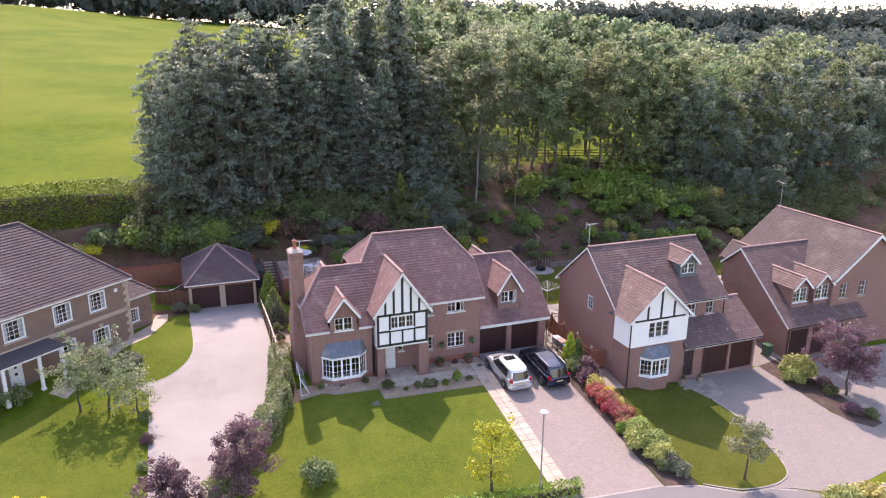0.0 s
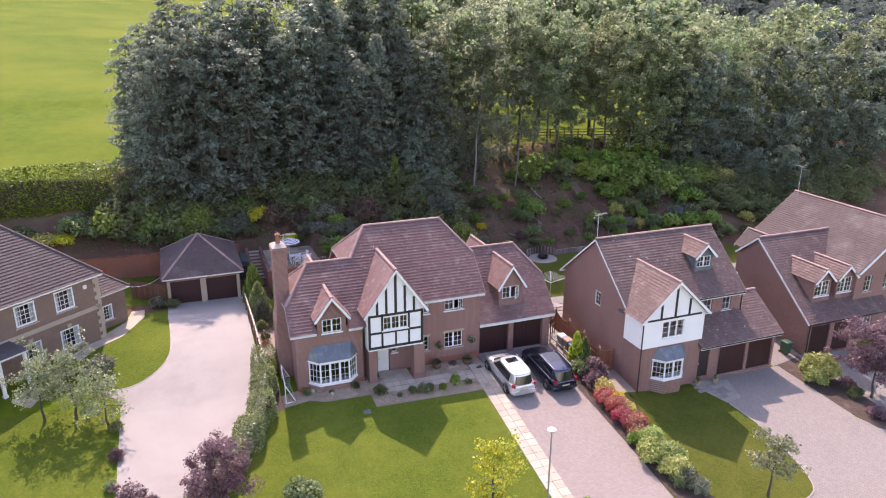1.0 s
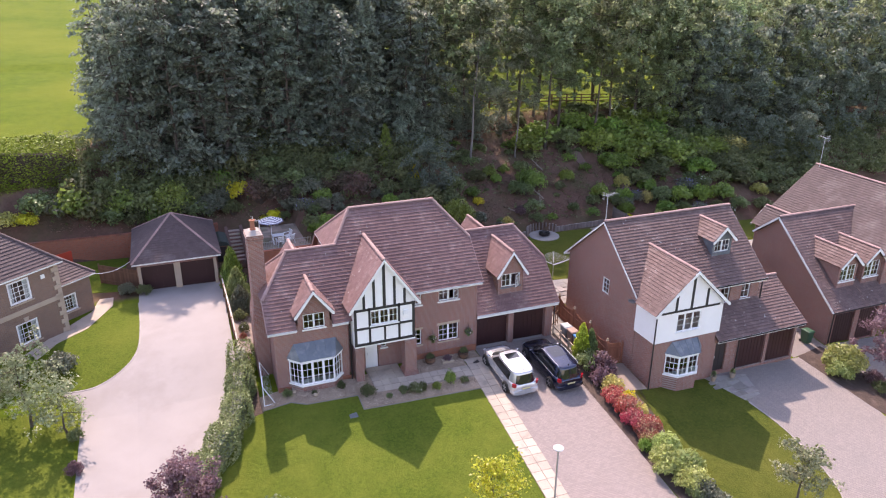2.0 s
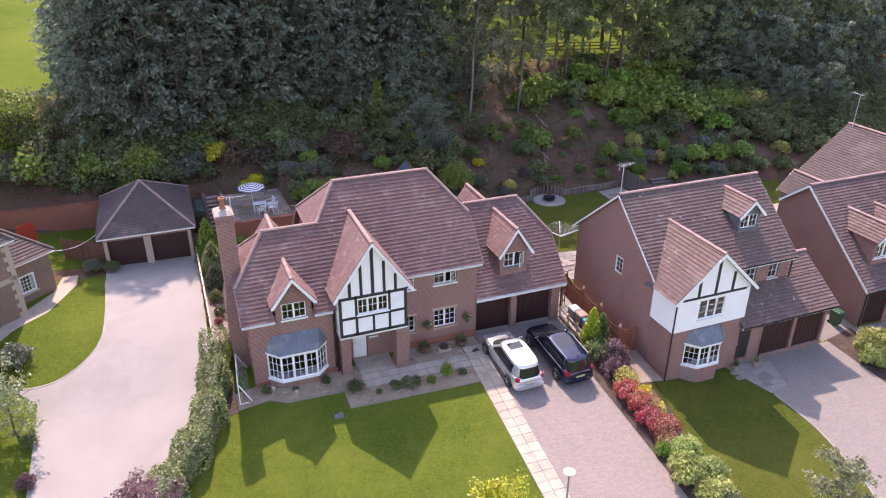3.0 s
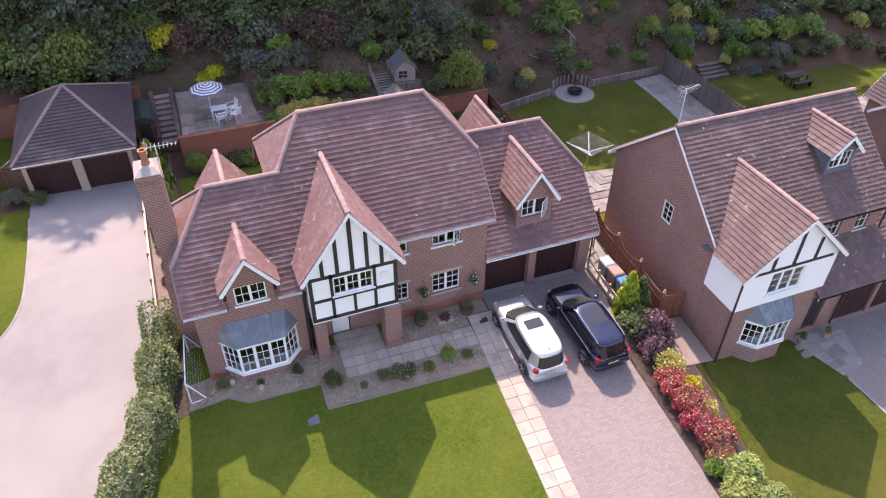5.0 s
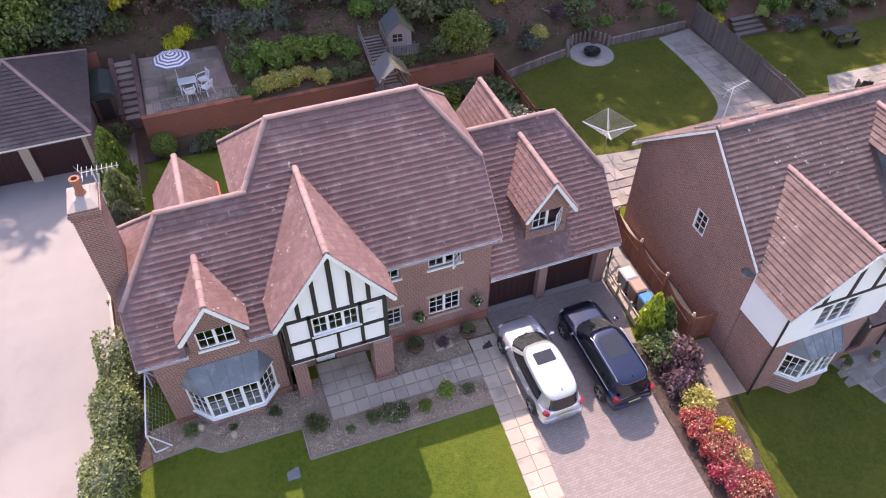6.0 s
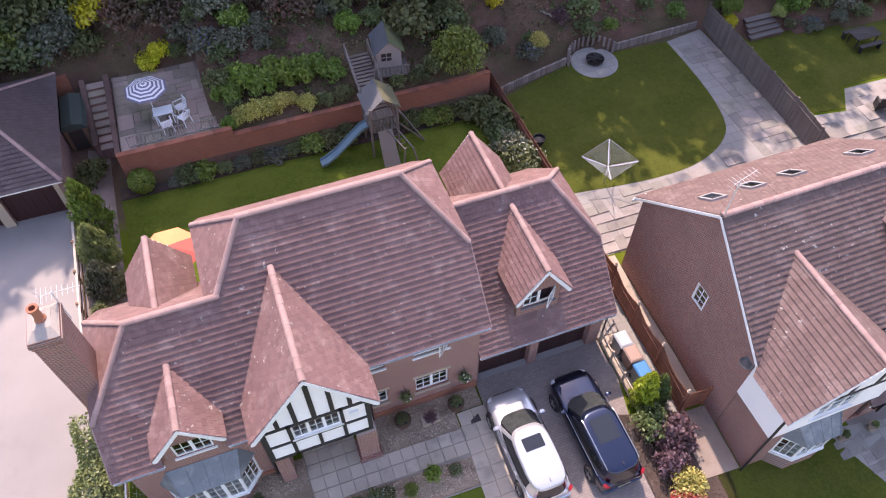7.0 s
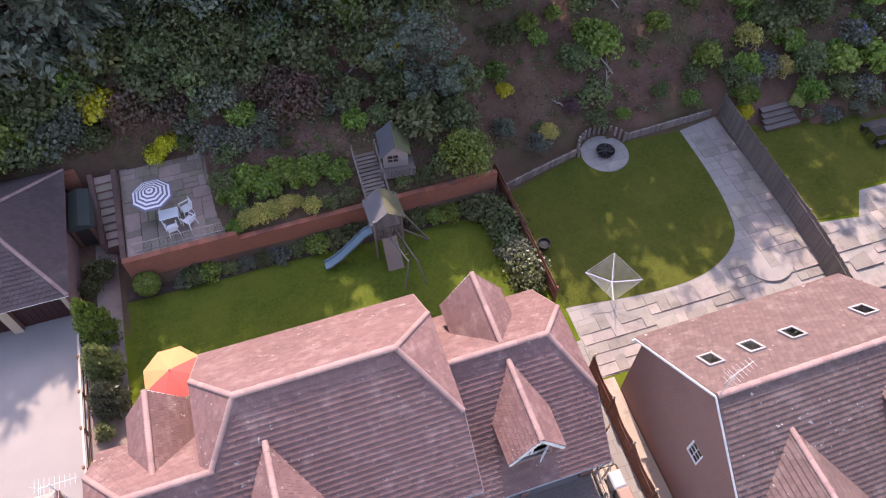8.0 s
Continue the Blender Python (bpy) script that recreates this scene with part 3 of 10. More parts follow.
sheet("far_terrace", [(43.5, 53.2), (46.4, 52.8), (47.6, 54.4), (58, 54.3), (58, 48.0), (43.5, 48.0)], PALE_FLAG, "pale terrace behind the end house", lift=0.02, category="terrace")
sheet("rear_bed", [(7.8, 60.4), (7.8, 59.55), (11.3, 59.5), (15.6, 59.55), (20, 59.4), (25.5, 59.35), (27.7, 59.2), (27.7, 60.4)], SOIL, "planted soil bed below the red wall", lift=0.05, category="bed")
sheet("side_path", [(5.95, 58.6), (5.95, 48.2), (7.6, 48.2), (7.6, 62.6), (6.6, 63.6), (6.5, 58.8)], FLAG, "narrow flagged path beside the house", lift=0.03, category="path")
sheet("front_door_path", [(-4.6, 52.5), (-2.9, 54.1), (-1.5, 57.2), (-1.5, 58.6), (-2.4, 58.6), (-2.8, 56.6), (-5.2, 53.2), (-9.0, 47.6), (-7.9, 46.8)], SLAB, "pale path along the stone-quoined house", lift=0.05, category="path")

# ---- house builders ----
TILED = []      # roof planes that take tiles: roof part, outline, material, how many single tiles, tile width, gauge


def wall(mb, a, b, z0, z1, holes=(), thick=0.28):
    """A wall from a to b, its outer face to the right of that way, with openings (from, to, low, high) through it."""
    if isinstance(mb, Pieces):
        mb.piece()
    a, b = Vector((*a, 0)), Vector((*b, 0))
    d = (b - a).normalized()
    inn = Vector((-d.y, d.x, 0)) * thick
    L = (b - a).length
    us = sorted({0.0, L, *[h[0] for h in holes], *[h[1] for h in holes]})
    zs = sorted({z0, z1, *[h[2] for h in holes], *[h[3] for h in holes]})

    def p(u, z, k):
        return a + d * u + inn * k + Vector((0, 0, z))
    for u0, u1 in zip(us, us[1:]):
        for w0, w1 in zip(zs, zs[1:]):
            if any(h[0] - 1e-6 <= u0 and u1 <= h[1] + 1e-6 and h[2] - 1e-6 <= w0 and w1 <= h[3] + 1e-6 for h in holes):
                continue
            for k in (0, 1):
                mb.add([p(u0, w0, k), p(u1, w0, k), p(u1, w1, k), p(u0, w1, k)], [(0, 1, 2, 3)])
    for u0, u1, w0, w1 in list(holes) + [(0.0, L, z0, z1)]:
        c = [(u0, w0), (u1, w0), (u1, w1), (u0, w1)]
        for i in range(4):
            q, r = c[i], c[(i + 1) % 4]
            mb.add([p(*q, 0), p(*r, 0), p(*r, 1), p(*q, 1)], [(0, 1, 2, 3)])


class Face:
    """Coordinates on a wall: along it from a towards b, out of it, and up."""

    def __init__(self, a, b):
        self.a = Vector((*a, 0))
        self.d = (Vector((*b, 0)) - self.a).normalized()
        self.n = Vector((self.d.y, -self.d.x, 0))

    def at(self, u, w, z):
        return self.a + self.d * u + self.n * w + Vector((0, 0, z))

    def box(self, mb, u0, u1, w0, w1, z0, z1):
        if isinstance(mb, Pieces):
            mb.piece()
        c = [self.at(u, w, z) for z in (z0, z1) for u, w in ((u0, w0), (u1, w0), (u1, w1), (u0, w1))]
        mb.add(c, [(3, 2, 1, 0), (4, 5, 6, 7), (0, 1, 5, 4), (1, 2, 6, 5), (2, 3, 7, 6), (3, 0, 4, 7)])


def window(house, face, u0, u1, z0, z1, lights=2, cols=2, rows=3, depth=-0.09, sill=None, ajar=None, curtain=False, lintel=None, f=0.055):
    """A white casement window: frame and mullions, glazing bars, a pane to each light, a sill."""
    fm = MB()
    face.box(fm, u0, u1, depth - 0.06, depth, z0, z0 + f)
    face.box(fm, u0, u1, depth - 0.06, depth, z1 - f, z1)
    for i in range(lights + 1):
        c = u0 + (u1 - u0) * i / lights
        lo = max(u0, c - f * (1 if 0 < i < lights else 0 if i == 0 else 1))
        face.box(fm, lo if i < lights else u1 - f, min(u1, c + f) if i else u0 + f, depth - 0.06, depth, z0 + f, z1 - f)
    w = part("window", fm, WHITE, house)
    bars = Pieces()
    for i in range(lights):
        if ajar == i:
            continue
        a, b = u0 + (u1 - u0) * i / lights + f, u0 + (u1 - u0) * (i + 1) / lights - f
        for j in range(1, cols):
            c = a + (b - a) * j / cols
            face.box(bars, c - 0.013, c + 0.013, depth - 0.045, depth - 0.008, z0 + f, z1 - f)
        for j in range(1, rows):
            c = z0 + f + (z1 - z0 - 2 * f) * j / rows
            face.box(bars, a, b, depth - 0.042, depth - 0.011, c - 0.013, c + 0.013)
        pm = MB()
        face.box(pm, a, b, depth - 0.032, depth - 0.022, z0 + f, z1 - f)
        part("pane", pm, GLASS, w).visible_shadow = False
    if bars.v:
        parts_of("glazing_bar", bars, WHITE, w)
    if sill:
        sm = MB()
        face.box(sm, u0 - 0.08, u1 + 0.08, depth - 0.02, 0.06, z0 - 0.09, z0 - 0.003)
        part("window_sill", sm, sill, w)
    if lintel:
        sm = MB()
        face.box(sm, u0 - 0.1, u1 + 0.1, -0.05, 0.025, z1 + 0.003, z1 + 0.16)
        part("lintel", sm, lintel, w)
    if curtain:
        # drawn back to both sides
        n = 8
        for a, b in ((u0 + 0.03, u0 + 0.26 * (u1 - u0)), (u0 + 0.74 * (u1 - u0), u1 - 0.03)):
            cm = MB()
            top = [face.at(a + (b - a) * i / n, depth - 0.14 - 0.03 * (i % 2), z1 - 0.02) for i in range(n + 1)]
            low = [p - Vector((0, 0, z1 - z0 - 0.04)) for p in top]
            cm.add(top + low, [(i, i + 1, n + 2 + i, n + 1 + i) for i in range(n)])
            part("curtain", cm, CURTAIN, w)
    if ajar is not None:
        # one casement swung outwards on its far hinge
        a, b = u0 + (u1 - u0) * ajar / lights + 0.03, u0 + (u1 - u0) * (ajar + 1) / lights - 0.01
        hinge, far = face.at(b, depth + 0.01, 0), face.at(b - 0.74 * (b - a), depth + 0.64 * (b - a), 0)
        sash = Face((far.x, far.y), (hinge.x, hinge.y))
        L, cm = (hinge - far).length, MB()
        for q in ((0, 0.05), (L - 0.05, L)):
            sash.box(cm, *q, -0.02, 0.02, z0 + 0.03, z1 - 0.03)
        sash.box(cm, 0.05, L - 0.05, -0.02, 0.02, z0 + 0.03, z0 + 0.08)
        sash.box(cm, 0.05, L - 0.05, -0.02, 0.02, z1 - 0.08, z1 - 0.03)
        thin = Pieces()
        sash.box(thin, L / 2 - 0.012, L / 2 + 0.012, -0.012, 0.012, z0 + 0.08, z1 - 0.08)
        for j in (1, 2):
            c = z0 + (z1 - z0) * j / 3
            sash.box(thin, 0.05, L - 0.05, -0.011, 0.011, c - 0.012, c + 0.012)
        parts_of("glazing_bar", thin, WHITE, w)
        part("open_casement", cm, WHITE, w, "white casement standing ajar")
        pm = MB()
        sash.box(pm, 0.05, L - 0.05, -0.004, 0.004, z0 + 0.08, z1 - 0.08)
        part("pane", pm, GLASS, w).visible_shadow = False
    return w


def roof_plane(mb, poly, tiles=None, thick=0.1, single=0, w=0.235, gauge=0.222):
    """A roof slope; its first edge is the eave. Adds the slab to mb and notes the slope for tiling."""
    p = [Vector(q) for q in poly]
    n = (p[1] - p[0]).cross(p[2] - p[1])
    if n.z < 0:
        p = [p[1], p[0]] + p[:1:-1]
        n = -n
    n.normalize()
    mb.prism([q - n * 0.004 for q in p], -n * thick)
    if tiles:
        TILED.append([None, p, n, tiles, single, w, gauge])


def roof_done(house, mb, material=None, label=""):
    ob = part("roof", mb, material or SOIL, house, label)
    for t in TILED:
        if t[0] is None:
            t[0] = ob
    return ob


def ridge_run(mb, p, q, r=0.13, seg=0.42):
    """A line of half-round ridge tiles, each a little lower at its far end."""
    p, q = Vector(p), Vector(q)
    n = max(1, round((q - p).length / seg))
    d = (q - p).normalized()
    s = d.cross(Vector((0, 0, 1))).normalized()
    u = s.cross(d)
    for i in range(n):
        a, b = p.lerp(q, i / n), p.lerp(q, (i + 1.04) / n)
        ring = []
        for c, k in ((a, 1.0), (b, 0.9)):
            ring.append([c + s * (math.cos(t) * r * k) + u * (math.sin(t) * r * k * 0.8 - 0.02) for t in [math.pi * j / 6 for j in range(7)]])
        mb.add(ring[0] + ring[1], [(j, j + 1, j + 8, j + 7) for j in range(6)] + [tuple(range(7)), tuple(range(13, 6, -1))])


def gutter(mb, p, q, out, r=0.06):
    """A half-round gutter under an eave."""
    if isinstance(mb, Pieces):
        mb.piece()
    p, q, o = Vector(p), Vector(q), Vector(out)
    for a, b in ((0, 1),):
        ring = [[c + o * (r + r * math.cos(t)) + Vector((0, 0, -r * math.sin(t))) for t in [math.pi * j / 5 for j in range(6)]] for c in (p, q)]
        mb.add(ring[0] + ring[1], [(j, j + 1, j + 7, j + 6) for j in range(5)])
        ring2 = [[c + o * (r + 0.8 * r * math.cos(t)) + Vector((0, 0, -0.8 * r * math.sin(t))) for t in [math.pi * j / 5 for j in range(6)]] for c in (p, q)]
        mb.add(ring2[0] + ring2[1], [(j + 6, j + 7, j + 1, j) for j in range(5)])


def gabled_dormer(house, roof, ridge, trim, cx, half, y_front, y_wall, y_ridge, y_eave, z_eave, z_apex, tiles, over=0.2, wall_low=None, material=None, win=None, back=1, lean=0.0, cheeks=True):
    """A gable or dormer whose ridge runs in from the wall at y_wall; back is 1 where it looks to the front and -1 where it looks to the rear."""
    slope = (z_apex - z_eave) / half
    for s in (-1, 1):
        xe = cx + s * half
        roof_plane(roof, [(xe, y_front, z_eave), (xe, y_eave, z_eave), (cx, y_ridge, z_apex), (cx, y_front, z_apex)], tiles, 0.09)
        trim.prism([(xe + s * 0.02, y_front - back * 0.03, z_eave - 0.05), (cx, y_front - back * 0.03, z_apex + 0.03), (cx, y_front - back * 0.03, z_apex - 0.17), (xe - s * 0.1, y_front - back * 0.03, z_eave - 0.17), (xe + s * 0.02, y_front - back * 0.03, z_eave - 0.17)], (0, back * 0.05, 0))
    ridge_run(ridge, (cx, y_front, z_apex + 0.02), (cx, y_ridge, z_apex + 0.02), 0.12)
    xw = half - over
    zt = z_apex - 0.12 - slope * 0.0
    m = MB()
    z_low = wall_low if wall_low is not None else z_eave
    if win:
        a, b = ((cx - xw, y_wall), (cx + xw, y_wall)) if back > 0 else ((cx + xw, y_wall), (cx - xw, y_wall))
        u0, u1, w0, w1 = win[:4]
        wall(m, a, b, z_low, max(w1 + 0.03, z_eave), [(u0, u1, w0, w1)], 0.15)
        fc = Face(a, b)
        window(house, fc, *win[:4], **win[4])
        zc = max(w1 + 0.03, z_eave)
        k = max(0.0, (zt - zc) / slope)
        xk = min(xw, k)
        m.prism([(cx - xk, y_wall, zc + 0.002), (cx + xk, y_wall, zc + 0.002), (cx, y_wall, zt)], (0, back * 0.15, 0))
    else:
        m.prism([(cx - xw, y_wall, z_low), (cx + xw, y_wall, z_low), (cx + xw, y_wall, z_eave), (cx, y_wall, zt), (cx - xw, y_wall, z_eave)], (0, back * 0.15, 0))
    if cheeks:
        for s in (-1, 1):
            y0, y1 = sorted((y_wall + back * 0.15, y_eave + back * 0.3))
            x0, x1 = sorted((cx + s * xw, cx + s * (xw - 0.12)))
            m.box(x0, x1, y0, y1, z_low, z_eave + over * slope - 0.1)
    return part("gable_wall", m, material or BRICK, house)


def downpipe(mb, x, y, z0, z1, r=0.04):
    mb.tube([(x, y, z0), (x, y, z1)], [r, r], 8)


def panelled_door(house, face, u0, u1, z0, z1, material, name="garage_door", panels=5, handle=False, w=-0.12):
    m, panel = MB(), []
    face.box(m, u0, u1, w - 0.05, w, z0, z1)
    for i in range(panels):
        c0, c1 = u0 + (u1 - u0) * (i + 0.08) / panels, u0 + (u1 - u0) * (i + 0.92) / panels
        p = MB()
        face.box(p, c0, c1, w, w + 0.018, z0 + 0.08, z1 - 0.08)
        panel.append(p)
    d = part(name, m, material, house)
    for p in panel:
        part("panel", p, material, d)
    if handle:
        h = MB()
        face.box(h, u0 + 0.08, u0 + 0.11, w + 0.02, w + 0.06, z0 + 0.95, z0 + 1.1)
        part("handle", h, METAL, d)
    return d


def bay(house, face, u0, u1, z_sill, z_top, out=0.55, cut=0.5, z_ground=0.0, roof_rise=0.75, lights=3):
    """A canted bay window on a brick base under a lead roof."""
    p = [face.at(u0, 0, 0), face.at(u0 + cut, out, 0), face.at(u1 - cut, out, 0), face.at(u1, 0, 0)]
    base, sill, head = MB(), MB(), MB()
    for mb, z0, z1, grow in ((base, z_ground - 0.3, z_sill - 0.1, 0.0), (sill, z_sill - 0.098, z_sill, 0.07), (head, z_top, z_top + 0.14, 0.05)):
        q = [face.at(u0 - grow, 0.004, z0), face.at(u0 + cut - grow * 0.5, out + grow, z0), face.at(u1 - cut + grow * 0.5, out + grow, z0), face.at(u1 + grow, 0.004, z0)]
        mb.prism(q, (0, 0, z1 - z0))
    bw = part("bay_window", base, BRICK, house, "canted brick bay base")
    part("window_sill", sill, WHITE, bw)
    part("head", head, WHITE, bw)
    for i, (a, b) in enumerate(zip(p, p[1:])):
        f = Face((a.x, a.y), (b.x, b.y))
        L = (b - a).length
        n = lights if i == 1 else 1
        m, bars = MB(), MB()
        for c in [L * k / n for k in range(n + 1)]:
            f.box(m, max(0, c - 0.065), min(L, c + 0.065), -0.07, 0.0, z_sill, z_top)
        for k in range(n):
            s, e = L * k / n + 0.065, L * (k + 1) / n - 0.065
            f.box(m, s, e, -0.07, 0.0, z_sill, z_sill + 0.085)
            f.box(m, s, e, -0.07, 0.0, z_top - 0.085, z_top)
            for j in (1,) if e - s < 0.45 else (1, 2) if e - s > 0.7 else (1,):
                parts_n = 3 if e - s > 0.7 else 2
                c = s + (e - s) * j / parts_n
                f.box(bars, c - 0.013, c + 0.013, -0.05, -0.01, z_sill + 0.06, z_top - 0.06)
            for j in (1, 2):
                c = z_sill + 0.06 + (z_top - z_sill - 0.12) * j / 3
                f.box(bars, s, e, -0.047, -0.013, c - 0.013, c + 0.013)
            g = MB()
            f.box(g, s, e, -0.036, -0.026, z_sill + 0.06, z_top - 0.06)
            part("pane", g, GLASS, bw).visible_shadow = False
        part("bay_frame", m, WHITE, bw)
        part("glazing_grid", bars, WHITE, bw)
    lead = MB()
    g = 0.12
    e = [face.at(u0 - g, -0.02, z_top + 0.14), face.at(u0 + cut - g * 0.6, out + g, z_top + 0.14), face.at(u1 - cut + g * 0.6, out + g, z_top + 0.14), face.at(u1 + g, -0.02, z_top + 0.14)]
    t = [face.at(u0 + cut * 0.55, 0.02, z_top + 0.14 + roof_rise), face.at(u1 - cut * 0.55, 0.02, z_top + 0.14 + roof_rise)]
    lead.add(e + t, [(0, 1, 4), (1, 2, 5, 4), (2, 3, 5), (0, 4, 5, 3), (3, 2, 1, 0)])
    for a, b in ((e[1], t[0]), (e[2], t[1])):
        lead.tube([a + Vector((0, 0, 0.01)), b + Vector((0, 0, 0.01))], [0.03, 0.03], 6)
    for k in (1, 2, 3):
        lead.tube([e[1].lerp(e[2], k / 4) + Vector((0, 0, 0.004)), t[0].lerp(t[1], k / 4) + Vector((0, 0, 0.004))], [0.016, 0.016], 6)
    part("lead_roof", lead, LEAD, bw, "blue-grey lead bay roof")
    return bw


ALUMINIUM = surf("dull_aluminium", (0.55, 0.54, 0.53), (0.46, 0.45, 0.45), 0.5, bump=0.0)


def aerial(name, base, top, label, turn=20, n=7):
    a = thing(name, base, label, "aerial")
    m = MB()
    b = Vector(base)
    m.tube([b, b + Vector((0, 0, top))], [0.026, 0.022], 6)
    part("mast", m, ALUMINIUM, a)
    boom = MB()
    d = Vector((math.cos(radians(turn)), math.sin(radians(turn)), 0))
    s = Vector((-d.y, d.x, 0))
    c = b + Vector((0, 0, top - 0.05))
    boom.tube([c - d * 0.35, c + d * 0.8], [0.012, 0.012], 6)
    for i in range(n):
        p = c + d * (-0.3 + 1.05 * i / (n - 1))
        rod = MB()
        rod.tube([p - s * (0.3 - 0.02 * i), p + s * (0.3 - 0.02 * i)], [0.0065, 0.0065], 5)
        part("rod", rod, ALUMINIUM, a)
    for k in (-1, 1):
        p = c - d * 0.34
        for m, q0, q1 in ((MB(), Vector((0, 0, k * 0.02)), Vector((0, 0, k * 0.28)) - d * 0.1), (MB(), Vector((0, 0, k * 0.2)) - s * 0.2, Vector((0, 0, k * 0.2)) + s * 0.2)):
            m.tube([p + q0, p + q1], [0.0065, 0.0065], 5)
            part("reflector", m, ALUMINIUM, a)
    part("boom", boom, ALUMINIUM, a)
    return a


# ---- the timbered house ----
def timbered_house():
    h = thing("house", (16.5, 48.0, 0.0), "red brick house with black-and-white timbered gable and brown tiles", "house")
    S = 1.0
    yE, zE = 44.07, 5.03                    # main eave
    def yz(y):
        return zE + S * (y - yE)
    yR = 48.4
    zR = yz(yR)
    yB, zB = 46.3, yz(46.3)                 # where the half hips begin
    yRE = 2 * yR - yE
    walls = Pieces()
    # main block
    wf = 44.35
    x0 = 16.05
    wall(walls, (12.0, wf), (20.6, wf), -0.6, 5.25, [(1.18, 2.02, 0.12, 2.15), (2.2, 2.55, 1.5, 2.1), (0.62, 0.97, 1.5, 2.1), (18.0 - 12, 19.35 - 12, 1.15, 2.3), (18.0 - 12, 19.35 - 12, 3.98, 4.95), (16.2 - 12, 16.85 - 12, 1.2, 2.25), (16.2 - 12, 16.85 - 12, 3.98, 4.95)])
    wall(walls, (20.6, wf + 0.28), (20.6, 52.1), -0.6, 5.25)
    wall(walls, (20.6, 52.1), (12.0, 52.1), -0.6, 5.25)
    wall(walls, (12.0, 51.82), (12.0, wf + 0.28), -0.6, 5.25)
    for x, s in ((20.6, -1), (12.0, 1)):
        walls.prism([(x, wf, 5.252), (x, yB, zB - 0.12), (x, 2 * yR - yB, zB - 0.12), (x, 52.1, 5.252)], (s * 0.28, 0, 0))
    # left wing
    we, ww, wl = 43.3, 43.55, 7.7
    wyR = 46.75
    wrear = 2 * wyR - we
    wall(walls, (wl, ww), (12.0, ww), -0.6, yz(ww) - 0.12, [(9.4 - wl, 10.65 - wl, 4.02, yz(ww) - 0.12), (8.55 - wl, 11.35 - wl, 0.75, 2.3)])
    wall(walls, (wl, wrear - 0.3), (wl, ww + 0.28), -0.6, yz(ww) - 0.12)
    wall(walls, (12.0, wrear - 0.3), (wl + 0.28, wrear - 0.3), -0.6, yz(ww) - 0.12)
    walls.prism([(wl, ww, yz(ww) - 0.118), (wl, 44.6, yz(44.6) - 0.12), (wl, 2 * wyR - 44.6, yz(44.6) - 0.12), (wl, wrear - 0.3, yz(ww) - 0.118)], (0.28, 0, 0))
    # garage wing
    gE, gz0 = 44.2, 2.6
    gS = 1.0
    def gy(y):
        return gz0 + gS * (y - gE)
    gR = 48.42
    wall(walls, (20.6, 44.5), (26.3, 44.5), -0.6, 2.78, [(0.12, 2.4, -0.4, 2.2), (2.78, 5.15, -0.4, 2.2)], 0.4)
    wall(walls, (26.3, 44.9), (26.3, 52.3), -0.6, 2.78)
    wall(walls, (26.3, 52.3), (20.88, 52.3), -0.6, 2.78)
    walls.prism([(26.3, 44.5, 2.782), (26.3, 46.5, gy(46.5) - 0.12), (26.3, 2 * gR - 46.5, gy(46.5) - 0.12), (26.3, 52.3, 2.782)], (-0.28, 0, 0))
    # porch: side wall and pier under the jetty
    wall(walls, (12.25, 42.98), (12.75, 42.98), -0.6, 2.72, thick=1.36)
    parts_of("wall", walls, BRICK, h)
    pier = MB()
    pier.box(15.25, 15.98, 42.78, 43.5, -0.5, 2.56)
    pier.box(15.17, 16.06, 42.7, 43.58, -0.5, 0.42)
    pier.box(15.21, 16.02, 42.74, 43.54, 0.42, 0.5)
    part("porch_pier", pier, BRICK, h, "square brick porch pier")
    plinth = Pieces()
    for a, b in (((16.1, 44.35), (20.58, 44.35)), ((7.7, 43.55), (8.5, 43.55)), ((11.4, 43.55), (12.2, 43.55))):
        Face(a, b).box(plinth, 0, (Vector(b) - Vector(a)).length, 0.002, 0.05, -0.5, 0.5)
    parts_of("plinth", plinth, BRICK_RED, h)
    # roofs
    roof, ridge, trim = MB(), MB(), Pieces()
    front = [(11.75, yE, zE), (20.85, yE, zE), (20.85, yB, zB), (19.05, yR, zR), (13.5, yR, zR), (11.75, yB, zB)]
    roof_plane(roof, front, TILE, single=300)
    roof_plane(roof, [(x, 2 * yR - y, z) for x, y, z in front], TILE)
    for xe, xr in ((20.85, 19.05), (11.75, 13.5)):
        roof_plane(roof, [(xe, yB, zB), (xe, 2 * yR - yB, zB), (xr, yR, zR)], TILE)
        for y in (yB, 2 * yR - yB):
            low = 0.21 if xe < 12 and y == yB else 0.0
            ridge_run(ridge, (xe + (xr - xe) * low, y + (yR - y) * low, zB + (zR - zB) * low + 0.03), (xr, yR, zR + 0.03), 0.11)
    ridge_run(ridge, (13.45, yR, zR + 0.03), (19.1, yR, zR + 0.03))
    wf_poly = [(7.35, we, yz(we)), (12.4, we, yz(we)), (12.4, wyR, yz(wyR)), (9.2, wyR, yz(wyR)), (7.35, 44.7, yz(44.7))]
    roof_plane(roof, [(7.35, we, yz(we)), (8.98, we, yz(we)), (8.98, 44.7, yz(44.7)), (7.35, 44.7, yz(44.7))], TILE)
    roof_plane(roof, [(11.06, we, yz(we)), (12.4, we, yz(we)), (12.4, 44.7, yz(44.7)), (11.06, 44.7, yz(44.7))], TILE)
    roof_plane(roof, [(8.98, 44.1, yz(44.1)), (11.06, 44.1, yz(44.1)), (11.06, 44.7, yz(44.7)), (8.98, 44.7, yz(44.7))], TILE)
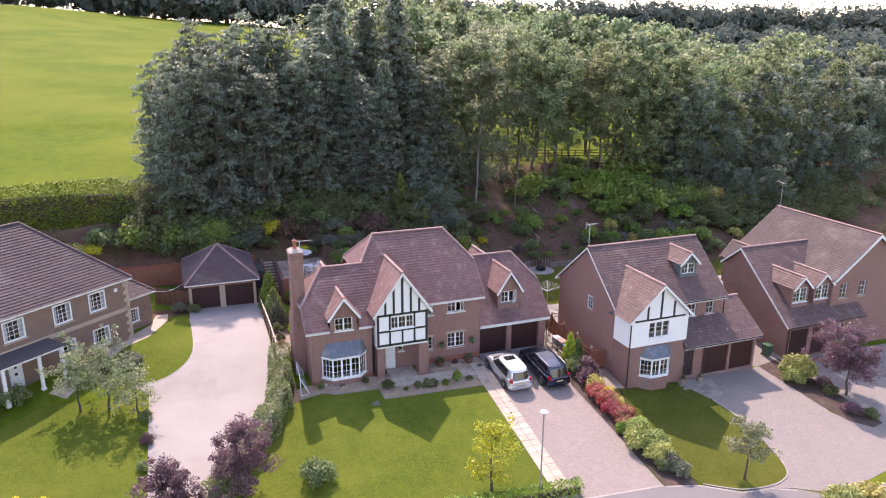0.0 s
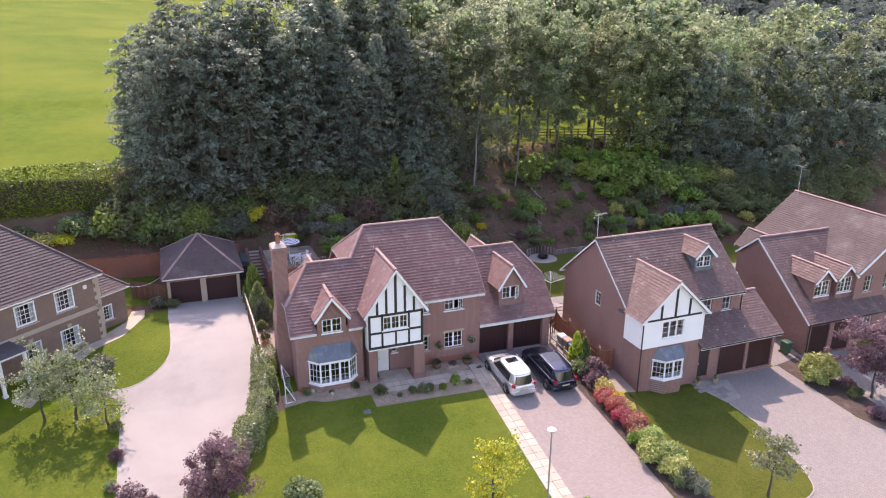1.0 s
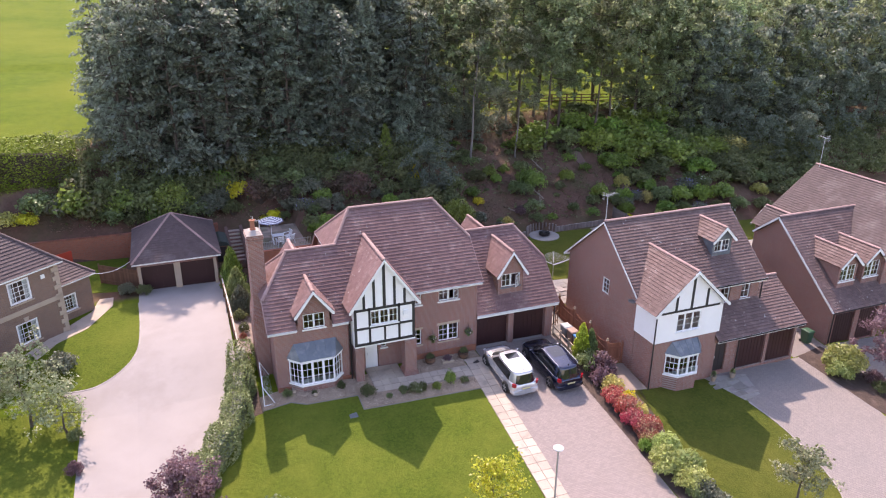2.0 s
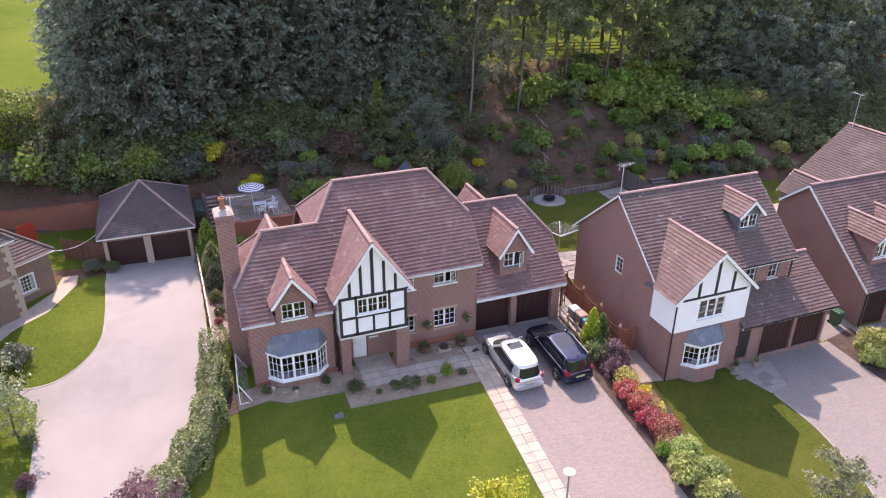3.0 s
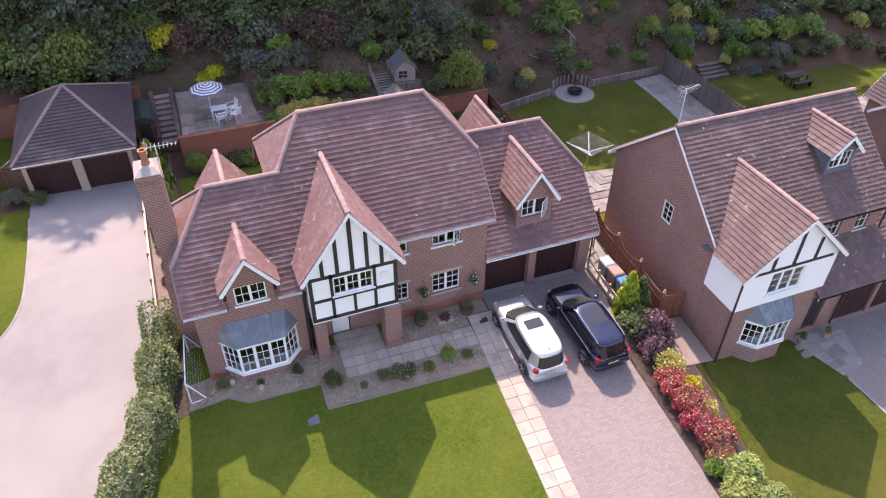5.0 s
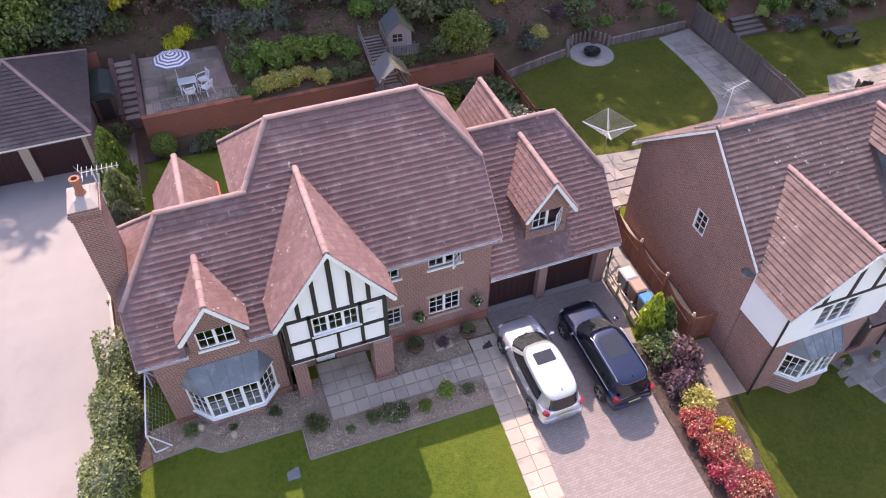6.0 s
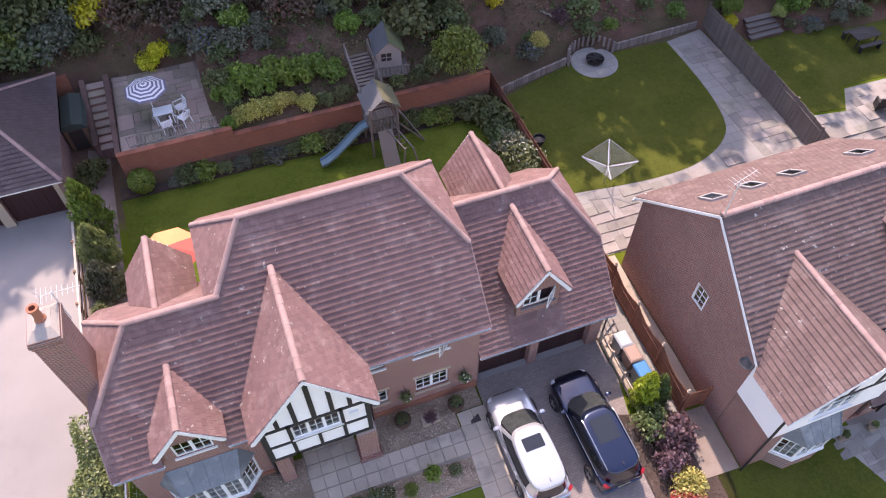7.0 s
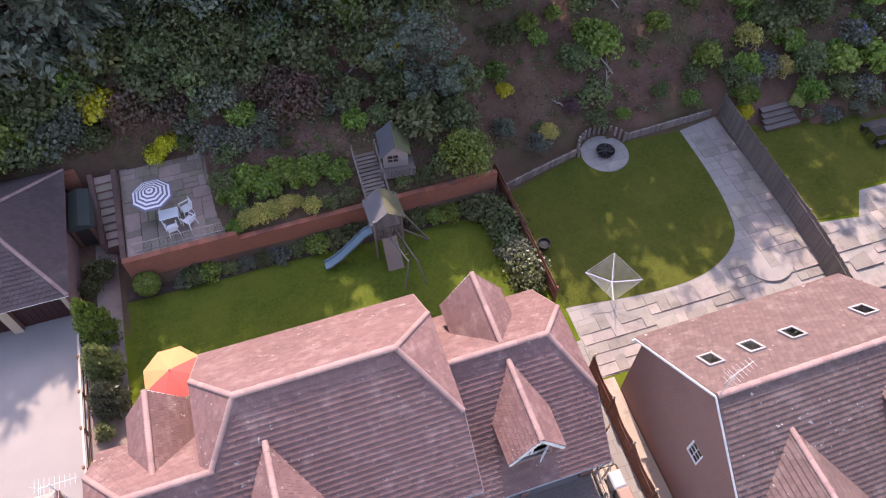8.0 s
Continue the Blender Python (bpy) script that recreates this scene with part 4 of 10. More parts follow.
    roof_plane(roof, [(7.35, 44.7, yz(44.7)), (12.4, 44.7, yz(44.7)), (12.4, wyR, yz(wyR)), (9.2, wyR, yz(wyR))], TILE)
    roof_plane(roof, [(x, 2 * wyR - y, z) for x, y, z in wf_poly], TILE)
    roof_plane(roof, [(7.35, 44.7, yz(44.7)), (7.35, 2 * wyR - 44.7, yz(44.7)), (9.2, wyR, yz(wyR))], TILE)
    for y in (44.7, 2 * wyR - 44.7):
        ridge_run(ridge, (7.35, y, yz(44.7) + 0.03), (9.2, wyR, yz(wyR) + 0.03), 0.11)
    ridge_run(ridge, (9.15, wyR, yz(wyR) + 0.03), (12.22, wyR, yz(wyR) + 0.03))
    g_front = [(20.6, gE, gz0), (26.55, gE, gz0), (26.55, 46.5, gy(46.5)), (25.0, gR, gy(gR)), (20.6, gR, gy(gR))]
    roof_plane(roof, g_front, TILE)
    roof_plane(roof, [(x, 2 * gR - y, z) for x, y, z in g_front], TILE)
    roof_plane(roof, [(26.55, 46.5, gy(46.5)), (26.55, 2 * gR - 46.5, gy(46.5)), (25.0, gR, gy(gR))], TILE)
    for y in (46.5, 2 * gR - 46.5):
        ridge_run(ridge, (26.55, y, gy(46.5) + 0.03), (25.0, gR, gy(gR) + 0.03), 0.11)
    ridge_run(ridge, (20.7, gR, gy(gR) + 0.03), (25.05, gR, gy(gR) + 0.03))
    # timbered gable and dormers
    gabled_dormer(h, roof, ridge, trim, 14.05, 2.15, 42.62, 42.86, yE + (8.05 - zE) / S, yE + (5.12 - zE) / S + 0.5, 5.12, 8.05, TILE, 0.25, 5.1, RENDERED)
    gabled_dormer(h, roof, ridge, trim, 10.02, 1.14, 43.15, 43.5, yE + (6.52 - zE) / S, yE + (5.12 - zE) / S, 5.12, 6.52, TILE, 0.22, 3.96, BRICK, (0.3, 1.54, 4.08, 5.0, dict(lights=2, cols=2, rows=2, depth=-0.04, sill=WHITE)))
    gabled_dormer(h, roof, ridge, trim, 23.28, 1.12, 44.66, 44.98, gE + (6.42 - gz0) / gS, gE + (4.86 - gz0) / gS, 4.86, 6.42, TILE, 0.22, 3.3, BRICK, (0.24, 1.56, 3.92, 4.82, dict(lights=2, cols=2, rows=2, depth=-0.04, sill=LEAD, ajar=1)))
    gabled_dormer(h, roof, ridge, trim, 23.25, 1.35, 52.15, 51.85, 2 * gR - gE - (6.5 - gz0) / gS, 2 * gR - gE - (4.6 - gz0) / gS, 4.6, 6.5, TILE, 0.22, 2.7, BRICK, back=-1)
    gabled_dormer(h, roof, ridge, trim, 10.02, 1.17, 50.9, 50.5, 2 * wyR - (yE + (6.83 - zE) / S), 2 * wyR - (yE + (5.2 - zE) / S), 5.2, 6.83, TILE, 0.22, 3.6, BRICK, back=-1)
    # verges and fascias
    verge = Pieces()
    for x, run in ((20.87, [(yE, zE), (yB, zB)]), (20.87, [(2 * yR - yB, zB), (yRE, zE)]), (11.73, [(2 * yR - yB, zB), (yRE, zE)]), (7.33, [(we, yz(we)), (44.7, yz(44.7))]), (26.57, [(gE, gz0), (46.5, gy(46.5))]), (26.57, [(2 * gR - 46.5, gy(46.5)), (2 * gR - gE, gz0)])):
        (y0, z0), (y1, z1) = run
        verge.beam((x, y0, z0 - 0.06), (x, y1, z1 - 0.06), 0.035, 0.16, (0, 0, 1))
    parts_of("verge", verge, RIDGE, h, "mortared verge")
    for x, y0, y1, z in ((20.87, yB, 2 * yR - yB, zB), (11.73, 46.95, 2 * yR - yB, zB), (7.33, 44.7, 2 * wyR - 44.7, yz(44.7)), (26.57, 46.5, 2 * gR - 46.5, gy(46.5))):
        trim.beam((x, y0, z - 0.07), (x, y1, z - 0.07), 0.05, 0.14)
    trim.beam((16.2, yE + 0.03, zE - 0.13), (20.85, yE + 0.03, zE - 0.13), 0.03, 0.17)
    trim.beam((7.35, we + 0.03, yz(we) - 0.13), (9.0, we + 0.03, yz(we) - 0.13), 0.03, 0.17)
    trim.beam((11.05, we + 0.03, yz(we) - 0.13), (12.0, we + 0.03, yz(we) - 0.13), 0.03, 0.17)
    trim.beam((20.62, gE + 0.03, gz0 - 0.15), (26.55, gE + 0.03, gz0 - 0.15), 0.04, 0.24)
    trim.box(12.2, 15.92, 42.9, 44.3, 2.56, 2.7)
    parts_of("bargeboard", trim, WHITE, h)
    roof_done(h, roof, TILE, "brown concrete-tiled roofs")
    part("ridge_tiles", ridge, RIDGE, h, "rosy mortared ridge tiles", kind="stuff")
    gut = Pieces()
    gutter(gut, (16.2, yE, zE - 0.06), (20.85, yE, zE - 0.06), (0, -1, 0))
    gutter(gut, (7.35, we, yz(we) - 0.06), (9.0, we, yz(we) - 0.06), (0, -1, 0))
    gutter(gut, (11.1, we, yz(we) - 0.06), (12.0, we, yz(we) - 0.06), (0, -1, 0))
    gutter(gut, (20.62, gE, gz0 - 0.06), (26.55, gE, gz0 - 0.06), (0, -1, 0))
    parts_of("gutter", gut, WHITE, h)
    for x, y, z0, z1 in ((12.08, 43.42, 0.0, 4.0), (16.14, 44.26, 0.0, 4.9), (26.4, 44.42, -0.2, 2.5)):
        p = MB()
        downpipe(p, x, y, z0, z1)
        part("downpipe", p, BLACK, h)
    # timber framing: rendered wall with a window, black posts and rails proud of it
    tf = Face((12.2, 42.86), (15.9, 42.86))
    rw = MB()
    wall(rw, (12.2, 42.86), (15.9, 42.86), 2.7, 5.1, [(1.0, 2.65, 3.95, 4.85)], 0.15)
    rw.box(12.2, 12.35, 43.01, 44.3, 2.7, 5.1)
    rw.box(15.75, 15.9, 43.01, 44.3, 2.7, 5.1)
    rw.box(12.36, 15.74, 43.02, 44.3, 2.7, 2.8)
    part("rendered_gable", rw, RENDERED, h, "white render between the timbers")
    window(h, tf, 1.0, 2.65, 3.95, 4.85, lights=3, cols=2, rows=2, depth=-0.03, sill=WHITE)
    posts = [(0.0, 0.16, 2.7, 5.1), (0.86, 0.99, 2.7, 5.1), (2.66, 2.79, 2.7, 5.1), (3.54, 3.7, 2.7, 5.1), (1.78, 1.9, 2.86, 3.8), (0.16, 3.54, 2.7, 2.86), (0.16, 0.86, 3.74, 3.88), (0.99, 2.66, 3.74, 3.86), (2.79, 3.54, 3.74, 3.88), (0.16, 3.54, 4.93, 5.08)]
    for u0, u1, z0, z1 in posts:
        m = MB()
        tf.box(m, u0, u1, 0.0, 0.035, z0, z1)
        part("timber", m, TIMBER, h)
    for u, w in ((0.62, 0.15), (1.23, 0.15), (1.85, 0.17), (2.47, 0.15), (3.08, 0.15)):
        z1 = 8.05 - 0.34 - abs(u - 1.85) * 1.363
        m = MB()
        tf.box(m, u - w / 2, u + w / 2, 0.0, 0.035, 5.085, z1)
        part("timber", m, TIMBER, h)
    alarm = MB()
    tf.box(alarm, 2.98, 3.28, 0.0, 0.08, 4.35, 4.62)
    part("alarm_box", alarm, WHITE, h)
    # porch
    pf = Face((12.0, wf), (20.6, wf))
    panelled_door(h, pf, 1.22, 1.98, 0.14, 2.12, WHITE, "front_door", 2, True, -0.1)
    for u in (2.2, 0.62):
        window(h, pf, u, u + 0.35, 1.5, 2.1, lights=1, cols=1, rows=2, depth=-0.08, sill=WHITE)
    lamp = MB()
    lamp.lathe([(0.02, 0), (0.05, 0.03), (0.06, 0.16), (0.03, 0.2)], (14.2, 44.22, 1.75), 8)
    part("wall_lantern", lamp, BLACK, h)
    # windows of the main wall
    window(h, pf, 6.0, 7.35, 1.15, 2.3, 2, 2, 3, sill=STONE, lintel=STONE)
    window(h, pf, 6.0, 7.35, 3.98, 4.95, 2, 2, 2, sill=WHITE, ajar=1)
    window(h, pf, 4.2, 4.85, 1.2, 2.25, 1, 2, 3, sill=STONE, lintel=STONE)
    window(h, pf, 4.2, 4.85, 3.98, 4.95, 1, 2, 2, sill=WHITE)
    bay(h, Face((wl, ww), (12.0, ww)), 0.72, 3.85, 0.78, 2.25, 0.62, 0.62, 0.0, 0.85, lights=3)
    gf = Face((20.6, 44.5), (26.3, 44.5))
    for u0, u1 in ((0.12, 2.4), (2.78, 5.15)):
        panelled_door(h, gf, u0, u1, -0.1, 2.2, GARAGE, "garage_door", 8, False, -0.3)
    # chimney
    ch = MB()
    ch.box(7.0, 7.86, 45.85, 47.05, 0.0, 9.0)
    ch.box(6.88, 7.69, 45.6, 47.3, -0.2, 4.2)
    ch.prism([(6.88, 45.6, 4.2), (6.88, 47.3, 4.2), (7.0, 47.05, 5.0), (7.0, 45.85, 5.0)], (0.69, 0, 0))
    ch.box(6.97, 7.89, 45.82, 47.08, 8.86, 8.93)
    ch.box(6.94, 7.92, 45.79, 47.11, 9.0, 9.15)
    ch.box(6.97, 7.89, 45.82, 47.08, 9.15, 9.24)
    c = part("chimney", ch, BRICK, h, "tall brick chimney stack")
    fl = MB()
    fl.add([(6.98, 45.83, 9.24), (7.88, 45.83, 9.24), (7.88, 47.07, 9.24), (6.98, 47.07, 9.24), (7.2, 46.15, 9.4), (7.7, 46.15, 9.4), (7.7, 46.8, 9.4), (7.2, 46.8, 9.4)], [(0, 1, 5, 4), (1, 2, 6, 5), (2, 3, 7, 6), (3, 0, 4, 7), (4, 5, 6, 7), (3, 2, 1, 0)])
    part("flaunching", fl, MORTAR, c)
    pot = MB()
    pot.lathe([(0.17, 0), (0.17, 0.08), (0.13, 0.14), (0.12, 0.5), (0.17, 0.54), (0.17, 0.62), (0.1, 0.62), (0.1, 0.2)], (7.44, 46.5, 9.36), 14)
    part("chimney_pot", pot, surf("terracotta", (0.36, 0.14, 0.08), (0.27, 0.1, 0.06), 0.85), c)
    return h


timbered_house()
aerial("roof_aerial", (7.88, 47.08, 8.3), 1.45, "pale television aerial bracketed to the chimney", 0, 8)


# ---- the gabled neighbour ----
def gabled_neighbour():
    h = thing("house", (34.5, 43.5, -0.6), "red brick house with white half-timbered gable and skylights", "house")
    yE, zE, yR, S = 39.35, 4.35, 43.75, 0.845
    zR = zE + S * (yR - yE)
    yRE = 2 * yR - yE
    walls = Pieces()
    wx0, wx1, wy0, wy1 = 29.4, 39.1, 39.65, 47.8
    wall(walls, (wx0, wy0), (wx1, wy0), -1.6, 4.5, [(35.95 - wx0, 36.7 - wx0, 2.95, 3.95), (37.65 - wx0, 38.4 - wx0, 2.95, 3.95)])
    wall(walls, (wx1, wy0 + 0.28), (wx1, wy1), -1.6, 4.5)
    wall(walls, (wx1, wy1), (wx0, wy1), -1.6, 4.5)
    wall(walls, (wx0, wy1 - 0.28), (wx0, wy0 + 0.28), -1.6, 4.5, [(wy1 - 0.28 - 43.5, wy1 - 0.28 - 42.75, 3.2, 4.3)])
    for x, s in ((wx0, 1), (wx1, -1)):
        walls.prism([(x, wy0, 4.502), (x, yR, zR - 0.15), (x, wy1, 4.502)], (s * 0.28, 0, 0))
    wall(walls, (29.45, 37.72), (34.15, 37.72), -1.8, 2.2, [(1.0, 3.6, -0.1, 1.25)])
    wall(walls, (34.15, 38.0), (34.15, 39.64), -1.8, 2.2)
    wall(walls, (29.45, 39.64), (29.45, 38.0), -1.8, 2.2)
    wall(walls, (34.16, 37.9), (41.3, 37.9), -1.8, 1.55, [(0.35, 1.25, -1.0, 1.1), (2.3, 4.5, -1.2, 1.0), (4.75, 6.95, -1.2, 1.0)])
    wall(walls, (41.3, 38.18), (41.3, 43.5), -1.8, 1.55)
    walls.prism([(41.3, 37.9, 1.55), (41.3, 40.8, 3.5), (41.3, 43.7, 1.55)], (-0.28, 0, 0))
    parts_of("wall", walls, BRICK, h)
    w = MB()
    wall(w, (29.33, 37.6), (34.27, 37.6), 2.2, 4.25, [(1.55, 3.3, 2.75, 3.95)], 0.15)
    w.box(29.33, 29.48, 37.75, 39.64, 2.2, 4.25)
    w.box(34.12, 34.27, 37.75, 39.64, 2.2, 4.25)
    w.box(29.34, 34.26, 37.76, 39.6, 2.2, 2.28)
    part("rendered_gable", w, RENDERED, h, "white rendered upper storey")
    f = Face((29.33, 37.6), (34.27, 37.6))
    window(h, f, 1.55, 3.3, 2.75, 3.95, 3, 1, 3, depth=-0.04, sill=WHITE)
    for i, u in enumerate((1.35, 2.47, 3.6)):
        z1 = 6.75 - 0.34 - abs(u - 2.47) * 0.9
        m = MB()
        f.box(m, u - 0.08, u + 0.08, 0.0, 0.035, 4.25, z1)
        part("timber", m, TIMBER, h)
    m = MB()
    f.box(m, 0.3, 4.64, 0.0, 0.036, 4.12, 4.248)
    part("timber", m, TIMBER, h)
    roof, ridge, trim = MB(), MB(), Pieces()
    front = [(29.25, yE, zE), (39.4, yE, zE), (39.4, yR, zR), (29.25, yR, zR)]
    roof_plane(roof, front, TILE_BROWN)
    roof_plane(roof, [(x, 2 * yR - y, z) for x, y, z in front], TILE_BROWN)
    ridge_run(ridge, (29.25, yR, zR + 0.03), (39.4, yR, zR + 0.03))
    gabled_dormer(h, roof, ridge, trim, 31.8, 2.75, 37.35, 37.6, yE + (6.75 - zE) / S, yE, 4.28, 6.75, TILE_BROWN, 0.28, 4.2, RENDERED, cheeks=False)
    gabled_dormer(h, roof, ridge, trim, 36.65, 0.95, 40.7, 40.95, yE + (7.72 - zE) / S, yE + (6.85 - zE) / S, 6.85, 7.72, TILE_BROWN, 0.2, 5.6, LEAD, (0.15, 1.35, 5.98, 6.8, dict(lights=2, cols=2, rows=2, depth=-0.04, sill=LEAD)))
    gy, gzz, gS = 37.5, 1.5, 0.66
    low = [(34.3, gy, gzz), (41.6, gy, gzz), (41.6, 40.8, gzz + gS * 3.3), (39.4, 40.8, gzz + gS * 3.3), (39.1, 39.66, gzz + gS * 2.16), (34.3, 39.66, gzz + gS * 2.16)]
    roof_plane(roof, low[:2] + [(41.6, 39.66, gzz + gS * 2.16), low[5]], TILE_BROWN)
    roof_plane(roof, [(39.1, 39.66, gzz + gS * 2.16), (41.6, 39.66, gzz + gS * 2.16), low[2], (39.1, 40.8, gzz + gS * 3.3)], TILE_BROWN)
    roof_plane(roof, [(39.1, 44.1, gzz), (41.6, 44.1, gzz), low[2], (39.1, 40.8, gzz + gS * 3.3)], TILE_BROWN)
    ridge_run(ridge, (39.1, 40.8, gzz + gS * 3.3 + 0.03), (41.65, 40.8, gzz + gS * 3.3 + 0.03))
    for x in (29.23, 39.42):
        for a, b in (((x, yE, zE - 0.08), (x, yR, zR - 0.08)), ((x, yRE, zE - 0.08), (x, yR, zR - 0.08))):
            trim.beam(a, b, 0.035, 0.1)
    trim.beam((34.4, yE + 0.03, zE - 0.14), (39.4, yE + 0.03, zE - 0.14), 0.03, 0.18)
    trim.beam((29.1, yRE - 0.03, zE - 0.14), (39.4, yRE - 0.03, zE - 0.14), 0.03, 0.18)
    trim.beam((34.3, gy + 0.03, gzz - 0.13), (41.6, gy + 0.03, gzz - 0.13), 0.03, 0.16)
    parts_of("bargeboard", trim, WHITE, h)
    roof_done(h, roof, TILE_BROWN, "brown concrete-tiled roofs")
    part("ridge_tiles", ridge, RIDGE, h, kind="stuff")
    gut = Pieces()
    gutter(gut, (34.4, yE, zE - 0.06), (39.4, yE, zE - 0.06), (0, -1, 0))
    gutter(gut, (34.3, gy, gzz - 0.06), (41.6, gy, gzz - 0.06), (0, -1, 0))
    parts_of("gutter", gut, BLACK, h)
    for x, y, z0, z1 in ((29.36, 37.62, -1.0, 4.0), (36.3, 37.8, -1.1, 1.4), (39.2, 39.5, 1.5, 4.2)):
        p = MB()
        downpipe(p, x, y, z0, z1, 0.05)
        part("downpipe", p, BLACK, h)
    mf = Face((wx0, wy0), (wx1, wy0))
    for u in (35.95 - wx0, 37.65 - wx0):
        window(h, mf, u, u + 0.75, 2.95, 3.95, 1, 2, 2, sill=WHITE)
    sf = Face((wx0, wy1), (wx0, wy0))
    window(h, sf, wy1 - 43.5, wy1 - 42.75, 3.2, 4.3, 1, 2, 3, depth=-0.03, f=0.085)
    bay(h, Face((29.45, 37.72), (34.15, 37.72)), 1.0, 3.6, -0.1, 1.2, 0.6, 0.6, -1.0, 0.7, lights=2)
    gf = Face((34.16, 37.9), (41.3, 37.9))
    panelled_door(h, gf, 0.35, 1.25, -1.0, 1.08, BLACK, "front_door", 2, True)
    for u in (2.3, 4.75):
        panelled_door(h, gf, u, u + 2.2, -1.2, 1.0, GARAGE, "garage_door", 8)
    ry = 45.5
    for x in (30.5, 32.25, 34.1, 37.35):
        m, g = MB(), MB()
        n = Vector((0, S, 1)).normalized()
        for dy, dx, dw in ((-0.42, 0, 1), (0.42, 0, 1), (0, -0.3, 0), (0, 0.3, 0)):
            c = Vector((x + dx, ry + dy * 0.75, zR - S * (ry + dy * 0.75 - yR) + 0.11))
            e = Vector((0.33, 0, 0)) if dw else Vector((0, 0.34, -S * 0.34))
            m.beam(c - e, c + e, 0.1, 0.09, n)
        w_ = part("skylight", m, PALE_METAL, h, "pale grey metal-framed roof window")
        c = Vector((x, ry, zR - S * (ry - yR) + 0.125))
        g.prism([c + Vector((a * 0.27, b * 0.28, -S * b * 0.28)) for a, b in ((-1, -1), (1, -1), (1, 1), (-1, 1))], n * 0.015)
        part("pane", g, GLASS, w_)
        # opaque black backing just under the glass
        bk = MB()
        bk.prism([c - n * 0.025 + Vector((a * 0.27, b * 0.28, -S * b * 0.28)) for a, b in ((-1, -1), (1, -1), (1, 1), (-1, 1))], n * 0.01)
        part("pane_backing", bk, BLACK, w_)
    dish = MB()
    dish.lathe([(0.02, 0), (0.2, 0.04), (0.28, 0.1), (0.27, 0.11), (0.19, 0.06)], (29.2, 39.9, 4.0), 14)
    part("satellite_dish", dish, surf("grey_dish", (0.12, 0.12, 0.12), (0.1, 0.1, 0.1), 0.5), h)
    return h


gabled_neighbour()
aerial("roof_aerial", (29.35, 43.75, 8.0), 1.9, "television aerial on a mast at the gable end", 15)


# ---- the end house ----
def end_house():
    h = thing("house", (52.0, 44.0, -1.4), "large red brick house with twin dormers and brown roof", "house")
    walls = Pieces()
    yE, zE, yR, zR = 38.3, 1.2, 44.4, 6.25
    S = (zR - zE) / (yR - yE)
    rE = 46.6
    wall(walls, (45.3, 38.65), (50.3, 38.65), -2.6, 1.35, [(0.4, 2.3, -1.7, 0.75), (2.75, 4.6, -1.7, 0.75)])
    wall(walls, (45.3, 46.3), (45.3, 38.93), -2.6, 1.35)
    walls.prism([(45.3, 38.65, 1.352), (45.3, yR, zR - 0.15), (45.3, 46.3, 4.5), (45.3, 46.3, 1.352)], (0.28, 0, 0))
    # cross block with its ridge running back
    cx, half, ce, ca = 54.6, 4.6, 4.35, 7.9
    wall(walls, (50.3, 39.3), (59.0, 39.3), -2.8, 4.35, [(0.9, 1.7, 2.6, 3.9), (3.0, 3.8, 2.6, 3.9), (1.0, 2.6, -1.2, 0.3)])
    wall(walls, (50.3, 50.0), (50.3, 39.58), -2.8, 4.35)
    wall(walls, (59.0, 39.58), (59.0, 50.0), -2.8, 4.35)
    wall(walls, (59.0, 50.0), (50.3, 50.0), -2.8, 4.35)
    walls.prism([(50.3, 39.3, 4.352), (59.0, 39.3, 4.352), (cx, 39.3, ca - 0.2)], (0, 0.28, 0))
    parts_of("wall", walls, BRICK, h)
    roof, ridge, trim = MB(), MB(), Pieces()
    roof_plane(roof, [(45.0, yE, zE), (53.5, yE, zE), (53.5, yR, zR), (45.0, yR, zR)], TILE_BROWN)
    # rear slope in the darker of the two tile colours
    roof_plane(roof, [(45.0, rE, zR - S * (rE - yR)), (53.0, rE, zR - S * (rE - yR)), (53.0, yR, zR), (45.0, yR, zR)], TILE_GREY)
    ridge_run(ridge, (45.0, yR, zR + 0.03), (53.0, yR, zR + 0.03))
    for s in (-1, 1):
        # shading of the west slope is put into a darker tile colour
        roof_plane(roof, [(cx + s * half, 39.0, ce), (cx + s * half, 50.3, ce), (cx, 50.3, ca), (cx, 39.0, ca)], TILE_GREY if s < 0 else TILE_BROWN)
        trim.prism([(cx + s * half, 38.97, ce - 0.06), (cx, 38.97, ca + 0.02), (cx, 38.97, ca - 0.25), (cx + s * (half - 0.3), 38.97, ce - 0.1)], (0, 0.04, 0))
    ridge_run(ridge, (cx, 39.0, ca + 0.03), (cx, 50.3, ca + 0.03))
    for x in (47.15, 49.5):
        gabled_dormer(h, roof, ridge, trim, x, 1.05, 39.3, 39.6, yE + (4.95 - zE) / S, yE + (4.02 - zE) / S, 4.02, 4.95, TILE_BROWN, 0.2, 2.0, BRICK, (0.15, 1.55, 2.75, 3.95, dict(lights=2, cols=2, rows=3, depth=-0.04, sill=WHITE)))
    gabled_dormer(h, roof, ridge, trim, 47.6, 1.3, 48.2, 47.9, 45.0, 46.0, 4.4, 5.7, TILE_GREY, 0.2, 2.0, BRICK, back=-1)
    for a, b in (((44.98, yE, zE - 0.08), (44.98, yR, zR - 0.08)), ((44.98, rE, zR - S * (rE - yR) - 0.08), (44.98, yR, zR - 0.08))):
        trim.beam(a, b, 0.035, 0.14)
    parts_of("bargeboard", trim, WHITE, h)
    roof_done(h, roof, TILE_GREY, "brown-grey tiled roofs")
    part("ridge_tiles", ridge, RIDGE, h, kind="stuff")
    g = Pieces()
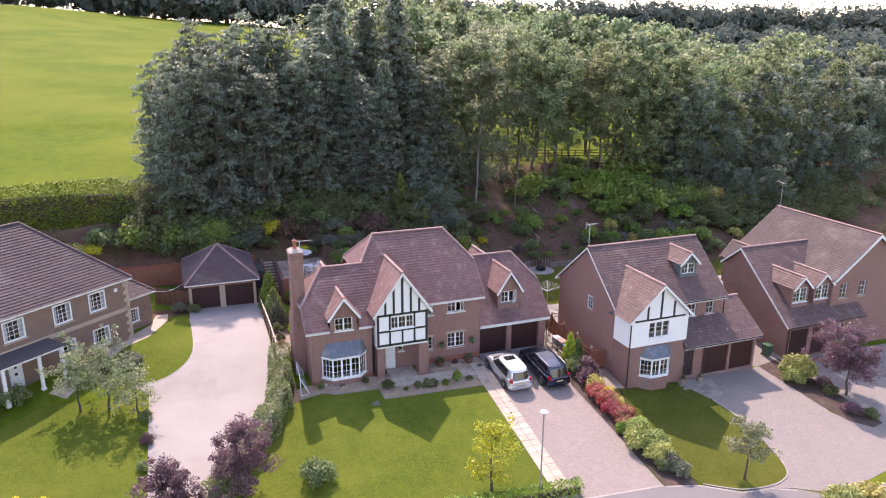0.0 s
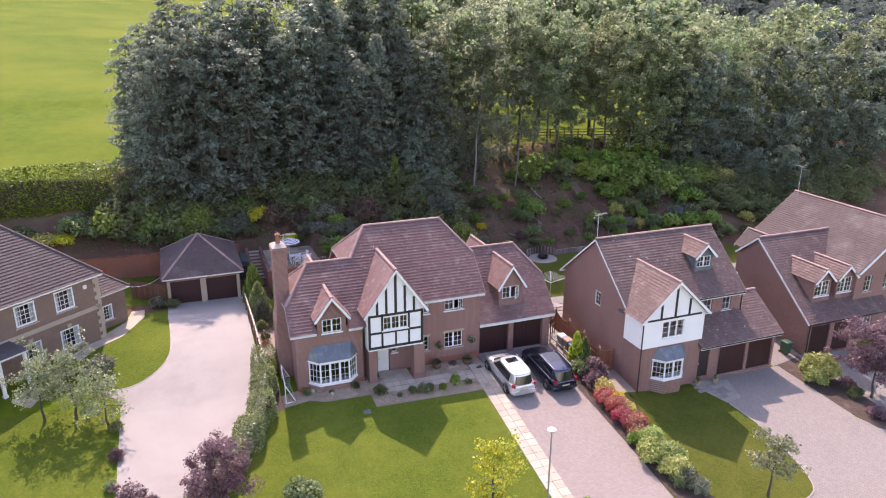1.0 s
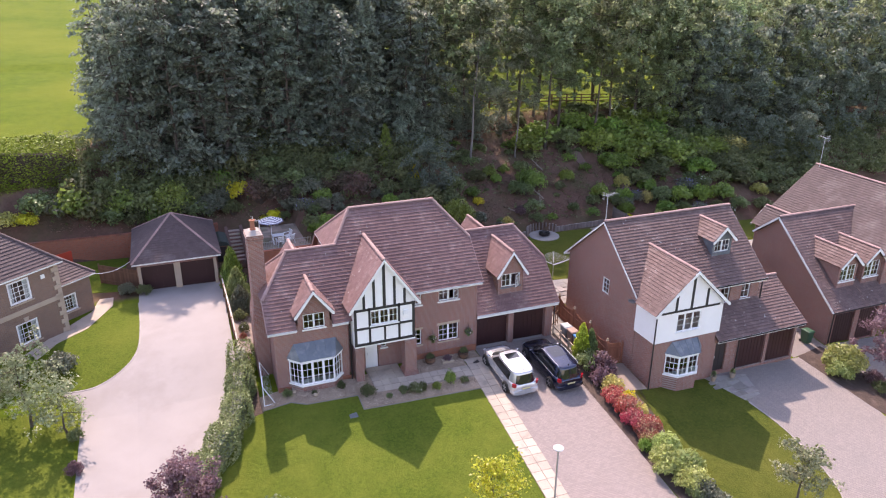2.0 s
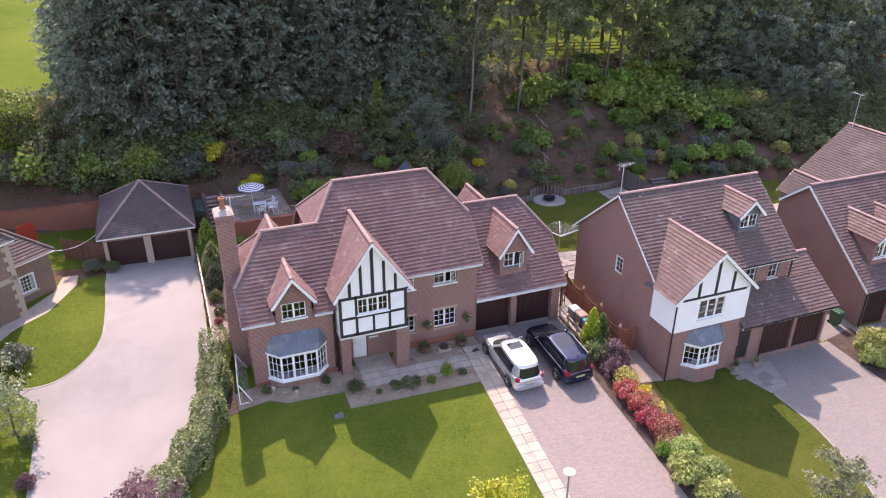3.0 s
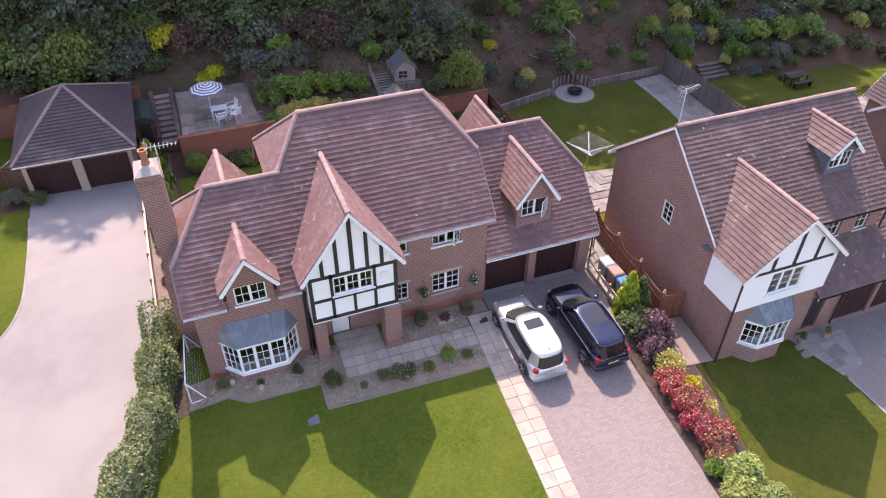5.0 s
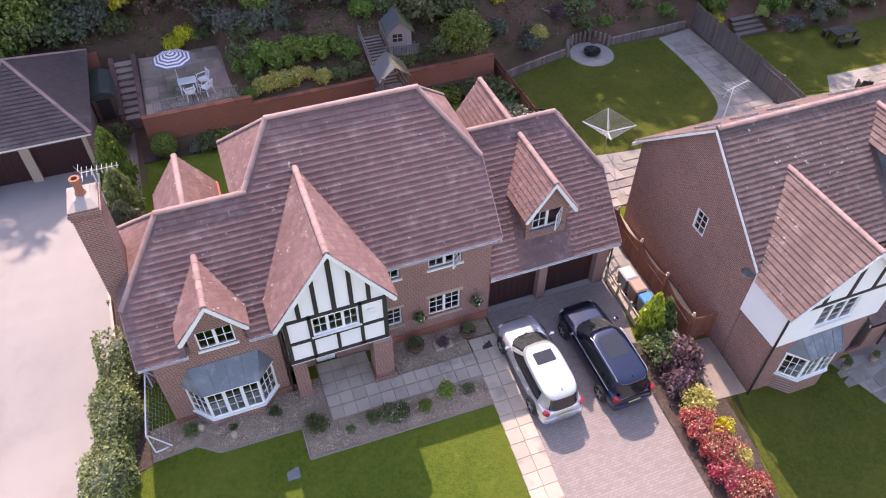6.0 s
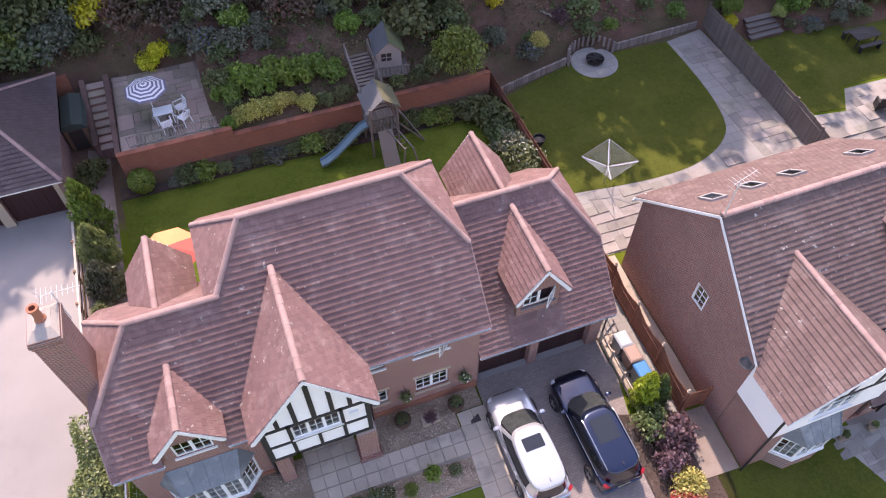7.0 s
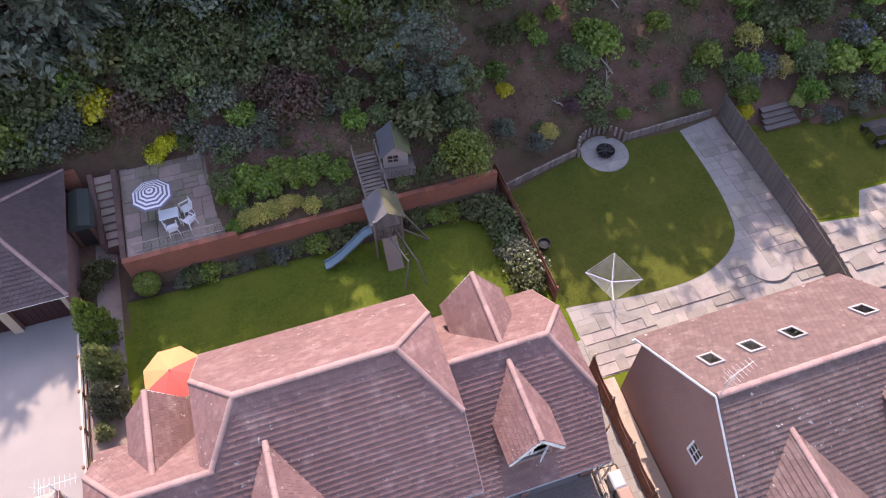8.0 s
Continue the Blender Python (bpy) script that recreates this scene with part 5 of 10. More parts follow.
    gutter(g, (45.0, yE, zE - 0.06), (53.5, yE, zE - 0.06), (0, -1, 0))
    parts_of("gutter", g, BLACK, h)
    p = MB()
    downpipe(p, 45.4, 38.55, -1.7, 1.0, 0.05)
    part("downpipe", p, BLACK, h)
    f = Face((45.3, 38.65), (50.3, 38.65))
    for u0, u1 in ((0.4, 2.3), (2.75, 4.6)):
        panelled_door(h, f, u0, u1, -1.7, 0.75, GARAGE, "garage_door", 8)
    f = Face((50.3, 39.3), (59.0, 39.3))
    for u in (0.9, 3.0):
        window(h, f, u, u + 0.8, 2.6, 3.9, 1, 2, 3, sill=STONE)
    window(h, f, 1.0, 2.6, -1.2, 0.3, 2, 2, 3, sill=STONE)
    return h


end_house()
aerial("roof_aerial", (54.4, 49.8, 7.7), 2.6, "slim roof aerial on the end house", 80, 4)


# ---- the house with stone quoins, turned towards the close ----
def quoin_house():
    ang = 40.3
    T = Matrix.Translation((-3.57, 54.23, 0)) @ Matrix.Rotation(radians(ang), 4, 'Z')
    h = thing("house", (-6, 5, 0.9), "brown brick house with buff stone quoins and hipped roof", "house", turn=T)
    walls = Pieces()
    z0, ze, zr = 0.0, 6.1, 10.75
    W, D = 18.0, 9.5
    ups = [(-2.55, 1.4), (-5.25, 1.4), (-8.65, 1.5)]
    holes = [(W - 0.3 + u - w / 2 - 0.0, W - 0.3 + u + w / 2, 4.3, 5.75) for u, w in ups] + [(W - 0.3 + u - w / 2, W - 0.3 + u + w / 2, 1.55, 3.0) for u, w in ups[:2]] + [(W - 9.75, W - 8.8, 0.95, 3.0)]
    wall(walls, (-W, 0.3), (-0.3, 0.3), z0, ze + 0.05, holes)
    wall(walls, (-0.3, 0.58), (-0.3, D), z0, ze + 0.05)
    wall(walls, (-0.3, D), (-W, D), z0, ze + 0.05)
    wall(walls, (-W, D - 0.28), (-W, 0.58), z0, ze + 0.05)
    # lower wing at the side
    wall(walls, (-0.29, 1.6), (2.6, 1.6), z0, 3.95, [(0.7, 1.75, 1.75, 2.95)])
    wall(walls, (2.6, 1.88), (2.6, 7.0), z0, 3.95)
    wall(walls, (2.6, 7.0), (-0.29, 7.0), z0, 3.95)
    parts_of("wall", walls, BRICK_BROWN, h)
    band = MB()
    Face((-W, 0.3), (-0.3, 0.3)).box(band, 0, W - 0.3, 0.002, 0.05, 3.55, 3.85)
    part("string_course", band, STONE, h, "buff stone band")
    for i in range(17):
        q = MB()
        long = 0.42 if i % 2 else 0.24
        q.box(-0.3 - long, -0.255, 0.25, 0.25 + (0.66 - long), 0.95 + i * 0.3, 0.95 + i * 0.3 + 0.285)
        part("quoin", q, STONE, h)
    roof, ridge, trim = MB(), MB(), Pieces()
    run = 4.9
    e0, e1, yb = -W - 0.3, 0.0, D + 0.3
    yr = yb / 2
    roof_plane(roof, [(e0, 0, ze), (e1, 0, ze), (e1 - run, yr, zr), (e0 + run, yr, zr)], TILE_GREY, w=0.28, gauge=0.23)
    roof_plane(roof, [(e0, yb, ze), (e1, yb, ze), (e1 - run, yr, zr), (e0 + run, yr, zr)], TILE_GREY, w=0.28, gauge=0.23)
    roof_plane(roof, [(e1, 0, ze), (e1, yb, ze), (e1 - run, yr, zr)], TILE_GREY, w=0.28, gauge=0.23)
    roof_plane(roof, [(e0, 0, ze), (e0, yb, ze), (e0 + run, yr, zr)], TILE_GREY, w=0.28, gauge=0.23)
    for a in ((e1, 0), (e1, yb)):
        ridge_run(ridge, (*a, ze + 0.03), (e1 - run, yr, zr + 0.03), 0.12)
    ridge_run(ridge, (e1 - run, yr, zr + 0.03), (e0 + run, yr, zr + 0.03))
    roof_plane(roof, [(-0.3, 1.3, 3.9), (2.9, 1.3, 3.9), (0.6, 4.3, 5.95), (-0.3, 4.3, 5.95)], TILE_GREY, w=0.28, gauge=0.23)
    roof_plane(roof, [(2.9, 1.3, 3.9), (2.9, 7.3, 3.9), (0.6, 4.3, 5.95)], TILE_GREY, w=0.28, gauge=0.23)
    roof_plane(roof, [(-0.3, 7.3, 3.9), (2.9, 7.3, 3.9), (0.6, 4.3, 5.95), (-0.3, 4.3, 5.95)], TILE_GREY, w=0.28, gauge=0.23)
    ridge_run(ridge, (2.9, 1.3, 3.93), (0.6, 4.3, 5.98), 0.12)
    ridge_run(ridge, (0.6, 4.3, 5.98), (-0.3, 4.3, 5.98), 0.12)
    trim.beam((e0, 0.02, ze - 0.08), (e1, 0.02, ze - 0.08), 0.04, 0.12)
    trim.beam((e1 - 0.02, 0, ze - 0.08), (e1 - 0.02, yb, ze - 0.08), 0.04, 0.12)
    trim.beam((-0.3, 1.32, 3.82), (2.9, 1.32, 3.82), 0.03, 0.11)
    parts_of("bargeboard", trim, WHITE, h)
    roof_done(h, roof, TILE_GREY, "hipped brown-grey tiled roof")
    part("ridge_tiles", ridge, TILE_GREY, h, kind="stuff")
    f = Face((-W, 0.3), (-0.3, 0.3))
    for u0, u1, a, b in holes[:5]:
        window(h, f, u0, u1, a, b, 1, 4, 4, depth=-0.04, sill=STONE, curtain=True, f=0.115)
        key = MB()
        c = (u0 + u1) / 2
        key.prism([f.at(c - 0.1, 0.0, b + 0.004), f.at(c + 0.1, 0.0, b + 0.004), f.at(c + 0.17, 0.0, b + 0.28), f.at(c - 0.17, 0.0, b + 0.28)], f.n * 0.05)
        part("keystone", key, STONE, h)
    window(h, Face((-0.29, 1.6), (2.6, 1.6)), 0.7, 1.75, 1.75, 2.95, 1, 4, 4, depth=-0.04, sill=STONE, curtain=True, f=0.115)
    d = panelled_door(h, f, W - 9.75, W - 8.8, 0.95, 3.0, WHITE, "front_door", 1, True, -0.08)
    for k in (1.9, 2.4):
        p = MB()
        f.box(p, W - 9.37, W - 9.18, -0.06, -0.045, k, k + 0.2)
        part("door_light", p, BLACK, d)
    can = MB()
    for s in (0, 1):
        pass
    a, b = f.at(W - 10.9, 0.004, 3.28), f.at(W - 6.6, 0.004, 3.28)
    can.prism([f.at(W - 10.9, 0.004, 3.2), f.at(W - 6.6, 0.004, 3.2), f.at(W - 6.6, 1.35, 3.2), f.at(W - 10.9, 1.35, 3.2)], (0, 0, 0.16))
    part("porch_fascia", can, RENDERED, h)
    lead = MB()
    lead.add([f.at(W - 11.0, 0.004, 3.364), f.at(W - 6.5, 0.004, 3.364), f.at(W - 6.5, 1.45, 3.364), f.at(W - 11.0, 1.45, 3.364), f.at(W - 10.6, 0.004, 3.75), f.at(W - 6.9, 0.004, 3.75)], [(0, 1, 2, 3), (3, 2, 5, 4), (2, 1, 5), (0, 3, 4), (1, 0, 4, 5)])
    part("porch_roof", lead, surf("dark_lead", (0.07, 0.066, 0.07), (0.05, 0.048, 0.05), 0.6), h, "dark flat porch roof")
    for u in (W - 10.75, W - 8.35, W - 6.75):
        post = MB()
        f.box(post, u - 0.09, u + 0.09, 1.1, 1.28, 0.6, 3.2)
        f.box(post, u - 0.13, u + 0.13, 1.06, 1.32, 0.6, 0.95)
        part("porch_post", post, RENDERED, h)
    al = MB()
    f.box(al, W - 1.45, W - 1.2, 0.0, 0.08, 5.3, 5.55)
    part("alarm_box", al, WHITE, h)
    return h


quoin_house()


def hipped_garage():
    g = thing("garage", (3.0, 62.5, 0.9), "double garage with a pyramid hipped roof", "garage")
    w = Pieces()
    wall(w, (0.3, 58.95), (5.85, 58.95), 0.3, 3.5, [(0.25, 2.5, 0.6, 3.05), (2.95, 5.3, 0.6, 3.05)], 0.35)
    wall(w, (5.85, 59.3), (5.85, 66.2), 0.3, 3.5)
    wall(w, (5.85, 66.2), (0.3, 66.2), 0.3, 3.5)
    wall(w, (0.3, 65.92), (0.3, 59.3), 0.3, 3.5)
    parts_of("wall", w, BRICK, g)
    pier = Pieces()
    for u0, u1 in ((0.04, 0.25), (2.5, 2.95), (5.3, 5.51)):
        Face((0.3, 58.95), (5.85, 58.95)).box(pier, u0, u1, 0.002, 0.03, 0.6, 3.1)
    parts_of("door_pier", pier, STONE, g, "pale brick door pier")
    roof, ridge, trim = MB(), MB(), Pieces()
    c = (3.05, 62.55, 5.75)
    e = [(0.0, 58.6, 3.45), (6.15, 58.6, 3.45), (6.15, 66.5, 3.45), (0.0, 66.5, 3.45)]
    for i in range(4):
        roof_plane(roof, [e[i], e[(i + 1) % 4], c], TILE_GREY)
        ridge_run(ridge, Vector(e[i]) + Vector((0, 0, 0.03)), Vector(c) + Vector((0, 0, 0.03)), 0.1)
    trim.beam((0, 58.62, 3.37), (6.15, 58.62, 3.37), 0.03, 0.1)
    trim.beam((6.13, 58.6, 3.37), (6.13, 66.5, 3.37), 0.03, 0.1)
    trim.beam((0.02, 58.6, 3.37), (0.02, 66.5, 3.37), 0.03, 0.1)
    parts_of("bargeboard", trim, WHITE, g)
    roof_done(g, roof, TILE_GREY, "grey-brown tiled pyramid roof")
    part("ridge_tiles", ridge, RIDGE, g, kind="stuff")
    f = Face((0.3, 58.95), (5.85, 58.95))
    for u0, u1 in ((0.25, 2.5), (2.95, 5.3)):
        panelled_door(g, f, u0, u1, 0.75, 3.05, GARAGE, "garage_door", 8, False, -0.25)
    return g


hipped_garage()

# ---- garden structures ----
PLASTIC_W = surf("white_plastic", (0.8, 0.8, 0.8), (0.72, 0.72, 0.73), 0.45, bump=0.0)


def garden_wall(name, pts, z_top, label, thick=0.24, low=-0.4, material=None):
    """A brick garden wall with a coping, along points."""
    w = thing(name, (pts[0][0], pts[0][1], gz(*pts[0]) + low), label, "wall", kind="structure")
    m, c = MB(), MB()
    for a, b in zip(pts, pts[1:]):
        zl = min(gz(a[0], a[1] - 0.5), gz(b[0], b[1] - 0.5)) + low
        za, zb = (z_top, z_top) if isinstance(z_top, (int, float)) else z_top
        d = (Vector(b) - Vector(a)).normalized()
        s = Vector((-d.y, d.x)) * thick / 2
        q = [Vector((*(Vector(a) - s), zl)), Vector((*(Vector(b) - s), zl)), Vector((*(Vector(b) - s), zb)), Vector((*(Vector(a) - s), za))]
        m.prism(q, (2 * s.x, 2 * s.y, 0))
        n = max(1, round((Vector(b) - Vector(a)).length / 0.45))
        for i in range(n):
            p0, p1 = Vector((*a, za)).lerp(Vector((*b, zb)), i / n), Vector((*a, za)).lerp(Vector((*b, zb)), (i + 0.98) / n)
            c.beam(p0 + Vector((0, 0, 0.035)), p1 + Vector((0, 0, 0.035)), thick + 0.06, 0.07)
    part("brick_wall", m, material or BRICK_RED, w)
    part("coping", c, COPING if material is None else DARK_COPING, w, kind="stuff")
    return w


garden_wall("retaining_wall", [(8.35, 60.45), (13.9, 60.45)], 2.45, "red brick retaining wall below the patio", low=-0.6)
garden_wall("retaining_wall", [(13.9, 60.45), (27.8, 60.45)], 2.05, "long red brick retaining wall", low=-0.6)
garden_wall("stair_wall", [(8.4, 60.6), (8.4, 66.4)], (2.3, 2.75), "red brick wall beside the garden steps", 0.2, -0.3, BRICK)
garden_wall("stair_wall", [(7.2, 62.7), (7.2, 66.4)], (1.4, 2.75), "red brick wall beside the garden steps", 0.2, -0.3, BRICK)
garden_wall("plot_wall", [(-16, 67.2), (-0.4, 66.5), (6.6, 66.55)], 3.1, "red brick wall at the foot of the bank", low=-0.6)


def board_fence(name, a, b, height, label, material, board=0.14, gap=0.012, posts=2.4, dip=0.0, caps=None):
    """Upright boards on two rails between posts."""
    a, b = Vector((*a, 0)), Vector((*b, 0))
    f = thing(name, (a.x, a.y, gz(a.x, a.y)), label, "fence", kind="")
    L = (b - a).length
    d = (b - a).normalized()
    s = Vector((-d.y, d.x, 0))
    rng = random.Random(int(L * 100))
    n = int(L / board)
    for i in range(n):
        p = a + d * (i * board + board / 2)
        z = gz(p.x, p.y)
        u = (i + 0.5) * board / L * max(1, round(L / posts)) % 1.0
        m, h = MB(), height - dip * math.sin(math.pi * u) + rng.uniform(-0.025, 0.025) * (0.4 if dip else 1)
        q = [p - d * (board / 2 - gap / 2) + s * 0.01, p + d * (board / 2 - gap / 2) + s * 0.01]
        m.prism([Vector((q[0].x, q[0].y, z - 0.05)), Vector((q[1].x, q[1].y, z - 0.05)), Vector((q[1].x, q[1].y, z + h)), Vector((q[0].x, q[0].y, z + h))], s * 0.02)
        part("board", m, material, f)
    k = max(2, round(L / posts) + 1)
    for i in range(k):
        p = a + d * (L * i / (k - 1))
        m = MB()
        z = gz(p.x, p.y)
        m.box(p.x - 0.05, p.x + 0.05, p.y - 0.05, p.y + 0.05, z - 0.2, z + height + 0.1)
        post = part("post", m, material, f)
        if caps:
            c = MB()
            c.lathe([(0.075, 0.0), (0.08, 0.03), (0.04, 0.06), (0.065, 0.11), (0.05, 0.17), (0.01, 0.2)], (p.x, p.y, z + height + 0.1), 10)
            part("post_cap", c, caps, post)
    for t in (0.3, height - dip - 0.3):
        m = Pieces()
        for i in range(k - 1):
            p, q = a + d * (L * i / (k - 1)), a + d * (L * (i + 1) / (k - 1))
            m.beam((p.x, p.y, gz(p.x, p.y) + t), (q.x, q.y, gz(q.x, q.y) + t), 0.04, 0.08)
        parts_of("rail", m, material, f)
    return f


board_fence("board_fence", (42.9, 62.0), (42.35, 48.6), 1.75, "weathered grey close-board garden fence", WOOD)
board_fence("board_fence", (28.15, 61.6), (28.2, 53.0), 1.35, "red-brown board fence between back gardens", WOOD_RED)
board_fence("side_fence", (28.3, 49.0), (28.15, 40.6), 1.6, "red-brown fence with dipping panels along the side passage", WOOD_RED, dip=0.28, caps=STONE)
board_fence("short_fence", (28.2, 40.55), (29.3, 40.55), 1.5, "short brown fence panel by the neighbour's wall", WOOD_RED)


def rail_fence(name, a, b, height, label, material, pale):
    """Posts with three rails, the top ones bleached by the sun."""
    a, b = Vector((*a, 0)), Vector((*b, 0))
    f = thing(name, (a.x, a.y, gz(a.x, a.y)), label, "fence")
    k = max(2, round((b - a).length / 1.8))
    ps = [a.lerp(b, i / k) for i in range(k + 1)]
    for p in ps:
        m = MB()
        z = gz(p.x, p.y)
        m.box(p.x - 0.055, p.x + 0.055, p.y - 0.055, p.y + 0.055, z - 0.2, z + height + 0.08)
        part("post", m, material, f)
    for t, w, mat in ((0.3, 0.04, material), (height * 0.64, 0.04, material), (height, 0.1, pale)):
        for p, q in zip(ps, ps[1:]):
            m = MB()
            m.beam((p.x + 0.06, p.y, gz(p.x, p.y) + t), (q.x + 0.06, q.y, gz(q.x, q.y) + t), w, 0.1 if w < 0.1 else 0.05)
            part("rail", m, mat, f)
    return f


BLEACHED = surf("sun_bleached_wood", (0.5, 0.43, 0.36), (0.38, 0.32, 0.265), 0.85, fine=14, bump=0.3, pieces=0.2)
rail_fence("drive_fence", (5.92, 57.9), (5.95, 47.4), 1.0, "dark post-and-rail fence with bleached top rail along the drive", WOOD_BROWN, BLEACHED)
board_fence("garage_fence", (-2.4, 61.6), (0.25, 59.6), 1.5, "brown fence panel beside the garage", WOOD_BROWN)


PALE_LOG = surf("pale_grey_log", (0.31, 0.255, 0.225), (0.22, 0.18, 0.16), 0.9, fine=14, bump=0.4, pieces=0.4)


def log_edging(pts, label, h=0.5):
    """A border of upright half logs."""
    root = thing("log_edging", (*pts[0], gz(*pts[0])), label, "edging")
    m = MB()
    pts = [Vector(p) for p in pts]
    rng = random.Random(3)
    for a, b in zip(pts, pts[1:]):
        n = max(1, int((b - a).length / 0.17))
        for i in range(n):
            p = a.lerp(b, i / n)
            z = min(gz(p.x, p.y - 0.4), gz(p.x, p.y))
            m.lathe([(0.085, -0.1), (0.085, h + rng.uniform(-0.03, 0.03)), (0.05, h + 0.025)], (p.x, p.y, z), 6)
    part("palisade", m, PALE_LOG, root, kind="stuff")
    return root


PIT = (35.0, 61.3)
log_edging([(28.6, 60.6), (31.0, 61.2), (33.4, 61.75)], "upright log edging along the lawn")
log_edging([(PIT[0] + 1.6 * math.cos(t), PIT[1] + 1.6 * math.sin(t)) for t in [math.pi * (0.95 - 0.9 * k / 14) for k in range(15)]], "curved log edging round the fire circle", 0.75)
log_edging([(36.6, 61.95), (42.6, 62.2)], "upright log edging below the bank")
disc = MB()
disc.lathe([(1.4, -0.05), (1.4, 0.06), (1.36, 0.075), (0.0, 0.078)], (*PIT, gz(*PIT)), 36)
solo("stone_circle", disc, PALE_FLAG, "round pale stone circle in the lawn", "paving", base=(*PIT, gz(*PIT)))
pit = thing("fire_pit", (*PIT, gz(*PIT) + 0.05), "blackened metal fire pit with charred logs", "fire pit")
m = MB()
m.lathe([(0.3, 0.03), (0.48, 0.12), (0.55, 0.3), (0.52, 0.3), (0.42, 0.14), (0.1, 0.1)], (PIT[0], PIT[1], gz(*PIT) + 0.05), 18)
part("bowl", m, BLACK, pit)
for k in range(5):
    m = MB()
    a = k * 1.3
    m.tube([(PIT[0] - 0.5 * math.cos(a), PIT[1] - 0.4 * math.sin(a), gz(*PIT) + 0.3), (PIT[0] + 0.45 * math.cos(a), PIT[1] + 0.4 * math.sin(a), gz(*PIT) + 0.42)], [0.06, 0.05], 7)
    part("charred_log", m, TIMBER, pit)

# slightly darker round disc in the terrace, and a pot by the fence
disc = MB()
disc.lathe([(1.35, -0.04), (1.35, 0.03), (1.33, 0.036), (0, 0.037)], (39.9, 51.9, gz(39.9, 51.9)), 40)
solo("paving_circle", disc, surf("darker_round_surface", (0.31, 0.28, 0.255), (0.25, 0.225, 0.205), 0.9, fine=12, bump=0.3, stain=(0.2, 0.18, 0.16)), "slightly darker round disc in the terrace", "paving", base=(39.9, 51.9, gz(39.9, 51.9)))
m = MB()
m.lathe([(0.22, 0), (0.32, 0.25), (0.36, 0.5), (0.32, 0.5), (0.28, 0.35), (0.0, 0.33)], (28.95, 56.2, gz(28.9, 56.2) + 0.02), 16)
solo("garden_pot", m, BLACK, "dark round pot beside the fence", "pot", smooth=True)


def rotary_airer():
    b = Vector((30.95, 52.55, gz(30.95, 52.55)))
    a = thing("rotary_airer", b, "open rotary clothes airer on the lawn", "airer")
    m = MB()
    m.tube([b, b + Vector((0, 0, 1.85))], [0.028, 0.024], 8)
    part("pole", m, METAL, a)
    arms = []
    for k in range(4):
        t = radians(63 + 90 * k)
        e = b + Vector((math.cos(t) * 1.38, math.sin(t) * 1.38, 1.75))
        arms.append((b + Vector((0, 0, 1.2)), e))
        m = MB()
        m.tube([b + Vector((0, 0, 1.2)), e], [0.02, 0.016], 6)
        part("arm", m, PLASTIC_W, a)
    line = MB()
    for q in [0.2 + 0.1 * i for i in range(9)]:
        pts = [p.lerp(e, q) for p, e in arms]
        for i in range(4):
            line.tube([pts[i], pts[(i + 1) % 4]], [0.006, 0.006], 4)
    part("washing_line", line, PLASTIC_W, a, kind="stuff")


rotary_airer()


# steps up to the patio
def garden_steps():
    s = thing("garden_steps", (7.8, 62.9, 0.9), "dark brick garden steps climbing to the patio", "steps")
    for i in range(9):
        m = MB()
        y = 62.75 + i * 0.4
        m.box(7.32, 8.27, y, y + 0.5, 0.4, 0.9 + 0.175 * (i + 1) - 0.04)
        r = part("riser", m, BRICK, s)
        t = MB()
        t.box(7.31, 8.28, y - 0.03, y + 0.42, 0.9 + 0.175 * (i + 1) - 0.04, 0.9 + 0.175 * (i + 1))
        part("tread", t, FLAG, r)


garden_steps()


DARK_TREAD = surf("dark_step_stone", (0.15, 0.128, 0.115), (0.1, 0.086, 0.078), 0.85, fine=14, bump=0.3, pieces=0.25)


def stone_steps():
    s = thing("stone_steps", (46.1, 60.6, 0.0), "broad dark stone steps up from the lawn", "steps")
    for i in range(4):
        m = MB()
        y, z = 59.9 + i * 0.33, 0.17 * (i + 1)
        m.box(45.0 + i * 0.05, 47.3 - i * 0.1, y, y + 0.4, -0.15, z - 0.05)
        r = part("riser", m, DARK_COPING, s)
        t = MB()
        t.box(44.97 + i * 0.05, 47.33 - i * 0.1, y - 0.03, y + 0.35, z - 0.05, z)
        part("tread", t, DARK_TREAD, r)


stone_steps()
sheet("patio", [(8.55, 60.6), (13.35, 60.6), (13.35, 66.3), (8.55, 66.75)], JOINT, "raised patio of mixed grey-brown flagstones", lift=0.0, level=2.27, thick=0.3, category="patio")


def patio_rail():
    r = thing("patio_railing", (11.2, 60.95, 2.3), "low grey metal railing along the patio edge", "railing")
    m = MB()
    for z in (2.42, 3.02):
        m.beam((9.0, 60.9, z), (13.3, 60.9, z), 0.03, 0.03)
    part("rail", m, METAL, r)
    n = 34
    for i in range(n):
        b = MB()
        x = 9.0 + 4.3 * i / (n - 1)
        b.tube([(x, 60.9, 2.3), (x, 60.9, 3.08)], [0.011, 0.011], 5)
        part("baluster", b, METAL, r)
    for x, h in ((9.0, 3.15), (13.3, 3.3), (19.6, 2.6)):
        pass


patio_rail()


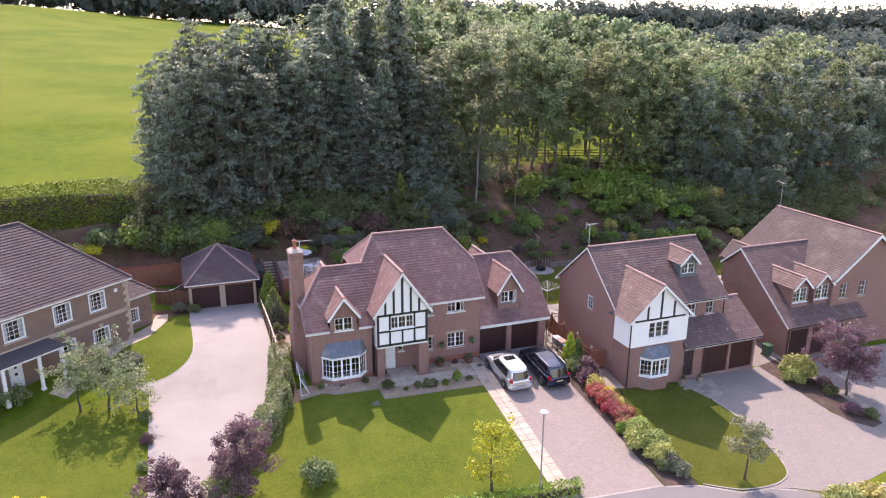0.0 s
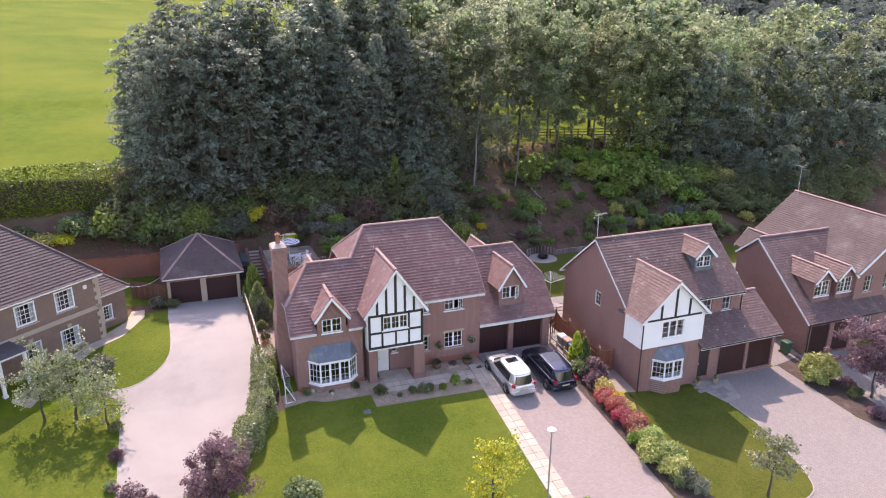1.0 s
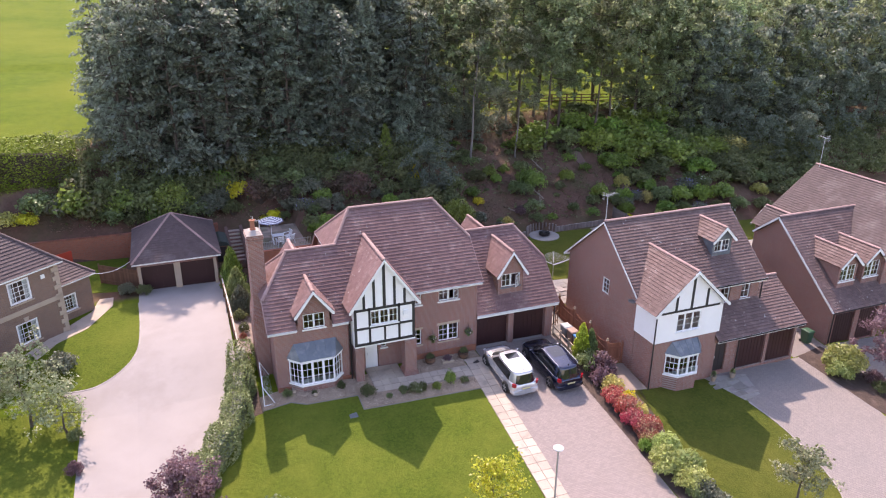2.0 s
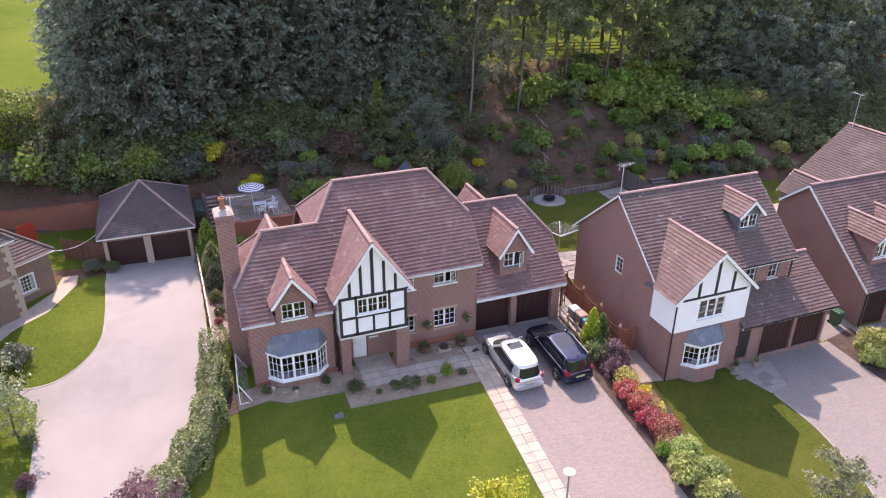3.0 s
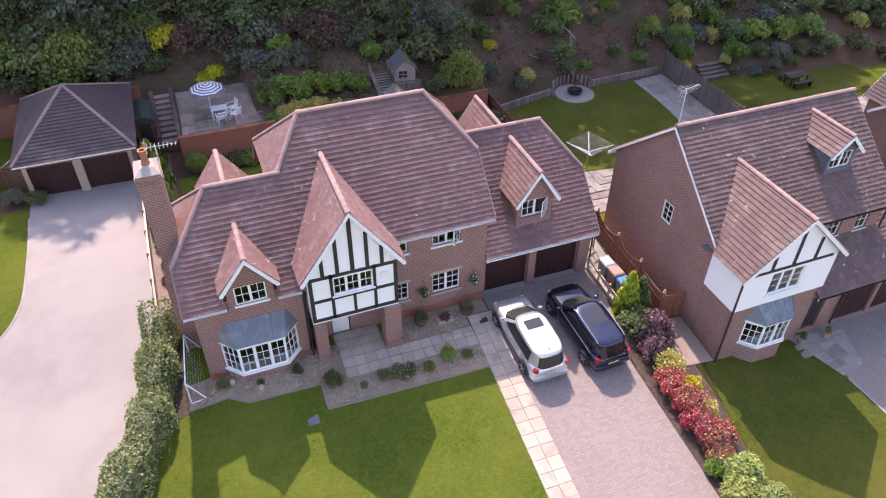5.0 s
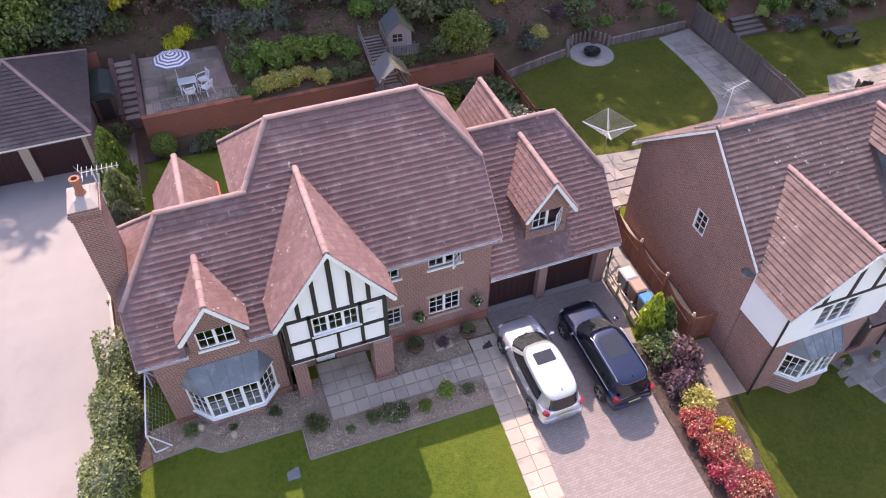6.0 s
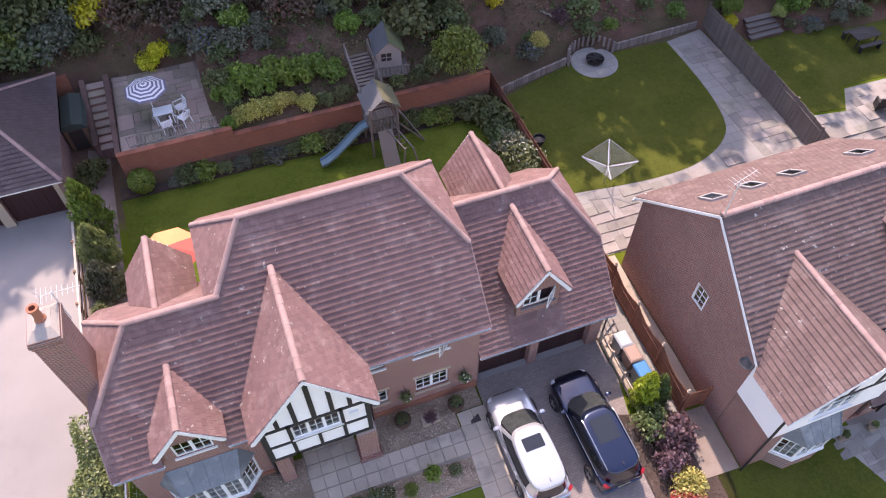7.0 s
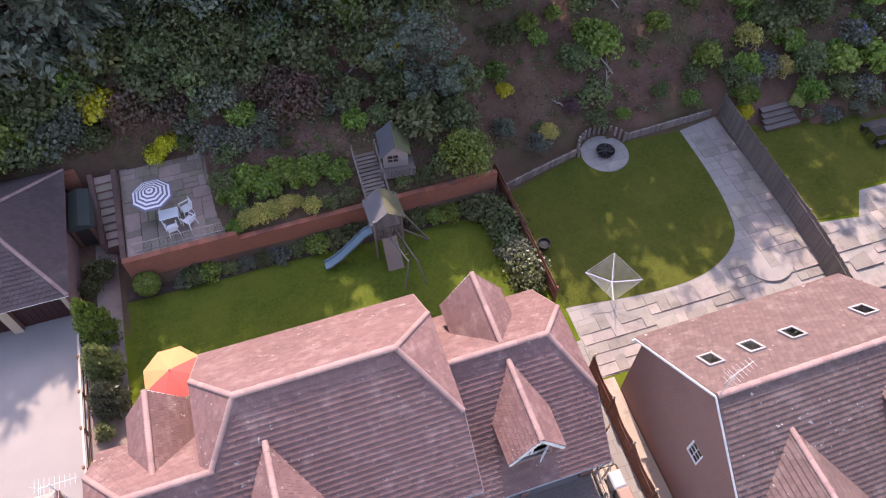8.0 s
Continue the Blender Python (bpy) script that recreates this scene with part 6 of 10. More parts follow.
def striped_umbrella(x, y, z0, top, radius, label, mats, name="parasol", n=8, rings=9, tilt=0.0, alternate=False):
    u = thing(name, (x, y, z0), label, "parasol")
    m = MB()
    m.tube([(x, y, z0), (x, y, z0 + top)], [0.024, 0.02], 8)
    part("pole", m, PLASTIC_W, u)
    base = MB()
    base.lathe([(0.25, 0), (0.25, 0.05), (0.06, 0.1), (0.04, 0.25)], (x, y, z0), 16)
    part("base", base, KERB, u)
    lean = Matrix.Rotation(radians(tilt), 4, 'X')
    def pt(k, r):
        a = 2 * math.pi * (k + 0.5) / n
        sag = 0.5 * r + 0.1 * r * r
        q = lean @ Vector((math.cos(a) * r * radius, math.sin(a) * r * radius, -sag * radius * 0.62))
        return Vector((x, y, z0 + top)) + q
    bands = {}
    for i in range(rings):
        r0, r1 = i / rings, (i + 1) / rings
        for k in range(n):
            mat = mats[(k if alternate else i) % len(mats)]
            mb = bands.setdefault(mat.name, (mat, MB()))[1]
            a, b, c, d = pt(k, r0), pt(k + 1, r0), pt(k + 1, r1), pt(k, r1)
            mb.prism([d, c, b, a] if i else [d, c, a], (0, 0, -0.012))
    for mat, mb in bands.values():
        part("canopy", mb, mat, u)
    for k in range(n):
        rib = MB()
        rib.tube([pt(k, 0.05) - Vector((0, 0, 0.02)), pt(k, 1.0) - Vector((0, 0, 0.02))], [0.008, 0.008], 5)
        part("rib", rib, PLASTIC_W, u)
    fin = MB()
    fin.lathe([(0.03, 0), (0.035, 0.04), (0.0, 0.1)], (x, y, z0 + top), 8)
    part("finial", fin, PLASTIC_W, u)


CLOTH_W = surf("white_canvas", (0.72, 0.7, 0.7), (0.64, 0.62, 0.63), 0.9, fine=40, bump=0.1)
CLOTH_B = surf("slate_blue_canvas", (0.17, 0.155, 0.22), (0.13, 0.12, 0.17), 0.9, fine=40, bump=0.1)
CLOTH_O = surf("orange_canvas", (0.7, 0.3, 0.13), (0.62, 0.26, 0.11), 0.9, fine=40, bump=0.1)
CLOTH_R = surf("coral_red_canvas", (0.68, 0.13, 0.1), (0.6, 0.11, 0.085), 0.9, fine=40, bump=0.1)
striped_umbrella(10.5, 62.75, 2.3, 2.2, 1.05, "navy and white striped parasol on the patio", [CLOTH_B, CLOTH_W], rings=11)
striped_umbrella(10.0, 53.75, gz(10.0, 53.75), 2.5, 1.32, "open orange and red parasol behind the house", [CLOTH_O, CLOTH_O, CLOTH_O, CLOTH_O, CLOTH_R, CLOTH_R, CLOTH_R, CLOTH_R], n=8, rings=3, tilt=4, alternate=True)


def patio_set():
    z = 2.32
    t = thing("patio_table", (11.0, 62.35, z), "square white plastic patio table", "table")
    m = MB()
    m.box(10.45, 11.4, 61.95, 62.6, z + 0.68, z + 0.72)
    part("tabletop", m, PLASTIC_W, t, bevel=0.02)
    for x in (10.52, 11.33):
        for y in (62.02, 62.53):
            m = MB()
            m.beam((x, y, z), (x, y, z + 0.68), 0.06, 0.06, (0, 1, 0))
            part("leg", m, PLASTIC_W, t)
    c = thing("patio_chair", (0, 0, 0), "white plastic patio armchair", "chair", group="chairs round the patio table")
    m = MB()
    m.box(-0.24, 0.24, -0.24, 0.24, 0.4, 0.44)
    part("seat", m, PLASTIC_W, c, bevel=0.015)
    slats = Pieces()
    for i in range(5):
        x = -0.2 + i * 0.1
        slats.beam((x, -0.24, 0.44), (x, -0.33, 0.83), 0.05, 0.02, (0, 1, 0))
    parts_of("back_slat", slats, PLASTIC_W, c)
    m = MB()
    m.beam((-0.25, -0.335, 0.86), (0.25, -0.335, 0.86), 0.03, 0.07)
    part("top_rail", m, PLASTIC_W, c)
    for s in (-1, 1):
        m = MB()
        m.beam((s * 0.27, -0.28, 0.64), (s * 0.27, 0.24, 0.64), 0.05, 0.03)
        m.beam((s * 0.27, 0.2, 0.64), (s * 0.26, 0.24, 0.44), 0.04, 0.03)
        part("armrest", m, PLASTIC_W, c)
        for y in (-0.24, 0.24):
            m = MB()
            m.beam((s * 0.22, y * 0.9, 0.42), (s * 0.26, y * 1.15, 0.0), 0.04, 0.04, (0, 1, 0))
            part("leg", m, PLASTIC_W, c)
    spots = [(10.95, 61.55, 8), (11.8, 61.8, 40), (11.75, 62.6, 110)]
    c.matrix_basis = pose(spots[0][0], spots[0][1], z, 0, 0, spots[0][2])
    for x, y, a in spots[1:]:
        copy_thing(c, pose(x, y, z, 0, 0, a))


patio_set()


def garden_shed():
    s = thing("garden_shed", (6.5, 64.4, 1.0), "small brick store with a dark green roof", "shed")
    m = MB()
    m.box(5.95, 7.05, 63.3, 65.6, 0.6, 2.3)
    part("shed_wall", m, WOOD_BROWN, s)
    r = MB()
    r.prism([(5.85, 63.2, 2.3), (7.15, 63.2, 2.3), (7.0, 63.2, 2.55), (6.5, 63.2, 2.72), (6.0, 63.2, 2.55)], (0, 2.5, 0))
    part("roof", r, surf("dark_green_felt", (0.06, 0.075, 0.062), (0.045, 0.055, 0.048), 0.9, fine=20), s)
    d = MB()
    d.box(6.15, 6.85, 63.26, 63.3, 0.95, 2.2)
    part("door", d, surf("dark_door_paint", (0.05, 0.035, 0.03), (0.04, 0.03, 0.026), 0.7), s)


garden_shed()


def playhouse():
    h = thing("playhouse", (22.75, 62.9, 2.2), "pale wooden playhouse on a railed deck", "playhouse")
    z = 2.75
    T = pose(22.75, 62.7, z, 0, 0, -8)
    def tr(mb):
        mb.v = [tuple(T @ Vector(p)) for p in mb.v]
        return mb
    pale = surf("pale_painted_boards", (0.42, 0.35, 0.31), (0.35, 0.29, 0.26), 0.85, fine=14, pieces=0.15)
    w = MB()
    w.box(-0.65, 0.65, -0.8, 0.8, 0.0, 1.0)
    w.prism([(-0.65, -0.8, 1.0), (0.65, -0.8, 1.0), (0.0, -0.8, 1.6)], (0, 1.6, 0))
    part("house_wall", tr(w), pale, h)
    for s, mat in ((-1, surf("blue_grey_shingle", (0.1, 0.105, 0.115), (0.075, 0.08, 0.088), 0.85, fine=20)), (1, surf("mossy_green_shingle", (0.13, 0.14, 0.06), (0.09, 0.1, 0.05), 0.9, fine=14))):
        r = Pieces()
        for i in range(7):
            a, b = i / 7, (i + 1.1) / 7
            r.prism([(s * (0.82 - 0.82 * a), -0.95, 0.86 + 0.78 * a + 0.03), (s * (0.82 - 0.82 * b), -0.95, 0.86 + 0.78 * b), (s * (0.82 - 0.82 * b), 0.95, 0.86 + 0.78 * b), (s * (0.82 - 0.82 * a), 0.95, 0.86 + 0.78 * a + 0.03)], (0, 0, 0.025))
        parts_of("shingle_course", tr(r), mat, h)
    f = MB()
    f.box(-0.42, 0.12, -0.83, -0.8, 0.42, 0.86)
    wn_ = part("window", tr(f), BLACK, h)
    for q in ((-0.42, 0.12, -0.84, -0.829, 0.62, 0.66), (-0.17, -0.13, -0.845, -0.828, 0.42, 0.86)):
        b = MB()
        b.box(*q)
        part("glazing_bar", tr(b), pale, wn_)
    d = MB()
    d.box(-0.9, 0.95, -1.5, 0.9, -0.12, 0.0)
    part("deck", tr(d), WOOD, h)
    for x in (-0.85, 0.9):
        for y in (-1.45, 0.85):
            p = MB()
            p.box(x - 0.05, x + 0.05, y - 0.05, y + 0.05, -1.3, 0.5 if y < 0 else 0.0)
            part("post", tr(p), WOOD, h)
    rail = MB()
    rail.beam((-0.85, -1.45, 0.48), (0.9, -1.45, 0.48), 0.05, 0.05)
    part("rail", tr(rail), WOOD, h)
    for i in range(12):
        b = MB()
        b.box(-0.8 + i * 0.145, -0.75 + i * 0.145, -1.47, -1.45, 0.0, 0.46)
        part("slat", tr(b), WOOD, h)


playhouse()


def play_tower():
    t = thing("climbing_frame", (21.1, 58.9, gz(21.1, 58.9)), "wooden climbing frame with slide, bridge and swing", "climbing frame")
    g = gz(21.1, 58.9)
    x0, x1, y0, y1 = 20.45, 21.85, 58.2, 59.7
    for x in (x0, x1):
        for y in (y0, y1):
            m = MB()
            m.box(x - 0.05, x + 0.05, y - 0.05, y + 0.05, g, 3.5)
            part("post", m, WOOD, t)
    m = Pieces()
    for i in range(9):
        m.box(x0 - 0.05 + i * 0.167, x0 + 0.1 + i * 0.167, y0 - 0.05, y1 + 0.05, 1.95, 2.0)
    parts_of("platform_board", m, WOOD, t)
    for z in (2.35, 2.75):
        for a, b in (((x0, y0), (x1, y0)), ((x1, y0), (x1, y1)), ((x0, y0), (x0, y1 - 0.6))):
            r = MB()
            r.beam((*a, z), (*b, z), 0.04, 0.09)
            part("rail", r, WOOD, t)
    for i in range(8):
        b = MB()
        x = x0 + 0.1 + i * 0.17
        b.box(x, x + 0.08, y0 - 0.02, y0, 2.0, 2.75)
        part("slat", b, WOOD, t)
    for s, mat in ((-1, surf("grey_roof_boards", (0.16, 0.155, 0.155), (0.11, 0.108, 0.11), 0.9, fine=14)), (1, surf("mossy_boards", (0.14, 0.13, 0.07), (0.1, 0.095, 0.055), 0.9, fine=14))):
        for i in range(5):
            r = MB()
            a, b = i / 5, (i + 1.05) / 5
            cx = (x0 + x1) / 2
            r.prism([(cx + s * 0.9 * (1 - a), y0 - 0.1, 3.25 + 0.75 * a), (cx + s * 0.9 * (1 - b), y0 - 0.1, 3.25 + 0.75 * b), (cx + s * 0.9 * (1 - b), y1 + 0.1, 3.25 + 0.75 * b), (cx + s * 0.9 * (1 - a), y1 + 0.1, 3.25 + 0.75 * a)], (0, 0, 0.025))
            part("roof_board", r, mat, t)
    # slide
    blue = surf("pale_blue_plastic", (0.15, 0.24, 0.28), (0.12, 0.2, 0.24), 0.4, bump=0.0)
    pts = [(20.4, 58.85, 2.0), (20.0, 58.8, 1.9), (19.3, 58.7, 1.35), (18.6, 58.6, 0.8), (18.0, 58.5, 0.52), (17.7, 58.46, 0.48)]
    m = MB()
    m.loft([[(p[0], p[1] + k, p[2] + h) for k, h in ((-0.28, 0.15), (-0.25, 0.15), (-0.23, 0.02), (0.23, 0.02), (0.25, 0.15), (0.28, 0.15), (0.26, -0.02), (-0.26, -0.02))] for p in pts])
    part("slide", m, blue, t, "pale blue slide", smooth=True)
    # climbing wall and ladder before the tower
    r = MB()
    r.prism([(20.75, 57.3, g), (21.6, 57.3, g), (21.5, 58.15, 2.0), (20.75, 58.15, 2.0)], (0, -0.04, 0.02))
    part("climbing_ramp", r, surf("pale_ply", (0.3, 0.25, 0.21), (0.24, 0.2, 0.17), 0.85, fine=12), t)
    for a, b in (((21.5, 58.2, 2.4), (22.0, 56.3, 2.2)), ((21.0, 58.2, 2.4), (21.6, 56.3, 2.2))):
        m = MB()
        m.beam(a, b, 0.05, 0.08)
        part("ladder_rail", m, WOOD, t)
    for i in range(6):
        m = MB()
        p = Vector((21.25, 57.9 - i * 0.3, 2.36 - i * 0.03))
        m.tube([p + Vector((-0.17 + i * 0.09, 0, 0)), p + Vector((0.25 + i * 0.06, 0, 0))], [0.018, 0.018], 6)
        part("rung", m, WOOD, t)
    for a, b in (((21.6, 56.3, 2.25), (21.3, 56.0, gz(21.3, 56))), ((22.0, 56.3, 2.25), (22.4, 56.0, gz(22.4, 56))), ((21.85, 59.4, 2.7), (23.35, 58.6, gz(23.3, 58.6))), ((21.85, 58.3, 2.2), (23.35, 58.55, gz(23.3, 58.5)))):
        m = MB()
        m.beam(a, b, 0.07, 0.07)
        part("strut", m, WOOD, t)
    # bridge back to the bank
    for i in range(16):
        m = MB()
        y = 59.75 + i * 0.2
        z = 2.05 + 1.12 * i / 15
        m.box(20.6, 21.75, y, y + 0.193, z, z + 0.035)
        part("bridge_plank", m, WOOD, t)
    for x in (20.55, 21.8):
        m = MB()
        m.beam((x, y1, 2.8), (x, 62.95, 3.9), 0.05, 0.09)
        m.beam((x, y1, 2.4), (x, 62.95, 3.5), 0.04, 0.07)
        part("bridge_rail", m, WOOD, t)
        p = MB()
        p.box(x - 0.05, x + 0.05, 62.9, 63.0, 2.3, 4.0)
        part("post", p, WOOD, t)


play_tower()


# ---- things before the timbered house ----
def barrel(x, y, label):
    z = gz(x, y) + 0.05
    b = thing("barrel_planter", (x, y, z), label, "planter")
    m = MB()
    m.lathe([(0.26, 0), (0.33, 0.2), (0.32, 0.42), (0.28, 0.42), (0.27, 0.36), (0.0, 0.36)], (x, y, z), 18)
    part("tub", m, WOOD_BROWN, b, smooth=True)
    for zz, r in ((0.08, 0.295), (0.34, 0.335)):
        h = MB()
        h.lathe([(r - 0.01, zz), (r + 0.006, zz), (r + 0.006, zz + 0.04), (r - 0.01, zz + 0.04)], (x, y, z), 18)
        part("hoop", h, BLACK, b)


barrel(17.2, 43.75, "half-barrel planter with dark foliage on gravel")
barrel(19.45, 43.7, "half-barrel planter with trailing leaves on gravel")
m = MB()
m.box(17.9, 18.65, 43.3, 43.7, gz(18.2, 43.5) + 0.03, gz(18.2, 43.5) + 0.22)
solo("trough_planter", m, STONE, "low stone trough with purple heather", "planter", bevel=0.02)
m = MB()
m.box(19.78, 20.2, 42.78, 43.12, 0.02, 0.07)
solo("drain_cover", m, BLACK, "dark square drain cover by the path", "drain cover", bevel=0.008)


def wheelie_bin(x, y, body, lid, label, turn=0):
    z = gz(x, y) + 0.04
    b = thing("wheelie_bin", (x, y, z), label, "bin", turn=None)
    m = MB()
    m.loft([[(x + sx * w, y + sy * d, z + h) for sx, sy in ((-1, -1), (1, -1), (1, 1), (-1, 1))] for w, d, h in ((0.22, 0.26, 0.06), (0.24, 0.3, 0.4), (0.27, 0.34, 0.95))])
    part("body", m, body, b, bevel=0.02)
    l = MB()
    l.loft([[(x + sx * w, y + sy * d - 0.02, z + h) for sx, sy in ((-1, -1), (1, -1), (1, 1), (-1, 1))] for w, d, h in ((0.3, 0.38, 0.95), (0.3, 0.38, 0.99), (0.24, 0.3, 1.05))])
    part("lid", l, lid, b, bevel=0.015)
    for s in (-1, 1):
        w = MB()
        w.tube([(x + s * 0.2, y + 0.28, z + 0.1), (x + s * 0.26, y + 0.28, z + 0.1)], [0.1, 0.1], 12)
        part("wheel", w, BLACK, b)


GREYP = surf("grey_bin_plastic", (0.2, 0.2, 0.2), (0.17, 0.17, 0.17), 0.5, bump=0.0)
BLUEP = surf("blue_bin_plastic", (0.04, 0.2, 0.42), (0.035, 0.17, 0.38), 0.45, bump=0.0)
BROWNP = surf("brown_bin_plastic", (0.22, 0.13, 0.1), (0.19, 0.11, 0.09), 0.5, bump=0.0)
GREENP = surf("green_bin_plastic", (0.03, 0.09, 0.05), (0.025, 0.075, 0.04), 0.45, bump=0.0)
wheelie_bin(27.0, 43.75, GREYP, surf("pale_bin_lid", (0.42, 0.42, 0.42), (0.36, 0.36, 0.36), 0.5, bump=0.0), "pale grey wheeled bin in the side passage")
wheelie_bin(27.05, 43.0, BROWNP, surf("tan_bin_lid", (0.34, 0.22, 0.17), (0.3, 0.19, 0.15), 0.5, bump=0.0), "brown wheeled bin in the side passage")
wheelie_bin(27.1, 42.25, GREYP, BLUEP, "wheeled bin with a bright blue lid")
wheelie_bin(44.0, 39.2, GREENP, GREENP, "dark green wheeled bin by the end house")


def side_gate():
    z = gz(26.6, 45.0)
    g = thing("side_gate", (26.7, 45.2, z), "arched wooden side gate standing ajar", "gate")
    pts = [Vector((26.45, 45.1, 0)), Vector((27.6, 45.9, 0))]
    for i in range(5):
        m = MB()
        p = pts[0].lerp(pts[1], i / 4)
        m.beam((p.x, p.y, z), (p.x, p.y, z + 1.55 + 0.25 * math.sin(math.pi * i / 4)), 0.05, 0.05, (0, 1, 0))
        part("bar", m, WOOD_BROWN, g)
    for h in (0.3, 1.0, 1.5):
        m = MB()
        m.beam((pts[0].x, pts[0].y, z + h), (pts[1].x, pts[1].y, z + h), 0.04, 0.08)
        part("rail", m, WOOD_BROWN, g)
    f = thing("passage_railing", (26.4, 43.2, z), "pale timber rail along the side passage", "railing")
    for h in (0.25, 0.75):
        m = MB()
        m.beam((26.4, 44.4, z + h), (26.4, 41.4, gz(26.4, 41.4) + h), 0.05, 0.09)
        part("rail", m, STONE, f)
    for y in (44.4, 43.4, 42.4, 41.4):
        m = MB()
        m.box(26.36, 26.44, y - 0.04, y + 0.04, gz(26.4, y) - 0.05, gz(26.4, y) + 0.9)
        part("post", m, STONE, f)


side_gate()


def football_goal():
    z = gz(6.9, 43.5)
    g = thing("football_goal", (6.9, 44.2, z), "small white football goal with a sagging net", "goal")
    A, B_ = Vector((6.75, 42.75, z)), Vector((6.95, 45.5, z + 0.05))
    up, back = Vector((0, 0, 1.25)), Vector((0.62, 0.05, 0))
    for p, q in ((A, A + up), (B_, B_ + up), (A + up, B_ + up), (A, A + back), (B_, B_ + back), (A + back, B_ + back), (A + up, A + back), (B_ + up, B_ + back)):
        m = MB()
        m.tube([p, q], [0.03, 0.03], 8)
        part("tube", m, PLASTIC_W, g)
    n = MB()
    for i in range(14):
        p, q = (A + up).lerp(B_ + up, i / 13), (A + back).lerp(B_ + back, i / 13)
        n.tube([p, p.lerp(q, 0.5) - Vector((0, 0, 0.06)), q], [0.0022] * 3, 4)
    for i in range(1, 8):
        n.tube([(A + up).lerp(A + back, i / 8), (B_ + up).lerp(B_ + back, i / 8)], [0.0022, 0.0022], 4)
    part("net", n, PLASTIC_W, g, kind="stuff")


football_goal()


def street_lamp(x, y):
    z = gz(x, y)
    l = thing("street_lamp", (x, y, z), "slim grey street lamp with a pale disc head", "lamp")
    m = MB()
    m.tube([(x, y, z), (x, y, z + 1.2), (x, y, z + 1.25), (x, y, 3.9)], [0.075, 0.075, 0.05, 0.04], 10)
    part("post", m, METAL, l)
    h = MB()
    h.lathe([(0.05, 0), (0.13, 0.05), (0.22, 0.1), (0.24, 0.15), (0.15, 0.22), (0.0, 0.24)], (x, y, 3.86), 18)
    part("lamp_head", h, surf("pale_lamp_head", (0.6, 0.6, 0.6), (0.5, 0.5, 0.5), 0.4, bump=0.0), l, smooth=True)


street_lamp(17.68, 28.95)


def pot(x, y, label):
    z = gz(x, y) + 0.06
    m = MB()
    m.lathe([(0.13, 0), (0.2, 0.3), (0.22, 0.36), (0.18, 0.36), (0.16, 0.3), (0.0, 0.3)], (x, y, z), 14)
    solo("plant_pot", m, surf("clay_pot", (0.4, 0.3, 0.22), (0.32, 0.24, 0.18), 0.8), label, "pot", smooth=True)


pot(34.2, 37.35, "pale clay pot by the neighbour's door")
pot(35.7, 37.3, "pale clay pot by the garage doors")


def cable_run():
    w = MB()
    a, b = Vector((-2.4, 56.6, 4.0)), Vector((0.1, 60.2, 3.3))
    pts = [a.lerp(b, i / 12) - Vector((0, 0, 0.35 * math.sin(math.pi * i / 12))) for i in range(13)]
    w.tube(pts, [0.012] * 13, 6)
    solo("overhead_cable", w, PLASTIC_W, "pale sagging cable between house and garage", "cable", base=a)


cable_run()


def back_fence_rails():
    """The post-and-rail fence between wood and pasture."""
    f = thing("paddock_fence", (30, 80.5, gz(30, 80.5)), "brown post-and-rail fence beyond the wood", "fence")
    for i in range(34):
        x = 20 + i * 2.0
        z = gz(x, 80.5)
        m = MB()
        m.box(x - 0.06, x + 0.06, 80.44, 80.56, z - 0.2, z + 1.25)
        part("post", m, WOOD_BROWN, f)
        if i < 33:
            for h in (0.45, 0.8, 1.15):
                r = MB()
                r.beam((x, 80.5, z + h), (x + 2.0, 80.5, gz(x + 2.0, 80.5) + h), 0.04, 0.1)
                part("rail", r, WOOD_BROWN, f)


back_fence_rails()


def red_panel():
    z = gz(-4.9, 65)
    m = MB()
    m.prism([(-5.5, 64.6, z), (-4.5, 65.3, z), (-4.5, 65.3, z + 1.5), (-5.5, 64.6, z + 1.5)], (-0.03, 0.05, 0))
    solo("play_panel", m, surf("red_fabric", (0.55, 0.07, 0.035), (0.48, 0.06, 0.03), 0.8), "flat red fabric panel on the grass", "panel")


red_panel()

m = MB()
m.box(11.06, 11.52, 39.98, 40.42, gz(11.3, 40.2) - 0.05, gz(11.3, 40.2) + 0.05)
solo("inspection_cover", m, LEAD, "square blue-grey cover set in the front lawn", "inspection cover", bevel=0.012)
for x, y in ((9.6, 42.25), (8.5, 42.95)):
    m = MB()
    m.lathe([(0.1, 0), (0.12, 0.03), (0.05, 0.07), (0.1, 0.13), (0.13, 0.2), (0.09, 0.27), (0.03, 0.3), (0.0, 0.3)], (x, y, gz(x, y) + 0.04), 14)
    solo("garden_ornament", m, STONE, "small pale stone ornament in the gravel bed", "ornament", smooth=True)


